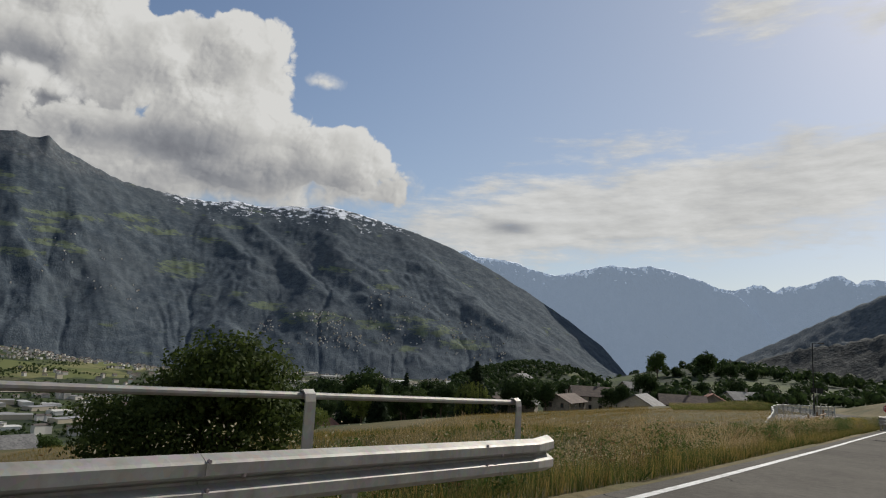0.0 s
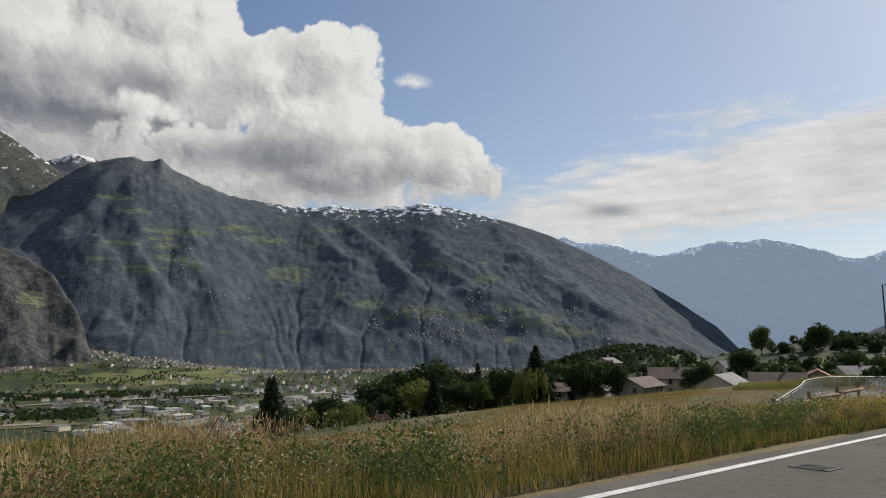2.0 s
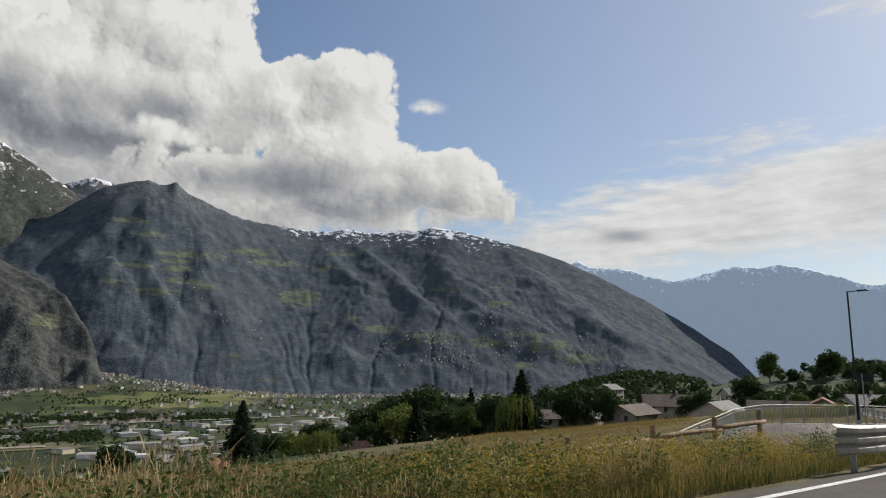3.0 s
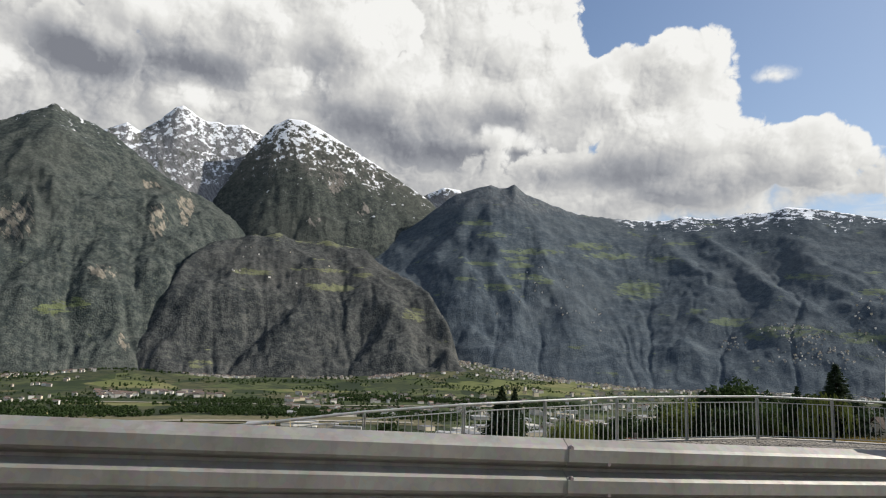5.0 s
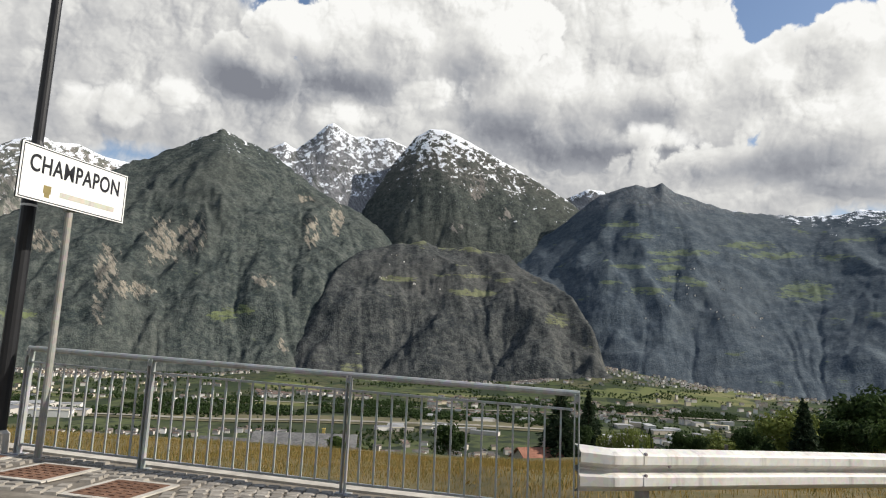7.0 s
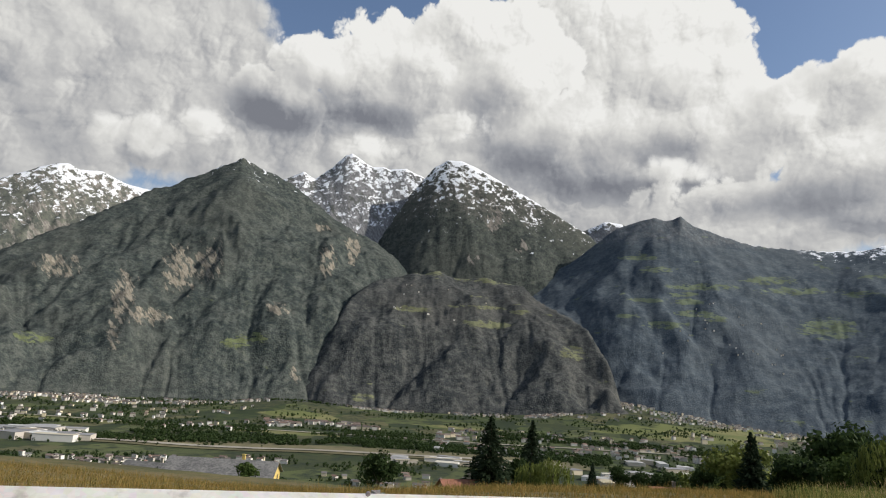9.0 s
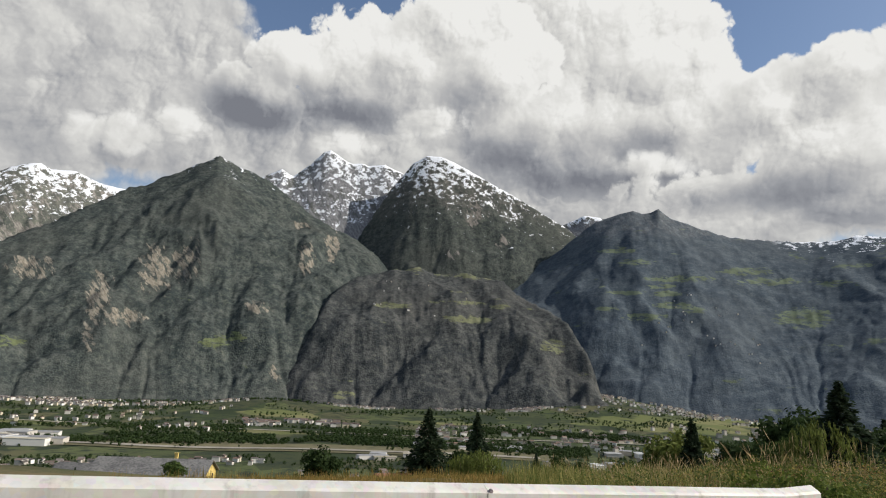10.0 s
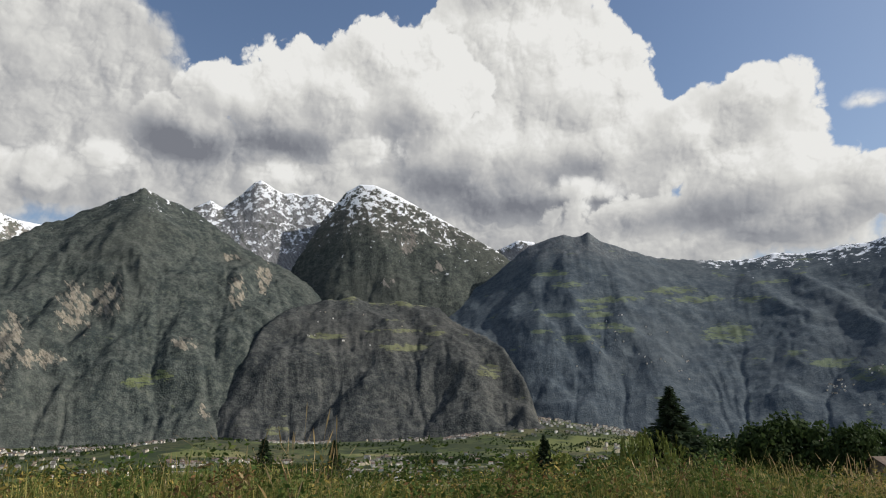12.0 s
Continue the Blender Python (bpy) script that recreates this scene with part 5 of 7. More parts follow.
bface = Matrix.Translation((0, 0, 2.37)) @ Matrix(((along.x, 0, front.x, 0), (along.y, 0, front.y, 0), (0, 1, 0, 0), (0, 0, 0, 1)))
bm = bmesh.new()
box(bm, (BW, BH, 0.012), bface @ Matrix.Translation((0, 0, 0.04)), 0.004)
part("panel", bm, M_BLACK, board, "dark back of the board")
bm = bmesh.new()
box(bm, (BW - 0.012, BH - 0.012, 0.003), bface @ Matrix.Translation((0, 0, 0.0475)))
part("face", bm, M_SIGN_W, board, "white face with a thin black border")
for cx, cy, w, h in ((0, BH / 2 - 0.02, BW - 0.05, 0.008), (0, -BH / 2 + 0.02, BW - 0.05, 0.008), (BW / 2 - 0.025, 0, 0.008, BH - 0.04), (-BW / 2 + 0.025, 0, 0.008, BH - 0.04)):
    bm = bmesh.new()
    box(bm, (w, h, 0.002), bface @ Matrix.Translation((cx, cy, 0.050)))
    part("border", bm, M_LETTER, board)
text_mesh("CHAMPAPON", 0.205, bface @ Matrix.Translation((0, 0.075, 0.0505)) @ Matrix.Diagonal((0.75, 1, 1, 1)), M_LETTER, "lettering", board, bold=0.0035)
bm = bmesh.new()
box(bm, (0.62, 0.045, 0.002), bface @ Matrix.Translation((0.14, -0.13, 0.0505)))
part("lettering", bm, M_SIGN_BACK, board, "line of small unreadable letters")
bm = bmesh.new()
for a, b, c, d in ((0, 0.012, 0.075, 0.07), (0, -0.035, 0.05, 0.04)):
    box(bm, (c, d, 0.002), bface @ Matrix.Translation((-0.30 + a, -0.13 + b, 0.0505)), 0.0)
part("crest", bm, paint("crest_ochre", (0.25, 0.20, 0.08), 0.5), board, "small dark crest")
for z in (2.14, 2.44):
    bm = bmesh.new()
    box(bm, (0.09, 0.03, 0.06), Matrix.Translation((0, 0, z)) @ Matrix(((along.x, 0, front.x, 0), (along.y, 0, front.y, 0), (0, 1, 0, 0), (0, 0, 0, 1))), 0.004)
    part("clamp", bm, M_STEEL, board)

# stop sign behind the triple-wave rail
TX, TY = 60.33, -0.62
stop = empty("stop_sign", Matrix.Translation((TX, TY, float(road_z(TX)))))
tagged(stop, "red octagonal stop sign on a leaning steel pole", "road sign")
lean = Matrix.Rotation(radians(3.0), 4, "X") @ Matrix.Rotation(radians(2.0), 4, "Y")
bm = bmesh.new()
rod(bm, lean @ Vector((0.035, 0, -0.3)), lean @ Vector((0.035, 0, 1.56)), 0.03, 0.03, 12)
part("pole", bm, M_STEEL, stop)


def octagon(bm, r, depth, m):
    bmesh.ops.create_cone(bm, cap_ends=True, segments=8, radius1=r, radius2=r, depth=depth, matrix=m @ Matrix.Rotation(radians(22.5), 4, "Z"))


# text side looks along -x
sface = lean @ Matrix.Translation((0, 0, 1.26)) @ Matrix(((0, 0, -1, 0), (-1, 0, 0, 0), (0, 1, 0, 0), (0, 0, 0, 1)))
for name, r, z, dep, mt, lab in (("panel", 0.325, -0.004, 0.010, M_SIGN_BACK, "grey back with a folded rim"), ("rim", 0.322, 0.003, 0.004, M_SIGN_W, "white rim"), ("face", 0.298, 0.006, 0.003, M_SIGN_R, "faded red face")):
    bm = bmesh.new()
    octagon(bm, r, dep, sface @ Matrix.Translation((0, 0, z)))
    part(name, bm, mt, stop, lab)
text_mesh("STOP", 0.255, sface @ Matrix.Translation((0, 0, 0.0095)) @ Matrix.Diagonal((0.86, 1.25, 1, 1)), M_SIGN_W, "lettering", stop)
for z in (1.10, 1.42):
    bm = bmesh.new()
    box(bm, (0.05, 0.16, 0.035), lean @ Matrix.Translation((0.02, 0, z)), 0.005)
    part("clamp", bm, M_STEEL, stop)

# ---------------- manholes ----------------
bm = bmesh.new()
box(bm, (0.44, 0.52, 0.016), bevel=0.003)
for i in range(5):
    for j in range(6):
        box(bm, (0.045, 0.045, 0.006), Matrix.Translation((-0.16 + i * 0.08, -0.19 + j * 0.076, 0.010)))
mh_me = bpy.data.meshes.new("cover")
bm.to_mesh(mh_me)
bm.free()
mh_me.materials.append(M_RUST)
for x, y in ((73.50, 6.14), (74.32, 5.88), (75.10, 5.50)):
    mh = empty("manhole", Matrix.Translation((x, y, pave_z(x) + 0.012)) @ Matrix.Rotation(radians(-12), 4, "Z") @ Matrix.Rotation(radians(0.8), 4, "Y"))
    tagged(mh, "rusty iron cover set in the pavement", "manhole", "covers in the pavement")
    ob = new("cover", mh_me)
    ob.parent = mh
    bm = bmesh.new()
    for cx, cy, w, h in ((0, 0.285, 0.52, 0.05), (0, -0.285, 0.52, 0.05), (0.245, 0, 0.05, 0.52), (-0.245, 0, 0.05, 0.52)):
        box(bm, (w, h, 0.012), Matrix.Translation((cx, cy, 0.0)))
    part("frame", bm, M_CONCRETE, mh)

# drain beside the edge line
DX, DY = 32.13, -3.35
drain = empty("drain", Matrix.Translation((DX, DY, float(road_z(DX)) + 0.002)) @ Matrix.Rotation(-math.atan2(SLOPE, 1), 4, "Y"))
tagged(drain, "dark iron drain grate set in the asphalt", "drain")
bm = bmesh.new()
for cx, cy, w, h in ((0, 0.21, 0.5, 0.05), (0, -0.21, 0.5, 0.05), (0.235, 0, 0.04, 0.38), (-0.235, 0, 0.04, 0.38)):
    box(bm, (w, h, 0.012), Matrix.Translation((cx, cy, 0.004)))
part("frame", bm, M_DRAIN, drain)
# thin black plate under the bars, painted in place of the shade down there
bm = bmesh.new()
box(bm, (0.43, 0.37, 0.004), Matrix.Translation((0, 0, 0.001)))
part("shade_plate", bm, M_BLACK, drain, "black plate standing for the shade below the bars")
for k in range(8):
    bm = bmesh.new()
    box(bm, (0.022, 0.37, 0.008), Matrix.Translation((-0.19 + k * 0.054, 0, 0.008)))
    part("grate_bar", bm, M_DRAIN, drain)

# ---------------- log fence by the side road ----------------
fence = empty("log_fence", Matrix.Translation((44.0, 1.75, float(terrain_z(44.0, 1.75)))))
tagged(fence, "rustic fence of weathered round logs in tall grass", "fence")
finv = fence.matrix_world.inverted()
frng = random.Random(21)
FP = [(38.4, 2.3), (41.2, 2.1), (44.0, 1.95), (46.93, 2.0), (49.6, 2.0), (52.2, 2.1)]


def fence_top(x):
    return -1.50 + 0.026 * (x - 47) - (0.04 * (44 - x) if x < 44 else 0)


for x, y in FP:
    zg = float(terrain_z(x, y))
    bm = bmesh.new()
    rod(bm, finv @ Vector((x, y, zg - 0.1)), finv @ Vector((x + 0.02, y, fence_top(x) + 0.27)), 0.065, 0.055, 10)
    part("post", bm, M_WOOD, fence)
for (x0, y0), (x1, y1) in zip(FP, FP[1:]):
    for dh in (0.0, -0.42):
        bm = bmesh.new()
        a, b = Vector((x0 - 0.15, y0 - 0.09, fence_top(x0) + dh + 0.02)), Vector((x1 + 0.15, y1 - 0.09, fence_top(x1) + dh - 0.02))
        mid = (a + b) / 2 + Vector((0, 0, frng.uniform(-0.03, 0.03)))
        sweep(bm, [finv @ a, finv @ (a + (mid - a) * 0.5), finv @ mid, finv @ (mid + (b - mid) * 0.5), finv @ b],
                     [(0.055 * math.cos(k * math.pi / 5), 0.055 * math.sin(k * math.pi / 5)) for k in range(10)], closed=True)
        part("rail", bm, M_WOOD, fence, smooth=True)


# ---------------- plants ----------------
def leaf_cloud(rng, centres, radii, n, size, flat=0.8):
    """Many small leaf quads spread through ellipsoids, mostly near their skin."""
    centres, radii = np.array(centres, float), np.array(radii, float)
    vol = radii.prod(1) ** (2 / 3)
    pick = rng.choice(len(centres), n, p=vol / vol.sum())
    d = rng.normal(size=(n, 3))
    d /= np.linalg.norm(d, axis=1)[:, None]
    r = rng.uniform(0.35, 1.06, n) ** 0.45
    lump = 0.82 + 0.36 * np.sin(d[:, 0] * 5 + pick) * np.sin(d[:, 2] * 6 + 2 * pick)
    c = centres[pick] + d * radii[pick] * (r * lump)[:, None]
    nrm = d + rng.normal(size=(n, 3)) * 0.6
    nrm /= np.linalg.norm(nrm, axis=1)[:, None]
    t = np.cross(nrm, rng.normal(size=(n, 3)))
    t /= np.linalg.norm(t, axis=1)[:, None] + 1e-9
    b = np.cross(nrm, t)
    s = size * rng.uniform(0.6, 1.35, n)[:, None]
    V = np.stack([c - t * s, c + b * s * 0.55, c + t * s, c - b * s * 0.55], 1).reshape(-1, 3)
    F = np.arange(4 * n).reshape(-1, 4)
    return V, F


M_BARK = speckled("bark", (0.06, 0.045, 0.032), (0.15, 0.12, 0.09), 9, 1, 0.95, 0.6, 18, 0.03)
M_LEAF_DARK = leaf_material("dark_leaves", (0.018, 0.032, 0.012), (0.055, 0.085, 0.028))
M_LEAF_MID = leaf_material("green_leaves", (0.035, 0.06, 0.016), (0.10, 0.14, 0.04))
M_LEAF_LIGHT = leaf_material("light_leaves", (0.08, 0.11, 0.025), (0.19, 0.21, 0.06))
M_WALNUT = leaf_material("walnut_leaves", (0.016, 0.030, 0.008), (0.080, 0.105, 0.026))
M_NEEDLE = leaf_material("conifer_needles", (0.014, 0.026, 0.014), (0.045, 0.065, 0.034))


def broadleaf_parts(h, w, seed, leaf_mat, n=2600, size=0.16, lobes=11):
    """Meshes of a round-headed tree: trunk with limbs, and crown."""
    rng = np.random.default_rng(seed)
    bm = bmesh.new()
    fork = h * 0.3
    rod(bm, (0, 0, -0.5), (0.05, 0, fork), 0.045 * h * 0.55 + 0.05, 0.03 * h * 0.5 + 0.03, 8)
    cs, rs = [], []
    for k in range(lobes):
        a = 2 * math.pi * k / lobes * 1.9 + rng.uniform(0, 1)
        rr = w * 0.5 * rng.uniform(0.25, 0.68) if k else 0
        z = h * rng.uniform(0.36, 0.84) if k else h * 0.82
        c = (math.cos(a) * rr, math.sin(a) * rr, z)
        r = w * rng.uniform(0.17, 0.29)
        cs.append(c)
        rs.append((r, r, r * rng.uniform(0.7, 0.95)))
        rod(bm, (0.05, 0, fork * 0.95), tuple(x * 0.8 + y * 0.2 for x, y in zip(c, (0, 0, fork))), 0.012 * h, 0.004 * h, 5)
    trunk = bpy.data.meshes.new("trunk")
    bm.to_mesh(trunk)
    bm.free()
    trunk.materials.append(M_BARK)
    V, F = leaf_cloud(rng, cs, rs, n, size)
    crown = bpy.data.meshes.new("crown")
    crown.from_pydata(V.tolist(), [], F.tolist())
    crown.materials.append(leaf_mat)
    return trunk, crown


def conifer_parts(h, w, seed, n=2200, size=0.2):
    """A spruce: straight trunk and drooping whorls, thin at the top."""
    rng = np.random.default_rng(seed)
    bm = bmesh.new()
    rod(bm, (0, 0, -0.5), (0, 0, h * 0.98), 0.018 * h, 0.01, 8)
    V = []
    tiers = int(h * 2.0)
    per = max(40, n // tiers)
    for k in range(tiers):
        f = (k + 0.6) / tiers
        z = h * (0.06 + 0.94 * f)
        rad = w * 0.5 * (1 - f) ** 0.85 * rng.uniform(0.8, 1.1) + 0.05
        arms = max(5, int(9 * (1 - f)) + 3)
        ph = rng.uniform(0, 6)
        for j in range(arms):
            a = ph + 2 * math.pi * j / arms + rng.uniform(-0.2, 0.2)
            L = rad * rng.uniform(0.7, 1.12)
            if k % 2 == 0:
                rod(bm, (0, 0, z), (math.cos(a) * L * 0.8, math.sin(a) * L * 0.8, z - L * 0.28), 0.012, 0.004, 4, False)
            m = max(4, int(per / arms * (0.5 + (1 - f))))
            s = rng.uniform(0.1, 1, m) ** 0.7
            c = np.stack([np.cos(a) * L * s, np.sin(a) * L * s, z - L * 0.32 * s ** 1.4 + rng.normal(0, 0.2, m) * h / 12], 1)
            c[:, :2] += rng.normal(0, 0.07 * rad + 0.02, (m, 2))
            t = np.tile([math.cos(a), math.sin(a), -0.35], (m, 1)) + rng.normal(0, 0.45, (m, 3))
            t /= np.linalg.norm(t, axis=1)[:, None]
            b = np.cross(t, rng.normal(size=(m, 3)))
            b /= np.linalg.norm(b, axis=1)[:, None]
            q = size * rng.uniform(0.6, 1.3, m)[:, None] * (0.55 + 0.6 * (1 - f))
            V.append(np.stack([c - t * q, c + b * q * 0.35, c + t * q, c - b * q * 0.35], 1).reshape(-1, 3))
    trunk = bpy.data.meshes.new("trunk")
    bm.to_mesh(trunk)
    bm.free()
    trunk.materials.append(M_BARK)
    V = np.concatenate(V)
    crown = bpy.data.meshes.new("crown")
    crown.from_pydata(V.tolist(), [], np.arange(len(V)).reshape(-1, 4).tolist())
    crown.materials.append(M_NEEDLE)
    return trunk, crown


def willow_parts(h, w, seed, mat, n=2600):
    rng = np.random.default_rng(seed)
    bm = bmesh.new()
    rod(bm, (0, 0, -0.5), (0, 0, h * 0.55), 0.05 * h * 0.5, 0.02 * h, 8)
    V = []
    for k in range(70):
        a, r = rng.uniform(0, 6.283), w * 0.5 * math.sqrt(rng.uniform(0.02, 1))
        top = h * (1 - 0.28 * (r / (w * 0.5)) ** 2) * rng.uniform(0.86, 1.02)
        L = h * rng.uniform(0.35, 0.75)
        m = n // 70
        s = rng.uniform(0, 1, m)
        c = np.stack([math.cos(a) * r * (1 + 0.06 * s) + rng.normal(0, 0.12, m), math.sin(a) * r * (1 + 0.06 * s) + rng.normal(0, 0.12, m), top - L * s], 1)
        t = np.tile([0, 0, 1.0], (m, 1)) + rng.normal(0, 0.3, (m, 3))
        b = rng.normal(size=(m, 3)) * [1, 1, 0.2]
        b /= np.linalg.norm(b, axis=1)[:, None]
        V.append(np.stack([c - t * 0.24, c + b * 0.08, c + t * 0.24, c - b * 0.08], 1).reshape(-1, 3))
        if k < 14:
            rod(bm, (0, 0, h * 0.5), (math.cos(a) * r * 0.8, math.sin(a) * r * 0.8, top - 0.3), 0.06, 0.015, 5)
    trunk = bpy.data.meshes.new("trunk")
    bm.to_mesh(trunk)
    bm.free()
    trunk.materials.append(M_BARK)
    V = np.concatenate(V)
    crown = bpy.data.meshes.new("crown")
    crown.from_pydata(V.tolist(), [], np.arange(len(V)).reshape(-1, 4).tolist())
    crown.materials.append(mat)
    return trunk, crown


def plant(meshes, x, y, scale, turn, label, group="", z=None):
    root = empty("tree")
    zz = float(terrain_z(x, y)) if z is None else z
    root.matrix_world = Matrix.Translation((x, y, zz)) @ Matrix.Rotation(turn, 4, "Z") @ Matrix.Diagonal((scale, scale, scale, 1))
    for me in meshes:
        ob = new(me.name.split(".")[0], me)
        ob.parent = root
    return tagged(root, label, "tree", group)


BROAD = [broadleaf_parts(8, 7.5, 3, M_LEAF_DARK, 3600, 0.26), broadleaf_parts(9, 7, 4, M_LEAF_MID, 3600, 0.26), broadleaf_parts(7, 7.5, 5, M_LEAF_DARK, 3200, 0.26)]
LIGHT = broadleaf_parts(7, 7.5, 6, M_LEAF_LIGHT, 3200, 0.26)
SPRUCE = [conifer_parts(12, 6.0, 7, 5200, 0.34), conifer_parts(10, 4.6, 8, 3600, 0.32)]
WILLOW = willow_parts(6.5, 8, 9, M_LEAF_LIGHT, 3000)
NEAR_TREE = broadleaf_parts(7.0, 8.2, 12, M_WALNUT, 19000, 0.12, 20)


def by_sight(x0, y0, az, dist):
    a = radians(az)
    return x0 - math.sin(a) * dist, y0 + math.cos(a) * dist


plant(NEAR_TREE, 17.7, 19.3, 1.02, 0.4, "bushy walnut tree in the meadow beside a lower bush", z=-5.75)
plant(NEAR_TREE, 14.4, 19.9, 0.74, 2.3, "low dark bush beside the walnut tree", z=-5.9)
trng = random.Random(31)


def seen_tree(meshes, h0, eye, az, el_top, el_base, dist, label, group="", wide=1.0):
    """A tree whose top and foot show at those heights from a point of the road."""
    x, y = by_sight(eye[0], eye[1], az, dist)
    zt, zb = eye[2] + math.tan(radians(el_top)) * dist, eye[2] + math.tan(radians(el_base)) * dist
    zb = min(zb, float(terrain_z(x, y)))
    root = plant(meshes, x, y, 1.0, trng.uniform(0, 6), label, group, z=zb)
    k = (zt - zb) / h0
    root.matrix_world = Matrix.Translation((x, y, zb)) @ Matrix.Rotation(trng.uniform(0, 6), 4, "Z") @ Matrix.Diagonal((k * wide, k * wide, k, 1))
    return root


E8, E2, E12 = (93.9, 7.2, -2.26), (28.25, -6.5, 0.13), (122.6, 19.5, -3.46)
DARK = "dark leafy tree in a clump below the meadow"
seen_tree(SPRUCE[0], 12, E8, -3.85, -2.5, -8.0, 135, "tall dark spruce standing below the meadow", wide=1.6)
for m, h0, az, et, eb, dist, wide, lab in ((BROAD[2], 7, 5.07, -5.75, -8.4, 150, 0.9, DARK), (BROAD[1], 9, 15.3, -6.95, -9, 135, 1.4, "round green tree in front of a house"), (SPRUCE[1], 10, 21.9, -7.5, -9.2, 130, 1.2, "small dark conifer beside a house"),
                                      (WILLOW, 6.5, -9.0, -5.3, -8.2, 116, 0.9, "pale drooping willow among darker trees"), (WILLOW, 6.5, -7.2, -5.7, -8.2, 118, 0.8, "pale drooping willow among darker trees"), (BROAD[0], 8, -5.9, -5.4, -8, 140, 0.8, DARK), (BROAD[0], 8, -14.0, -5.4, -7.6, 140, 0.9, DARK), (BROAD[2], 7, -15.6, -5.7, -7.6, 140, 0.8, DARK), (SPRUCE[1], 10, -11.9, -5.4, -7.6, 150, 1.2, "slim dark conifer among willows"),
                                      (LIGHT, 7, -22.5, -2.9, -7.2, 150, 1.05, "light green round-headed tree at the meadow's foot"), (SPRUCE[1], 10, -23.4, -2.2, -6.5, 143, 1.3, "dark spruce behind a light green tree"), (BROAD[0], 8, -25.8, -3.5, -6.8, 158, 1.0, DARK), (BROAD[2], 7, -27.6, -3.6, -6.6, 150, 1.0, DARK), (BROAD[1], 9, -29.6, -3.0, -6.6, 146, 0.9, DARK),
                                      (BROAD[0], 8, -31.0, -2.0, -6.6, 138, 0.9, DARK), (BROAD[2], 7, -20.3, -4.6, -7.2, 165, 0.8, DARK)):
    seen_tree(m, h0, E8, az, et, eb, dist, lab, "clump below the meadow", wide)
seen_tree(SPRUCE[0], 12, E12, -23.3, 1.6, -4.4, 98.7, "large dark conifer above the clump", wide=1.9)
for m, h0, az, et, dist, wide in ((WILLOW, 6.5, -21.7, -1.3, 96, 0.75), (BROAD[0], 8, -25.2, -1.7, 104, 0.8), (BROAD[0], 8, -29.2, -0.8, 96, 0.9), (BROAD[2], 7, -31.2, -0.4, 97, 0.9), (BROAD[0], 8, -34.9, -0.9, 92, 0.8), (SPRUCE[1], 10, -13.6, -2.4, 122, 0.9)):
    seen_tree(m, h0, E12, az, et, -5.2, dist, DARK, "clump below the meadow", wide)
seen_tree(SPRUCE[0], 12, E2, -26.6, -2.9, -7.2, 190, "tall dark spruce standing below the meadow", wide=1.3)
WOOD = [(-28.2, -5.2), (-29.6, -5.0), (-31.0, -4.6), (-32.3, -4.4), (-33.6, -4.9), (-34.9, -4.6), (-36.0, -3.2), (-37.0, -2.4), (-38.4, -2.3), (-39.7, -1.8), (-40.9, -1.5), (-42.3, -2.0), (-43.3, -2.3), (-44.3, -1.7), (-45.5, -2.6),
        (-46.6, -2.0), (-48.0, -2.3), (-49.4, -2.2), (-50.4, -1.5), (-51.8, -2.6), (-53.6, -1.4), (-54.6, -2.4)]
for k, (az, et) in enumerate(WOOD):
    pick = (BROAD[0], SPRUCE[1], BROAD[2], BROAD[0])[k % 4] if az < -35.5 else (BROAD[2], LIGHT, BROAD[0])[k % 3]
    h0 = {BROAD[0]: 8, SPRUCE[1]: 10, BROAD[2]: 7, LIGHT: 7}[pick]
    seen_tree(pick, h0, E2, az, et, -7.4 + 0.1 * (-28 - az) + (1.2 if az > -35.5 else 0), (305 if az > -39.5 else 262 if az > -45 else 240) + 9 * (k * 7 % 5), "tree in the dark wood below the meadow", "wood below the meadow", 1.35 if pick is SPRUCE[1] else 0.95)
    if az < -44:
        seen_tree((BROAD[2], BROAD[0])[k % 2], (7, 8)[k % 2], E2, az + 0.6, et - 1.5, -7.6 + 0.1 * (-28 - az), 225 + 5 * (k % 3), "tree in the dark wood below the meadow", "wood below the meadow", 1.0)
for m, h0, az, et, eb, dist in ((BROAD[0], 8, -54.4, -1.3, -4, 215), (BROAD[0], 8, -62.4, -1.5, -4, 185), (BROAD[2], 7, -61.6, -1.9, -4, 190), (BROAD[1], 9, -55.6, -1.9, -4, 230), (BROAD[2], 7, -65.7, -0.4, -2.5, 260), (BROAD[0], 8, -58.6, -1.6, -3.6, 240), (BROAD[1], 9, -68.9, -1.5, -3.6, 215), (BROAD[0], 8, -71.8, -1.2, -3.4, 235), (BROAD[2], 7, -74.6, -0.8, -3.2, 245), (SPRUCE[1], 10, -52.3, -1.8, -4.4, 205), (BROAD[2], 7, -77.5, -0.6, -3, 250), (BROAD[0], 8, -66.3, -1.6, -3.6, 205), (BROAD[0], 8, -70, -0.9, -3, 260), (BROAD[2], 7, -73, -0.6, -3, 270)):
    seen_tree(m, h0, E2, az, et, eb, dist, "tree between the houses of the hamlet", "trees of the hamlet")
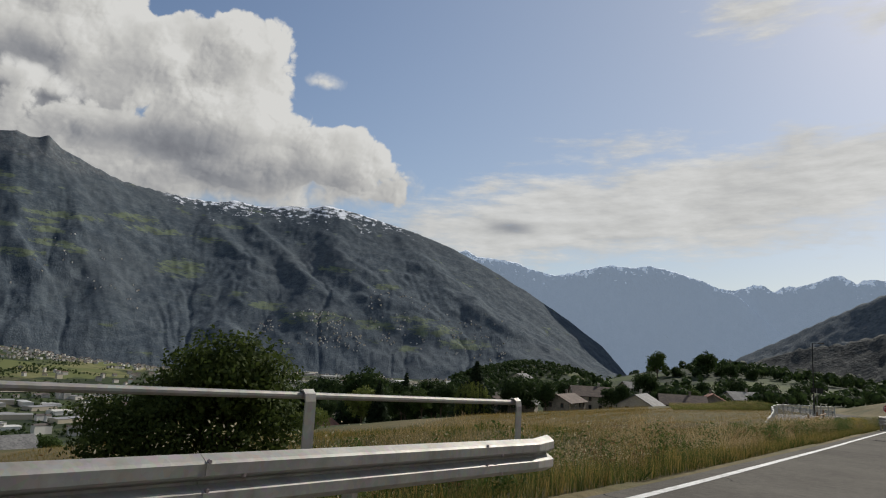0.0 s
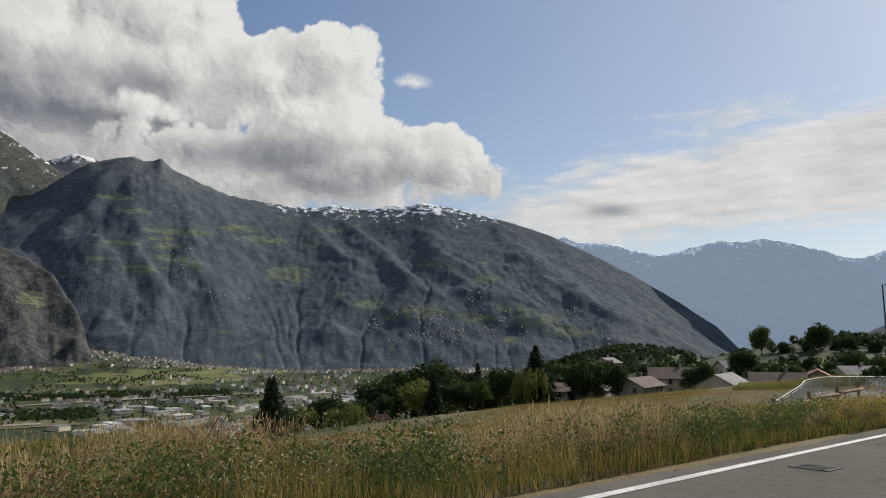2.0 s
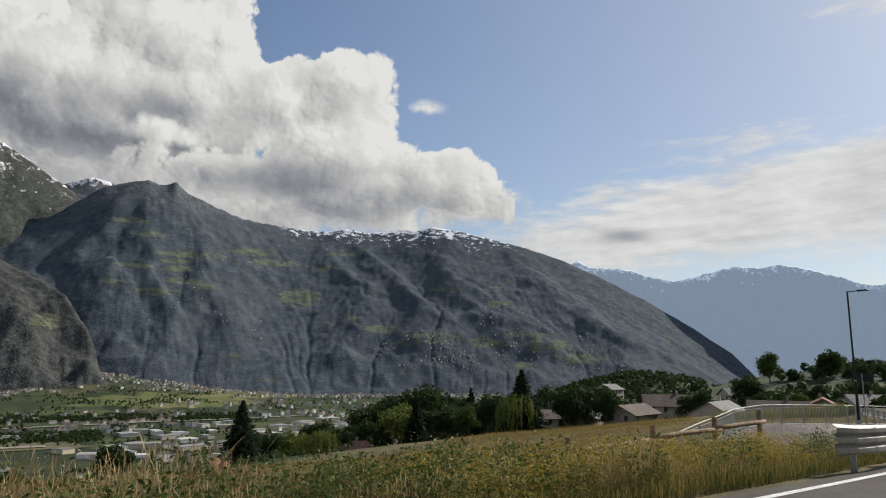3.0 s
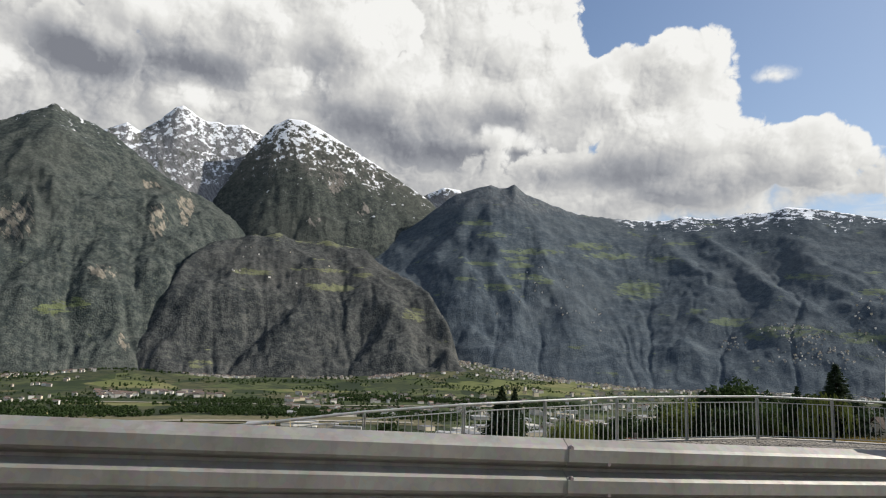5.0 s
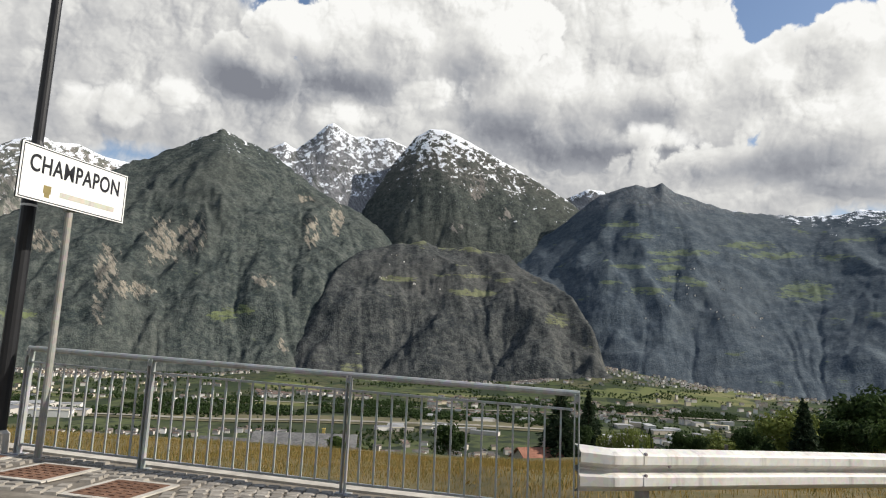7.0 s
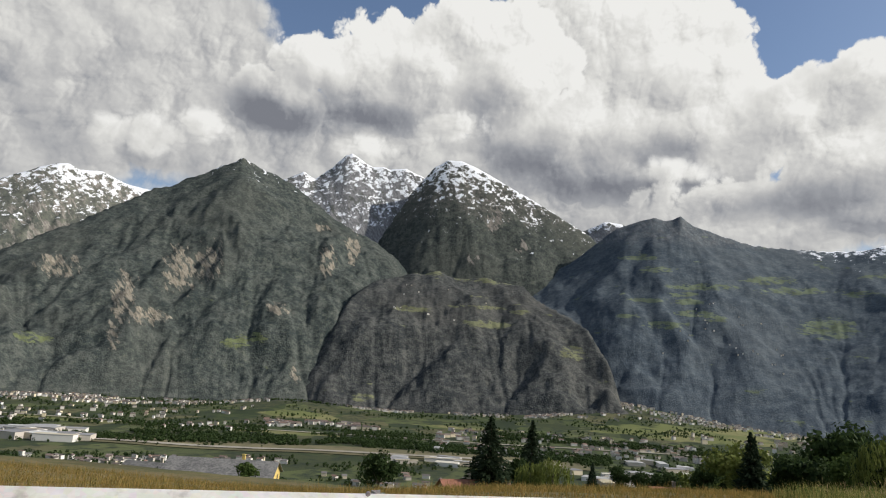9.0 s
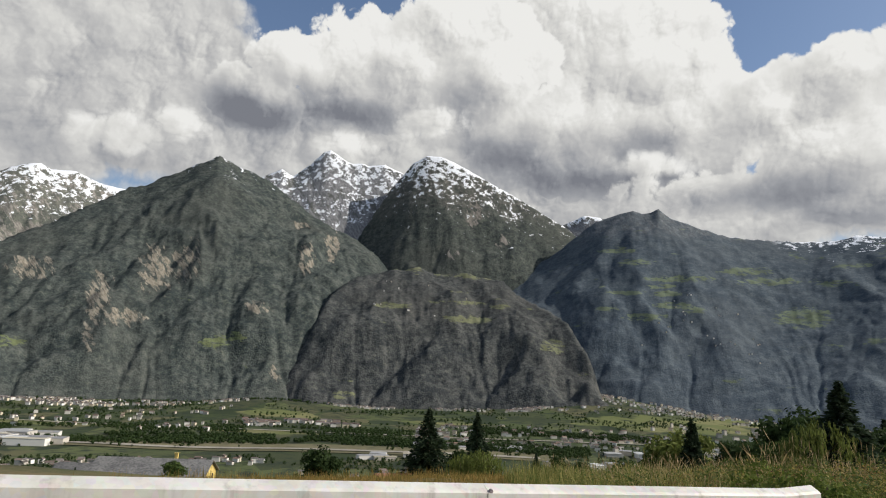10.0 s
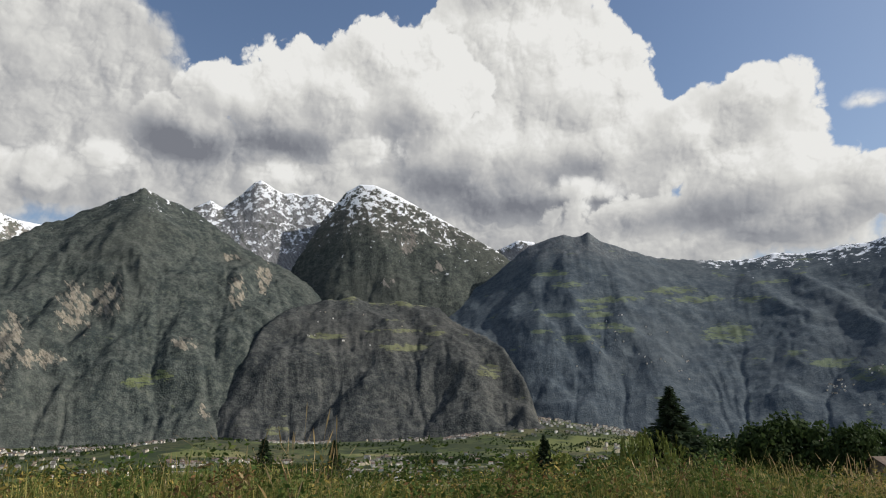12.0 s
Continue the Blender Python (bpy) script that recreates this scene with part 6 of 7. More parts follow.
for m, h0, az, et, eb, dist in ((BROAD[1], 9, -66.9, 1.45, -0.6, 340), (BROAD[2], 7, -71.0, 1.5, -0.2, 352), (BROAD[0], 8, -68.6, 0.7, -0.8, 345), (BROAD[2], 7, -72.8, 1.1, -0.3, 350), (BROAD[0], 8, -72.0, 0.9, -0.4, 360), (BROAD[2], 7, -74.5, 0.9, -0.5, 360)):
    seen_tree(m, h0, E2, az, et - (0.0 if et > 1.3 else 0.5), eb - 0.8, dist, "round tree on the crest beyond the hamlet", "trees on the crest", 0.85)


# ---------------- grass ----------------
def blades(rng, x, y, h, w, lean=0.35, head=0.0):
    """Tapered blades, bent by the wind; with a wider head near the tip where wanted."""
    n = len(x)
    z = terrain_z(x, y) - 0.03
    a = rng.uniform(0, 6.283, n)
    d = np.stack([np.cos(a), np.sin(a), 0 * a], 1)
    l = rng.normal(0, lean, n)[:, None] * h[:, None] * np.stack([np.cos(a + 1.3), np.sin(a + 1.3), 0 * a], 1)
    p = np.stack([x, y, z], 1)
    up = np.stack([0 * h, 0 * h, h], 1)
    mid, tip = p + up * 0.6 + l * 0.35, p + up + l
    W = w[:, None] * d
    if head:
        c, s = p + up * 0.91 + l * 0.86, p + up * 0.82 + l * 0.72
        V = np.stack([p - W * 0.4, p + W * 0.4, s + W * 0.4, c + W * head, tip, c - W * head, s - W * 0.4], 1).reshape(-1, 3)
        i = np.arange(n)[:, None] * 7
        return V, i + np.array([[0, 1, 2, 3, 4, 5, 6]])
    V = np.stack([p - W, p + W, mid + W * 0.7, tip, mid - W * 0.7], 1).reshape(-1, 3)
    F = np.arange(n)[:, None] * 5 + np.array([[0, 1, 2, 3, 4]])
    return V, F


def free_of_road(x, y):
    d = y - edge_y(x)
    ok = d > 0.6
    side = (x > 33) & (x < 79.2) & (y < railing_y(np.clip(x, 36, 78.3)) + 0.5) & (y > np.where(x < 60, 2.3 + 0.03 * (62 - x), -9))
    return ok & ~side


def scatter(rng, n, x0, x1, d0, d1, power=1.0):
    x = rng.uniform(x0, x1, n)
    d = d0 + (d1 - d0) * rng.uniform(0, 1, n) ** power
    y = edge_y(x) + d
    k = free_of_road(x, y)
    return x[k], y[k]


def meadow(label, n, x0, x1, d0, d1, hm, wm, mat, seed, power=1.6, head=0.0, clump=0.0, lean=0.3):
    rng = np.random.default_rng(seed)
    x, y = scatter(rng, n, x0, x1, d0, d1, power)
    if clump:
        keep = fbm(x / 2.2, y / 2.2, 3, seed) > clump
        x, y = x[keep], y[keep]
    far = (y - edge_y(x))
    h = hm * rng.uniform(0.55, 1.25, len(x)) * (0.05 + 1.9 * fbm(x / 1.6, y / 1.6, 4, seed + 1)) * np.where(far < 1.6, 0.5 + 0.3 * far, 1.0)
    w = wm * rng.uniform(0.6, 1.4, len(x)) * (1 + np.clip(far, 0, 25) * 0.06)
    V, F = blades(rng, x, y, h, w, lean, head)
    ob = arrays("grass", V, F, mat)
    return tagged(ob, label, "grass", kind="stuff")


def weeds(label, n, x0, x1, d0, d1, hm, mat, seed, leaves=46, leaf=0.022, gate=0.4, power=1.0, wide=0.42, cat="weeds"):
    """Bushy wild plants: thin stems with many small leaves or flowers round them."""
    rng = np.random.default_rng(seed)
    x, y = scatter(rng, n, x0, x1, d0, d1, power)
    keep = fbm(x / 1.7, y / 1.7, 3, seed) > gate
    x, y = x[keep], y[keep]
    m = len(x)
    h = hm * rng.uniform(0.45, 1.3, m)
    base = np.stack([x, y, terrain_z(x, y)], 1)
    s = rng.uniform(0.12, 1.0, (m, leaves, 1)) ** 0.8
    a = rng.uniform(0, 6.283, (m, leaves, 1))
    r = wide * h[:, None, None] * np.sqrt(rng.uniform(0, 1, (m, leaves, 1))) * (0.35 + 0.9 * s * (1.25 - s))
    c = base[:, None, :] + np.concatenate([np.cos(a) * r, np.sin(a) * r, s * h[:, None, None]], 2)
    t = rng.normal(size=(m, leaves, 3)) * [1, 1, 0.8]
    t /= np.linalg.norm(t, axis=2)[:, :, None]
    b = np.cross(t, rng.normal(size=(m, leaves, 3)))
    b /= np.linalg.norm(b, axis=2)[:, :, None] + 1e-9
    q = leaf * rng.uniform(0.5, 1.5, (m, leaves, 1))
    V = np.stack([c - t * q, c + b * q * 0.45, c + t * q, c - b * q * 0.45], 2).reshape(-1, 3)
    ob = arrays("weeds", V, np.arange(len(V)).reshape(-1, 4), mat)
    return tagged(ob, label, cat, kind="stuff")


meadow("tall dry hay grass along the road", 170000, -8, 62, 0.6, 30, 0.37, 0.0030, M_GRASS, 1, 1.8, lean=0.45)
meadow("green grass blades between the dry stalks", 90000, -8, 62, 0.6, 22, 0.28, 0.0034, M_GRASS_G, 2, 1.7, lean=0.7)
meadow("pale seed heads of dry meadow grass", 120000, 10, 58, 0.9, 20, 0.56, 0.0019, M_SEED, 3, 1.8, head=2.8, clump=0.50, lean=0.35)
meadow("short mown meadow grass below the railing", 90000, 66, 116, 1.2, 55, 0.17, 0.004, M_HAY, 5, 1.3)
meadow("tall green grass on the bank", 170000, 106.5, 150, 0.75, 16, 0.46, 0.0034, M_BANK, 6, 1.5, lean=0.45)
meadow("dry stalks on the bank", 36000, 107.5, 150, 0.9, 16, 0.54, 0.0017, M_SEED, 7, 1.3, head=2.4, clump=0.48, lean=0.5)
meadow("distant hay grass on the slope", 90000, -5, 130, 20, 62, 0.36, 0.0026, M_HAY, 9, 1.0)
weeds("leafy green weeds on the verge", 3200, 4, 58, 0.8, 5, 0.62, M_WEED, 4, 80, 0.024, 0.52)
weeds("brown dead weeds on the verge", 4200, 0, 58, 0.9, 10, 0.52, M_DEAD, 14, 50, 0.016, 0.42)
weeds("small pale flowers above the verge grass", 6500, 2, 58, 0.9, 10, 0.70, M_BLOOM, 24, 22, 0.013, 0.44)
weeds("leafy green weeds on the bank", 3600, 107, 146, 0.9, 8, 0.54, M_WEED, 8, 60, 0.022, 0.40)
weeds("dry brown weeds on the bank", 3400, 107, 146, 0.8, 8, 0.44, M_DEAD, 18, 50, 0.018, 0.38)
weeds("olive weeds with yellow flowers on the bank", 4600, 107, 146, 0.9, 10, 0.50, M_OLIVE, 28, 50, 0.018, 0.40)
weeds("yellow flowering broom beside the fence", 520, 38.5, 47.3, 0.9, 3.4, 0.60, M_YELLOW, 10, 150, 0.017, 0.2, 0.8, 0.5, "broom")
weeds("green shoots of the broom", 400, 37.5, 48.0, 0.8, 2.6, 0.42, M_OLIVE, 11, 90, 0.017, 0.2, 0.8, 0.5, "broom")


# ---------------- shrub at the end of the rail ----------------
def shrub(x, y, h, w, seed, label):
    """Many thin stems from one root with small leaves."""
    rng = np.random.default_rng(seed)
    root = empty("shrub", Matrix.Translation((x, y, float(terrain_z(x, y)))))
    tagged(root, label, "shrub")
    bm = bmesh.new()
    cs, rs = [], []
    for k in range(16):
        a, r = 2.4 * k, w * 0.42 * math.sqrt((k + 0.5) / 16)
        top = h * rng.uniform(0.55, 0.98) * (1 - 0.35 * (r / w) ** 2)
        tip = (math.cos(a) * r, math.sin(a) * r, top)
        rod(bm, (tip[0] * 0.15, tip[1] * 0.15, -0.1), tip, 0.012, 0.004, 5)
        for f in (0.45, 0.7, 0.95):
            cs.append((tip[0] * f, tip[1] * f, tip[2] * f))
            q = rng.uniform(0.11, 0.19) * w
            rs.append((q, q, q * 1.15))
    part("stems", bm, M_BARK, root)
    V, F = leaf_cloud(rng, cs, rs, 6500, 0.020)
    arrays("foliage", V, F, M_SHRUB, root)


M_SHRUB = leaf_material("shrub_leaves", (0.040, 0.070, 0.012), (0.155, 0.185, 0.042))
shrub(107.5, 17.95, 0.78, 1.0, 3, "leafy green shrub behind the end of the guard rail")
shrub(108.4, 18.6, 0.55, 0.9, 5, "low green shrub in the bank's tall grass")


# ---------------- houses near the road ----------------
M_PLASTER = speckled("plaster", (0.36, 0.32, 0.26), (0.50, 0.45, 0.37), 3, 0.4, 0.9, 0.2, 20, 0.01, per_object=0.12)
M_PLASTER_Y = speckled("ochre_plaster", (0.55, 0.40, 0.12), (0.66, 0.50, 0.18), 3, 0.4, 0.9, 0.2, 20, 0.01)
M_STONE_WALL = speckled("rubble_wall", (0.16, 0.14, 0.115), (0.32, 0.28, 0.23), 3.5, 0.6, 0.95, 0.6, 6, 0.05, per_object=0.15)
M_SLATE = speckled("slate_roof", (0.085, 0.083, 0.083), (0.20, 0.195, 0.185), 2.2, 0.5, 0.8, 0.7, 3, 0.06, per_object=0.12)
M_TILE = speckled("brown_tile_roof", (0.075, 0.055, 0.045), (0.15, 0.11, 0.085), 2.2, 0.5, 0.85, 0.6, 4, 0.05, per_object=0.15)
M_RED = speckled("red_tile_roof", (0.20, 0.085, 0.055), (0.32, 0.15, 0.10), 2.2, 0.5, 0.85, 0.6, 4, 0.05)
M_SHUTTER = paint("brown_shutter", (0.10, 0.055, 0.03), 0.6, 0.2)
M_GLASS = material("window_glass", 0.08, 0.0, 0.6)[0]
M_GLASS.node_tree.nodes["Principled BSDF"].inputs["Base Color"].default_value = (0.03, 0.035, 0.04, 1)


def house(x, y, yaw, length, width, eaves, rise, wall_mat, roof_mat, label, z=None, floors=2, chim=True):
    """A gabled house: walls, two roof slabs with an overhang, windows with frames and panes, a chimney."""
    zz = (float(terrain_z(x, y)) if z is None else z)
    root = empty("house", Matrix.Translation((x, y, zz)) @ Matrix.Rotation(radians(yaw), 4, "Z"))
    tagged(root, label, "house", "houses of the hamlet")
    L, Wd = length / 2, width / 2
    bm = bmesh.new()
    v = [bm.verts.new(p) for p in ((-L, -Wd, -3), (L, -Wd, -3), (L, Wd, -3), (-L, Wd, -3), (-L, -Wd, eaves), (L, -Wd, eaves), (L, Wd, eaves), (-L, Wd, eaves), (-L, 0, eaves + rise - 0.1), (L, 0, eaves + rise - 0.1))]
    for f in ((0, 1, 5, 4), (2, 3, 7, 6), (1, 2, 6, 9, 5), (3, 0, 4, 8, 7), (4, 5, 9, 8), (6, 7, 8, 9)):
        bm.faces.new([v[i] for i in f])
    part("wall", bm, wall_mat, root)
    ov = 0.7
    for s in (-1, 1):
        bm = bmesh.new()
        a, b = Vector((0, 0, eaves + rise)), Vector((0, s * (Wd + ov), eaves - rise * ov / Wd))
        d = b - a
        n = Vector((0, -d.z * s, abs(d.y))).normalized() * 0.16
        q = [(-L - 0.6, *a.yz), (L + 0.6, *a.yz), (L + 0.6, *b.yz), (-L - 0.6, *b.yz)]
        lo = [bm.verts.new(p) for p in q]
        hi = [bm.verts.new(Vector(p) + n) for p in q]
        bm.faces.new(lo)
        bm.faces.new(list(reversed(hi)))
        for i in range(4):
            bm.faces.new((lo[i], hi[i], hi[(i + 1) % 4], lo[(i + 1) % 4]))
        bmesh.ops.recalc_face_normals(bm, faces=bm.faces)
        roof = part("roof", bm, roof_mat, root)
    if chim:
        bm = bmesh.new()
        box(bm, (0.6, 0.6, 1.5), Matrix.Translation((L * 0.35, 0.5, eaves + rise + 0.35)), 0.03)
        box(bm, (0.78, 0.78, 0.12), Matrix.Translation((L * 0.35, 0.5, eaves + rise + 1.12)), 0.02)
        part("chimney", bm, wall_mat, root)

    def window(m):
        bm = bmesh.new()
        box(bm, (0.95, 0.06, 1.3), m, 0.01)
        win = part("window", bm, M_SHUTTER, root)
        for sx in (-0.21, 0.21):
            bm = bmesh.new()
            box(bm, (0.36, 0.03, 1.12), m @ Matrix.Translation((sx, -0.03, 0)))
            part("pane", bm, M_GLASS, win)

    for fl in range(floors):
        h = eaves - 1.0 - fl * 2.5
        for k in range(max(2, int(length / 3))):
            px = -L + (k + 0.5) * length / max(2, int(length / 3))
            window(Matrix.Translation((px, -Wd - 0.01, h)))
        for k in range(2):
            window(Matrix.Translation((-L - 0.01, -Wd * 0.45 + k * Wd * 0.9, h)) @ Matrix.Rotation(radians(-90), 4, "Z"))
            window(Matrix.Translation((L + 0.01, -Wd * 0.45 + k * Wd * 0.9, h)) @ Matrix.Rotation(radians(90), 4, "Z"))
    return root


def seen_house(az, el_ridge, dist, yaw, length, width, eaves, rise, wm, rm, label, x0=28.25, y0=-6.5, z0=0.13, **kw):
    """A house whose ridge shows at that height when looked at from the road."""
    x, y = by_sight(x0, y0, az, dist)
    z = z0 + math.tan(radians(el_ridge)) * dist - eaves - rise
    return house(x, y, yaw, length, width, eaves, rise, wm, rm, label, z=z, **kw)


seen_house(-63.7, -2.35, 166, 12, 15, 9, 5.0, 2.6, M_PLASTER, M_SLATE, "large plastered house under a pale slate roof")
seen_house(-60.0, -1.95, 200, -50, 13, 9.5, 6.0, 2.6, M_PLASTER, M_TILE, "white gabled house with a brown roof")
seen_house(-57.3, -2.75, 185, 8, 14, 8, 4.0, 2.0, M_STONE_WALL, M_TILE, "low stone house with a brown roof")
seen_house(-53.6, -3.05, 190, 25, 11, 8, 4.5, 2.2, M_STONE_WALL, M_SLATE, "stone house with a weathered slate roof")
seen_house(-51.2, -3.3, 210, -20, 10, 7, 4.5, 2.0, M_PLASTER, M_TILE, "small plastered house among trees")
seen_house(-64.8, -1.35, 290, -35, 12, 9, 5.5, 2.4, M_PLASTER, M_SLATE, "house with a pale roof on the slope")
seen_house(-67.6, -2.2, 182, -65, 12, 9, 5.0, 2.4, M_STONE_WALL, M_TILE, "stone house with a brown gable roof")
seen_house(-70.4, -1.9, 205, 20, 13, 9, 5.0, 2.4, M_STONE_WALL, M_RED, "stone house with a reddish roof")
seen_house(-73.0, -1.6, 230, -40, 11, 8, 5.0, 2.3, M_PLASTER, M_SLATE, "plastered house with a slate roof")
seen_house(-76.0, -1.4, 250, 15, 12, 8, 5.0, 2.3, M_STONE_WALL, M_TILE, "stone house near the bend")
seen_house(-55.2, -1.2, 330, 10, 12, 9, 5.5, 2.2, M_PLASTER, M_SLATE, "house on the far side of the hamlet")
house(98, 140, 20, 8, 6.5, 3.5, 1.9, M_PLASTER, M_RED, "small house with a red tiled roof among trees", z=-25.2)
seen_house(17.2, -6.85, 150, 4, 21, 10, 5.2, 2.3, M_PLASTER_Y, M_SLATE, "wide ochre house with a grey slab roof", x0=93.9, y0=7.2, z0=-2.26)
seen_house(22.5, -7.2, 175, -8, 12, 9, 5, 2.2, M_PLASTER, M_SLATE, "grey-roofed house below the meadow", x0=93.9, y0=7.2, z0=-2.26)
seen_house(-17.6, -6.75, 150, 6, 7, 6, 3.2, 1.5, M_STONE_WALL, M_RED, "low shed with a red roof below the meadow", x0=93.9, y0=7.2, z0=-2.26)


# ---------------- valley floor: town, sheds, airfield, woods ----------------
def island_material(name, stops, rough=0.85):
    mat, g, b = material(name, rough, spec=0.2)
    r = g.node("ShaderNodeNewGeometry").outputs["Random Per Island"]
    g.put(b.inputs["Base Color"], g.ramp(r, stops))
    return mat


M_TOWN_WALL = island_material("town_walls", [(0.0, (0.74, 0.72, 0.68)), (0.3, (0.46, 0.42, 0.37)), (0.6, (0.80, 0.78, 0.74)), (0.8, (0.44, 0.39, 0.32)), (1.0, (0.66, 0.58, 0.42))])
M_TOWN_ROOF = island_material("town_roofs", [(0.0, (0.15, 0.105, 0.085)), (0.35, (0.11, 0.095, 0.085)), (0.6, (0.17, 0.165, 0.16)), (0.8, (0.20, 0.135, 0.105)), (1.0, (0.10, 0.098, 0.10))])
M_SHED_ROOF = island_material("shed_roofs", [(0.0, (0.36, 0.36, 0.35)), (0.3, (0.20, 0.20, 0.21)), (0.6, (0.34, 0.34, 0.34)), (0.8, (0.62, 0.62, 0.60)), (0.9, (0.44, 0.38, 0.25)), (1.0, (0.22, 0.22, 0.23))])


def valley_xy(az, d):
    a = np.radians(az)
    return 60 - np.sin(a) * d, np.cos(a) * d


def town(label, specs, roof_mat, seed, flat=False, zf=None, crowd=1.3):
    """Many small buildings. specs: count, azimuths, distances, sizes, heights."""
    rng = np.random.default_rng(seed)
    VV, FF, S = [], [], []
    base = 0
    for n, a0, a1, d0, d1, s0, s1, h0, h1 in specs:
        n = int(n * crowd)
        az, d = rng.uniform(a0, a1, n), rng.uniform(d0, d1, n)
        x, y = valley_xy(az, d)
        keep = fbm(x / 110, y / 110, 3, seed) > 0.44
        for px, py in zip(x[keep], y[keep]):
            L, Wd = rng.uniform(s0, s1) * (0.44 if flat else 0.33), rng.uniform(s0, s1) * (0.27 if flat else 0.22)
            h = rng.uniform(h0, h1) * 0.85
            yaw = rng.choice([0.1, 1.65, 0.35, -0.25]) + rng.normal(0, 0.1)
            c, s = math.cos(yaw), math.sin(yaw)
            z = float(terrain_z(px, py) if zf is None else zf(np.array([px]), np.array([py]))[0])
            r = 0.6 if flat else Wd * 0.55
            loc = [(-L, -Wd, -3), (L, -Wd, -3), (L, Wd, -3), (-L, Wd, -3), (-L, -Wd, h), (L, -Wd, h), (L, Wd, h), (-L, Wd, h)]
            e = 0.5
            rf = [(-L - e, -Wd - e, h), (L + e, -Wd - e, h), (L + e, 0, h + r), (-L - e, 0, h + r), (-L - e, Wd + e, h), (L + e, Wd + e, h)]
            for p in loc + rf:
                VV.append((px + p[0] * c - p[1] * s, py + p[0] * s + p[1] * c, z + p[2]))
            for q in ((0, 1, 5, 4), (1, 2, 6, 5), (2, 3, 7, 6), (3, 0, 4, 7)):
                FF.append([base + i for i in q])
                S.append(0)
            for q in ((8, 9, 10, 11), (11, 10, 13, 12), (8, 11, 12, 8)):
                if len(set(q)) == 4:
                    FF.append([base + i for i in q])
                    S.append(1)
            base += 14
    ob = arrays("valley_town", VV, FF, [M_TOWN_WALL, roof_mat], slots=S)
    return tagged(ob, label, "buildings", kind="stuff")


town("villages of pale houses at the foot of the mountains",
     [(300, -14, -2, 2380, 2650, 8, 15, 5, 8), (220, -15, -11, 2600, 2950, 8, 14, 5, 8), (200, -2, 8, 2380, 2560, 8, 14, 5, 8), (260, 24, 36, 2200, 2500, 9, 18, 5, 10),
      (120, 14, 24, 2250, 2500, 9, 16, 5, 9), (420, -34, -15, 2450, 2900, 9, 17, 5, 10), (500, -55, -34, 2500, 3300, 10, 20, 5, 11), (340, -13.5, -8, 2400, 2640, 9, 16, 6, 9)], M_TOWN_ROOF, 5, crowd=1.7)
town("houses and blocks of flats on the valley floor",
     [(200, -14, 30, 820, 1040, 9, 16, 4, 8), (90, 5, 14, 1650, 1800, 14, 30, 6, 10), (160, -20, 0, 1350, 1900, 9, 22, 5, 9), (420, -50, -18, 900, 2300, 10, 24, 5, 14), (120, 15, 36, 1500, 2100, 9, 20, 5, 9)], M_TOWN_ROOF, 6)
town("long pale sheds and factory halls in the valley",
     [(70, 20, 36, 1250, 1400, 30, 80, 8, 14), (45, -16, 4, 1050, 1350, 20, 55, 5, 9), (80, -40, -14, 1000, 1650, 20, 60, 5, 10), (60, -60, -38, 1800, 3000, 30, 100, 6, 12)], M_SHED_ROOF, 7, flat=True)

M_RUNWAY = speckled("runway", (0.26, 0.235, 0.19), (0.36, 0.33, 0.27), 0.05, 0.01, 0.9, 0)
M_APRON = speckled("dry_turf", (0.10, 0.095, 0.05), (0.165, 0.145, 0.078), 0.05, 0.01, 0.95, 0)


def flat_strip(name, x0, x1, y0, y1, tilt, mat, lift, label, cat):
    xs = np.linspace(x0, x1, 40)
    V, F = [], []
    for x in xs:
        for y in (y0, (y0 + y1) / 2, y1):
            yy = y + tilt * (x - x0)
            V.append((x, yy, float(terrain_z(x, yy)) + lift))
    for i in range(39):
        for k in (0, 1):
            a = 3 * i + k
            F.append((a, a + 3, a + 4, a + 1))
    return tagged(arrays(name, V, F, mat, smooth=True), label, cat, kind="structure")


flat_strip("airfield", -1000, 330, 1085, 1215, 0.06, M_APRON, 1.2, "dry turf of an airfield on the valley floor", "airfield")
flat_strip("runway", -560, 280, 1136, 1158, 0.06, M_RUNWAY, 2.4, "pale straight runway on the valley floor", "runway")
flat_strip("road", -1000, 900, 1480, 1494, 0.02, M_RUNWAY, 2.0, "motorway crossing the valley floor", "road")


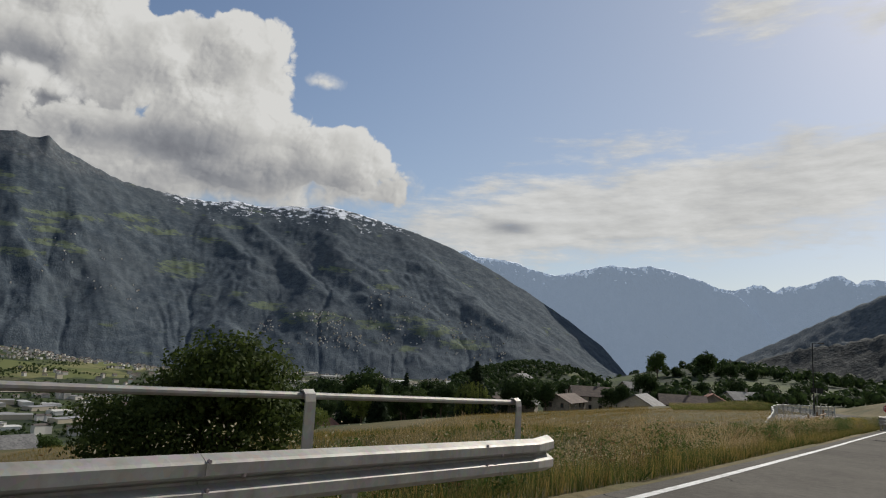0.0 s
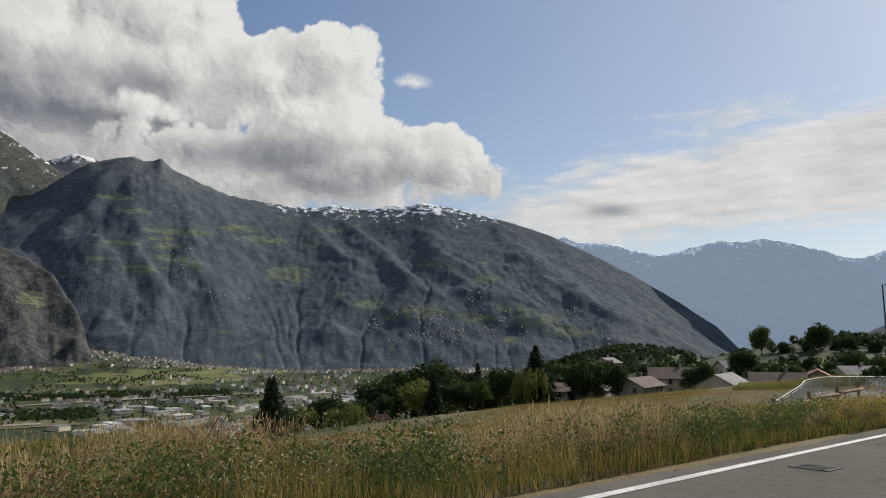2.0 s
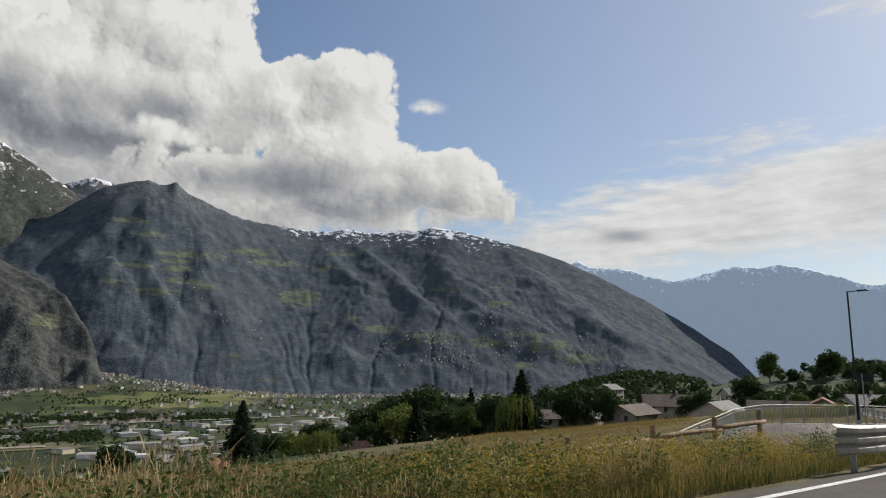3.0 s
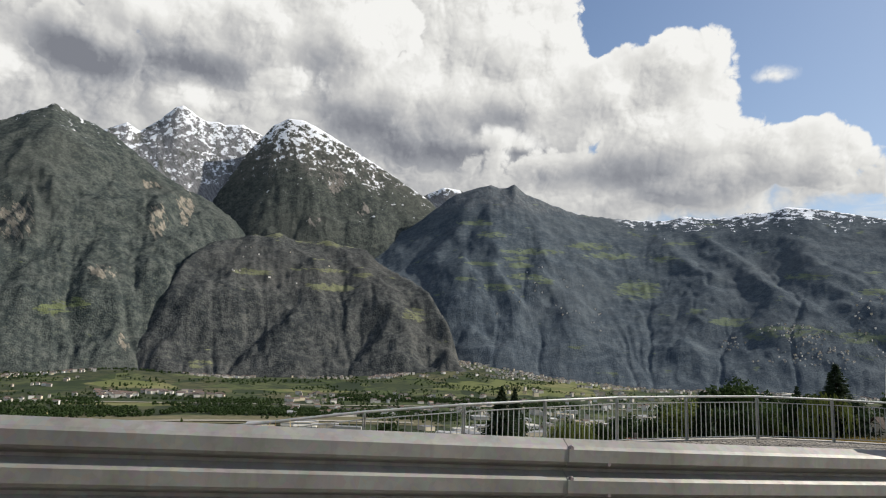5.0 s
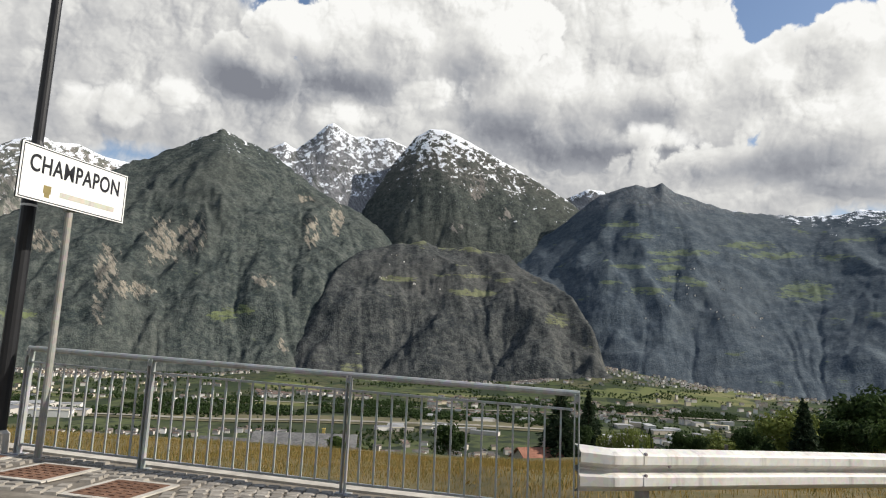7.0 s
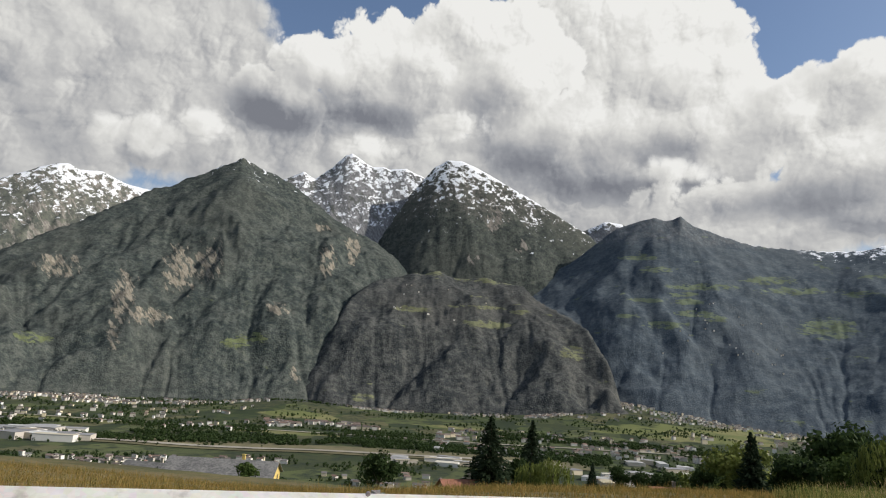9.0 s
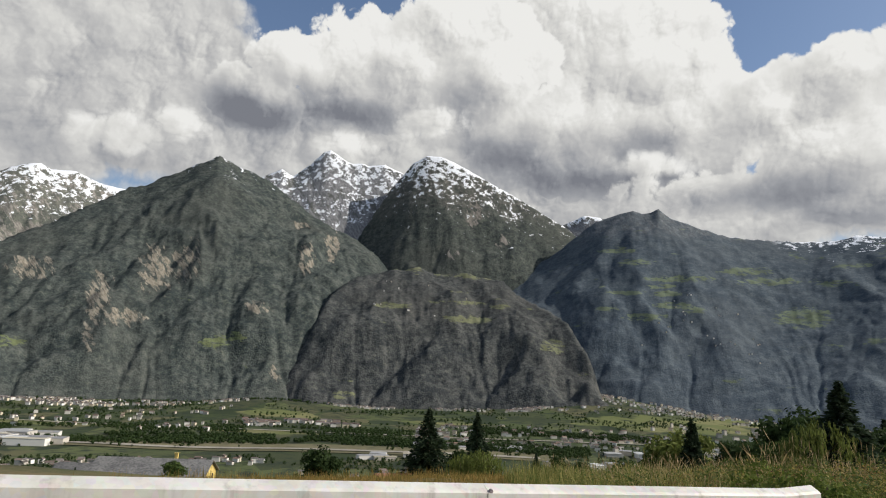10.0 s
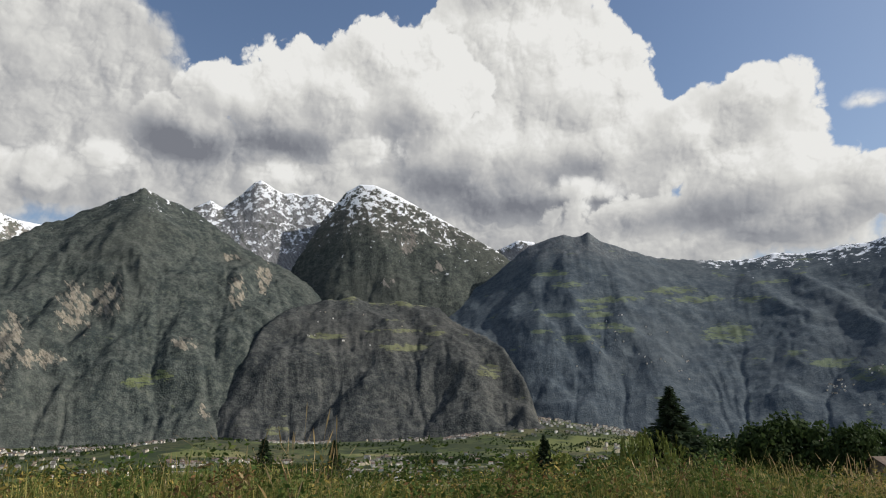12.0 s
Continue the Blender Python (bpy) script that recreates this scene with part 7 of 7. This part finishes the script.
def far_trees(label, specs, seed, mat, quads=26, size=1.5, shrink=0.65):
    """Far trees and hedges as small clumps of leaf faces."""
    rng = np.random.default_rng(seed)
    VS = []
    for n, a0, a1, d0, d1, h0, h1, gate in specs:
        az, d = rng.uniform(a0, a1, n), d0 + (d1 - d0) * rng.uniform(0, 1, n)
        x, y = valley_xy(az, d)
        keep = fbm(x / 90, y / 90, 3, seed + 1) > gate
        x, y = x[keep], y[keep]
        m = len(x)
        h = rng.uniform(h0, h1, m) * shrink
        z = terrain_z(x, y)
        u = rng.normal(size=(m, quads, 3))
        u /= np.linalg.norm(u, axis=2)[:, :, None]
        c = np.stack([x, y, z + h * 0.55], 1)[:, None, :] + u * (h[:, None, None] * np.array([0.42, 0.42, 0.48])) * rng.uniform(0.6, 1.05, (m, quads, 1))
        t = np.cross(u, rng.normal(size=u.shape))
        t /= np.linalg.norm(t, axis=2)[:, :, None] + 1e-9
        b = np.cross(u, t)
        s = (h[:, None, None] / 8) * size * rng.uniform(0.7, 1.3, (m, quads, 1))
        VS.append(np.stack([c - t * s, c + b * s * 0.7, c + t * s, c - b * s * 0.7], 2).reshape(-1, 3))
    V = np.concatenate(VS)
    ob = arrays("far_trees", V, np.arange(len(V)).reshape(-1, 4), mat)
    return tagged(ob, label, "trees", kind="stuff")


far_trees("hedges, orchards and riverside trees on the valley floor",
          [(2200, -18, 36, 820, 1080, 5, 10, 0.49), (2600, -20, 36, 1220, 2000, 6, 13, 0.51), (2600, -14, 30, 1270, 1420, 8, 15, 0.40), (1400, -24, -4, 1640, 1790, 7, 14, 0.42), (1500, -2, 36, 1480, 1620, 7, 13, 0.47), (4200, -22, 36, 2000, 2650, 6, 14, 0.51), (2600, -62, -18, 700, 2600, 6, 13, 0.47), (700, -62, -20, 260, 700, 5, 11, 0.5)], 15, M_LEAF_DARK)
far_trees("dark wood on the ridge beyond the hamlet",
          [(1500, -66, -49, 560, 840, 4, 7, 0.38), (700, -86, -62, 340, 640, 4, 8, 0.49), (380, -84, -56, 180, 330, 3, 6, 0.51)], 16, M_LEAF_DARK, quads=34, shrink=1.0)

town("hamlets of pale houses scattered on the wooded ridge",
     [(170, -44, -35, 2950, 3200, 6, 11, 4, 6), (34, -26, -17, 3150, 3500, 6, 10, 4, 6), (120, -56, -44, 3000, 3500, 7, 12, 4, 7)], M_TOWN_ROOF, 8, zf=RIDGE_Z)
town("farmhouses on the terraces of the foothill", [(24, -8, 6, 2950, 3200, 6, 10, 4, 6)], M_TOWN_ROOF, 9, zf=HILL_Z)


# ---------------- stone setts of the pavement ----------------
def sett_mesh(k):
    rng = random.Random(k)
    bm = bmesh.new()
    box(bm, (0.094, 0.094, 0.03), Matrix.Translation((0, 0, 0.0)), 0.010)
    for v in bm.verts:
        v.co += Vector((rng.uniform(-0.006, 0.006), rng.uniform(-0.006, 0.006), rng.uniform(-0.002, 0.002)))
    me = bpy.data.meshes.new("sett")
    bm.to_mesh(me)
    bm.free()
    me.materials.append(M_SETT)
    return me


SETTS = [sett_mesh(k) for k in range(5)]
srng = random.Random(77)
VV, FF = [], []
cube = np.array([(-1, -1, -1), (1, -1, -1), (1, 1, -1), (-1, 1, -1), (-0.82, -0.82, 1), (0.82, -0.82, 1), (0.82, 0.82, 1), (-0.82, 0.82, 1)], float) * (0.048, 0.048, 0.015)
made = 0
COVERS = ((73.50, 6.14), (74.32, 5.88), (75.10, 5.50))
for i in range(int((78.3 - 56) / 0.108)):
    x = 56 + i * 0.108
    y0, y1 = float(kerb_y(x)) + 0.17, float(railing_y(x)) + 0.08
    for j in range(int((y1 - y0) / 0.108)):
        # rows bow like small fans
        xx = x + 0.05 * math.sin((y0 + j * 0.108) * 5.2) + srng.uniform(-0.008, 0.008)
        yy = y0 + 0.05 + j * 0.108 + srng.uniform(-0.008, 0.008)
        if any(abs(xx - cx) < 0.33 and abs(yy - cy) < 0.37 for cx, cy in COVERS):
            continue
        z = pave_z(xx) + 0.004 + srng.uniform(-0.004, 0.004)
        m = Matrix.Translation((xx, yy, z)) @ Matrix.Rotation(srng.uniform(-0.18, 0.18), 4, "Z") @ Matrix.Diagonal((srng.uniform(0.9, 1.06), srng.uniform(0.9, 1.06), 1, 1))
        if 75.6 < xx < 78.3 and made < 300:
            ob = new("sett", SETTS[srng.randrange(5)])
            ob.parent = pavement
            ob.matrix_basis = m
            made += 1
        else:
            n = len(VV)
            VV += [tuple(m @ Vector(c)) for c in cube]
            FF += [[n + a for a in q] for q in ((4, 5, 6, 7), (0, 1, 5, 4), (1, 2, 6, 5), (2, 3, 7, 6), (3, 0, 4, 7))]


def sett_island():
    mat, g, b = material("joined_setts", 0.9, spec=0.2)
    p = obj_coord(g)
    r = g.node("ShaderNodeNewGeometry").outputs["Random Per Island"]
    col = g.mix(g.m("ADD", g.m("MULTIPLY", r, 0.6), g.m("MULTIPLY", g.noise(p, 9, 5), 0.4)), (0.19, 0.17, 0.145), (0.35, 0.32, 0.275))
    g.put(b.inputs["Base Color"], col)
    bump(g, b, g.noise(p, 45, 4), 0.4, 0.01)
    return mat


tagged(arrays("setts", VV, FF, sett_island(), pavement), kind="stuff")
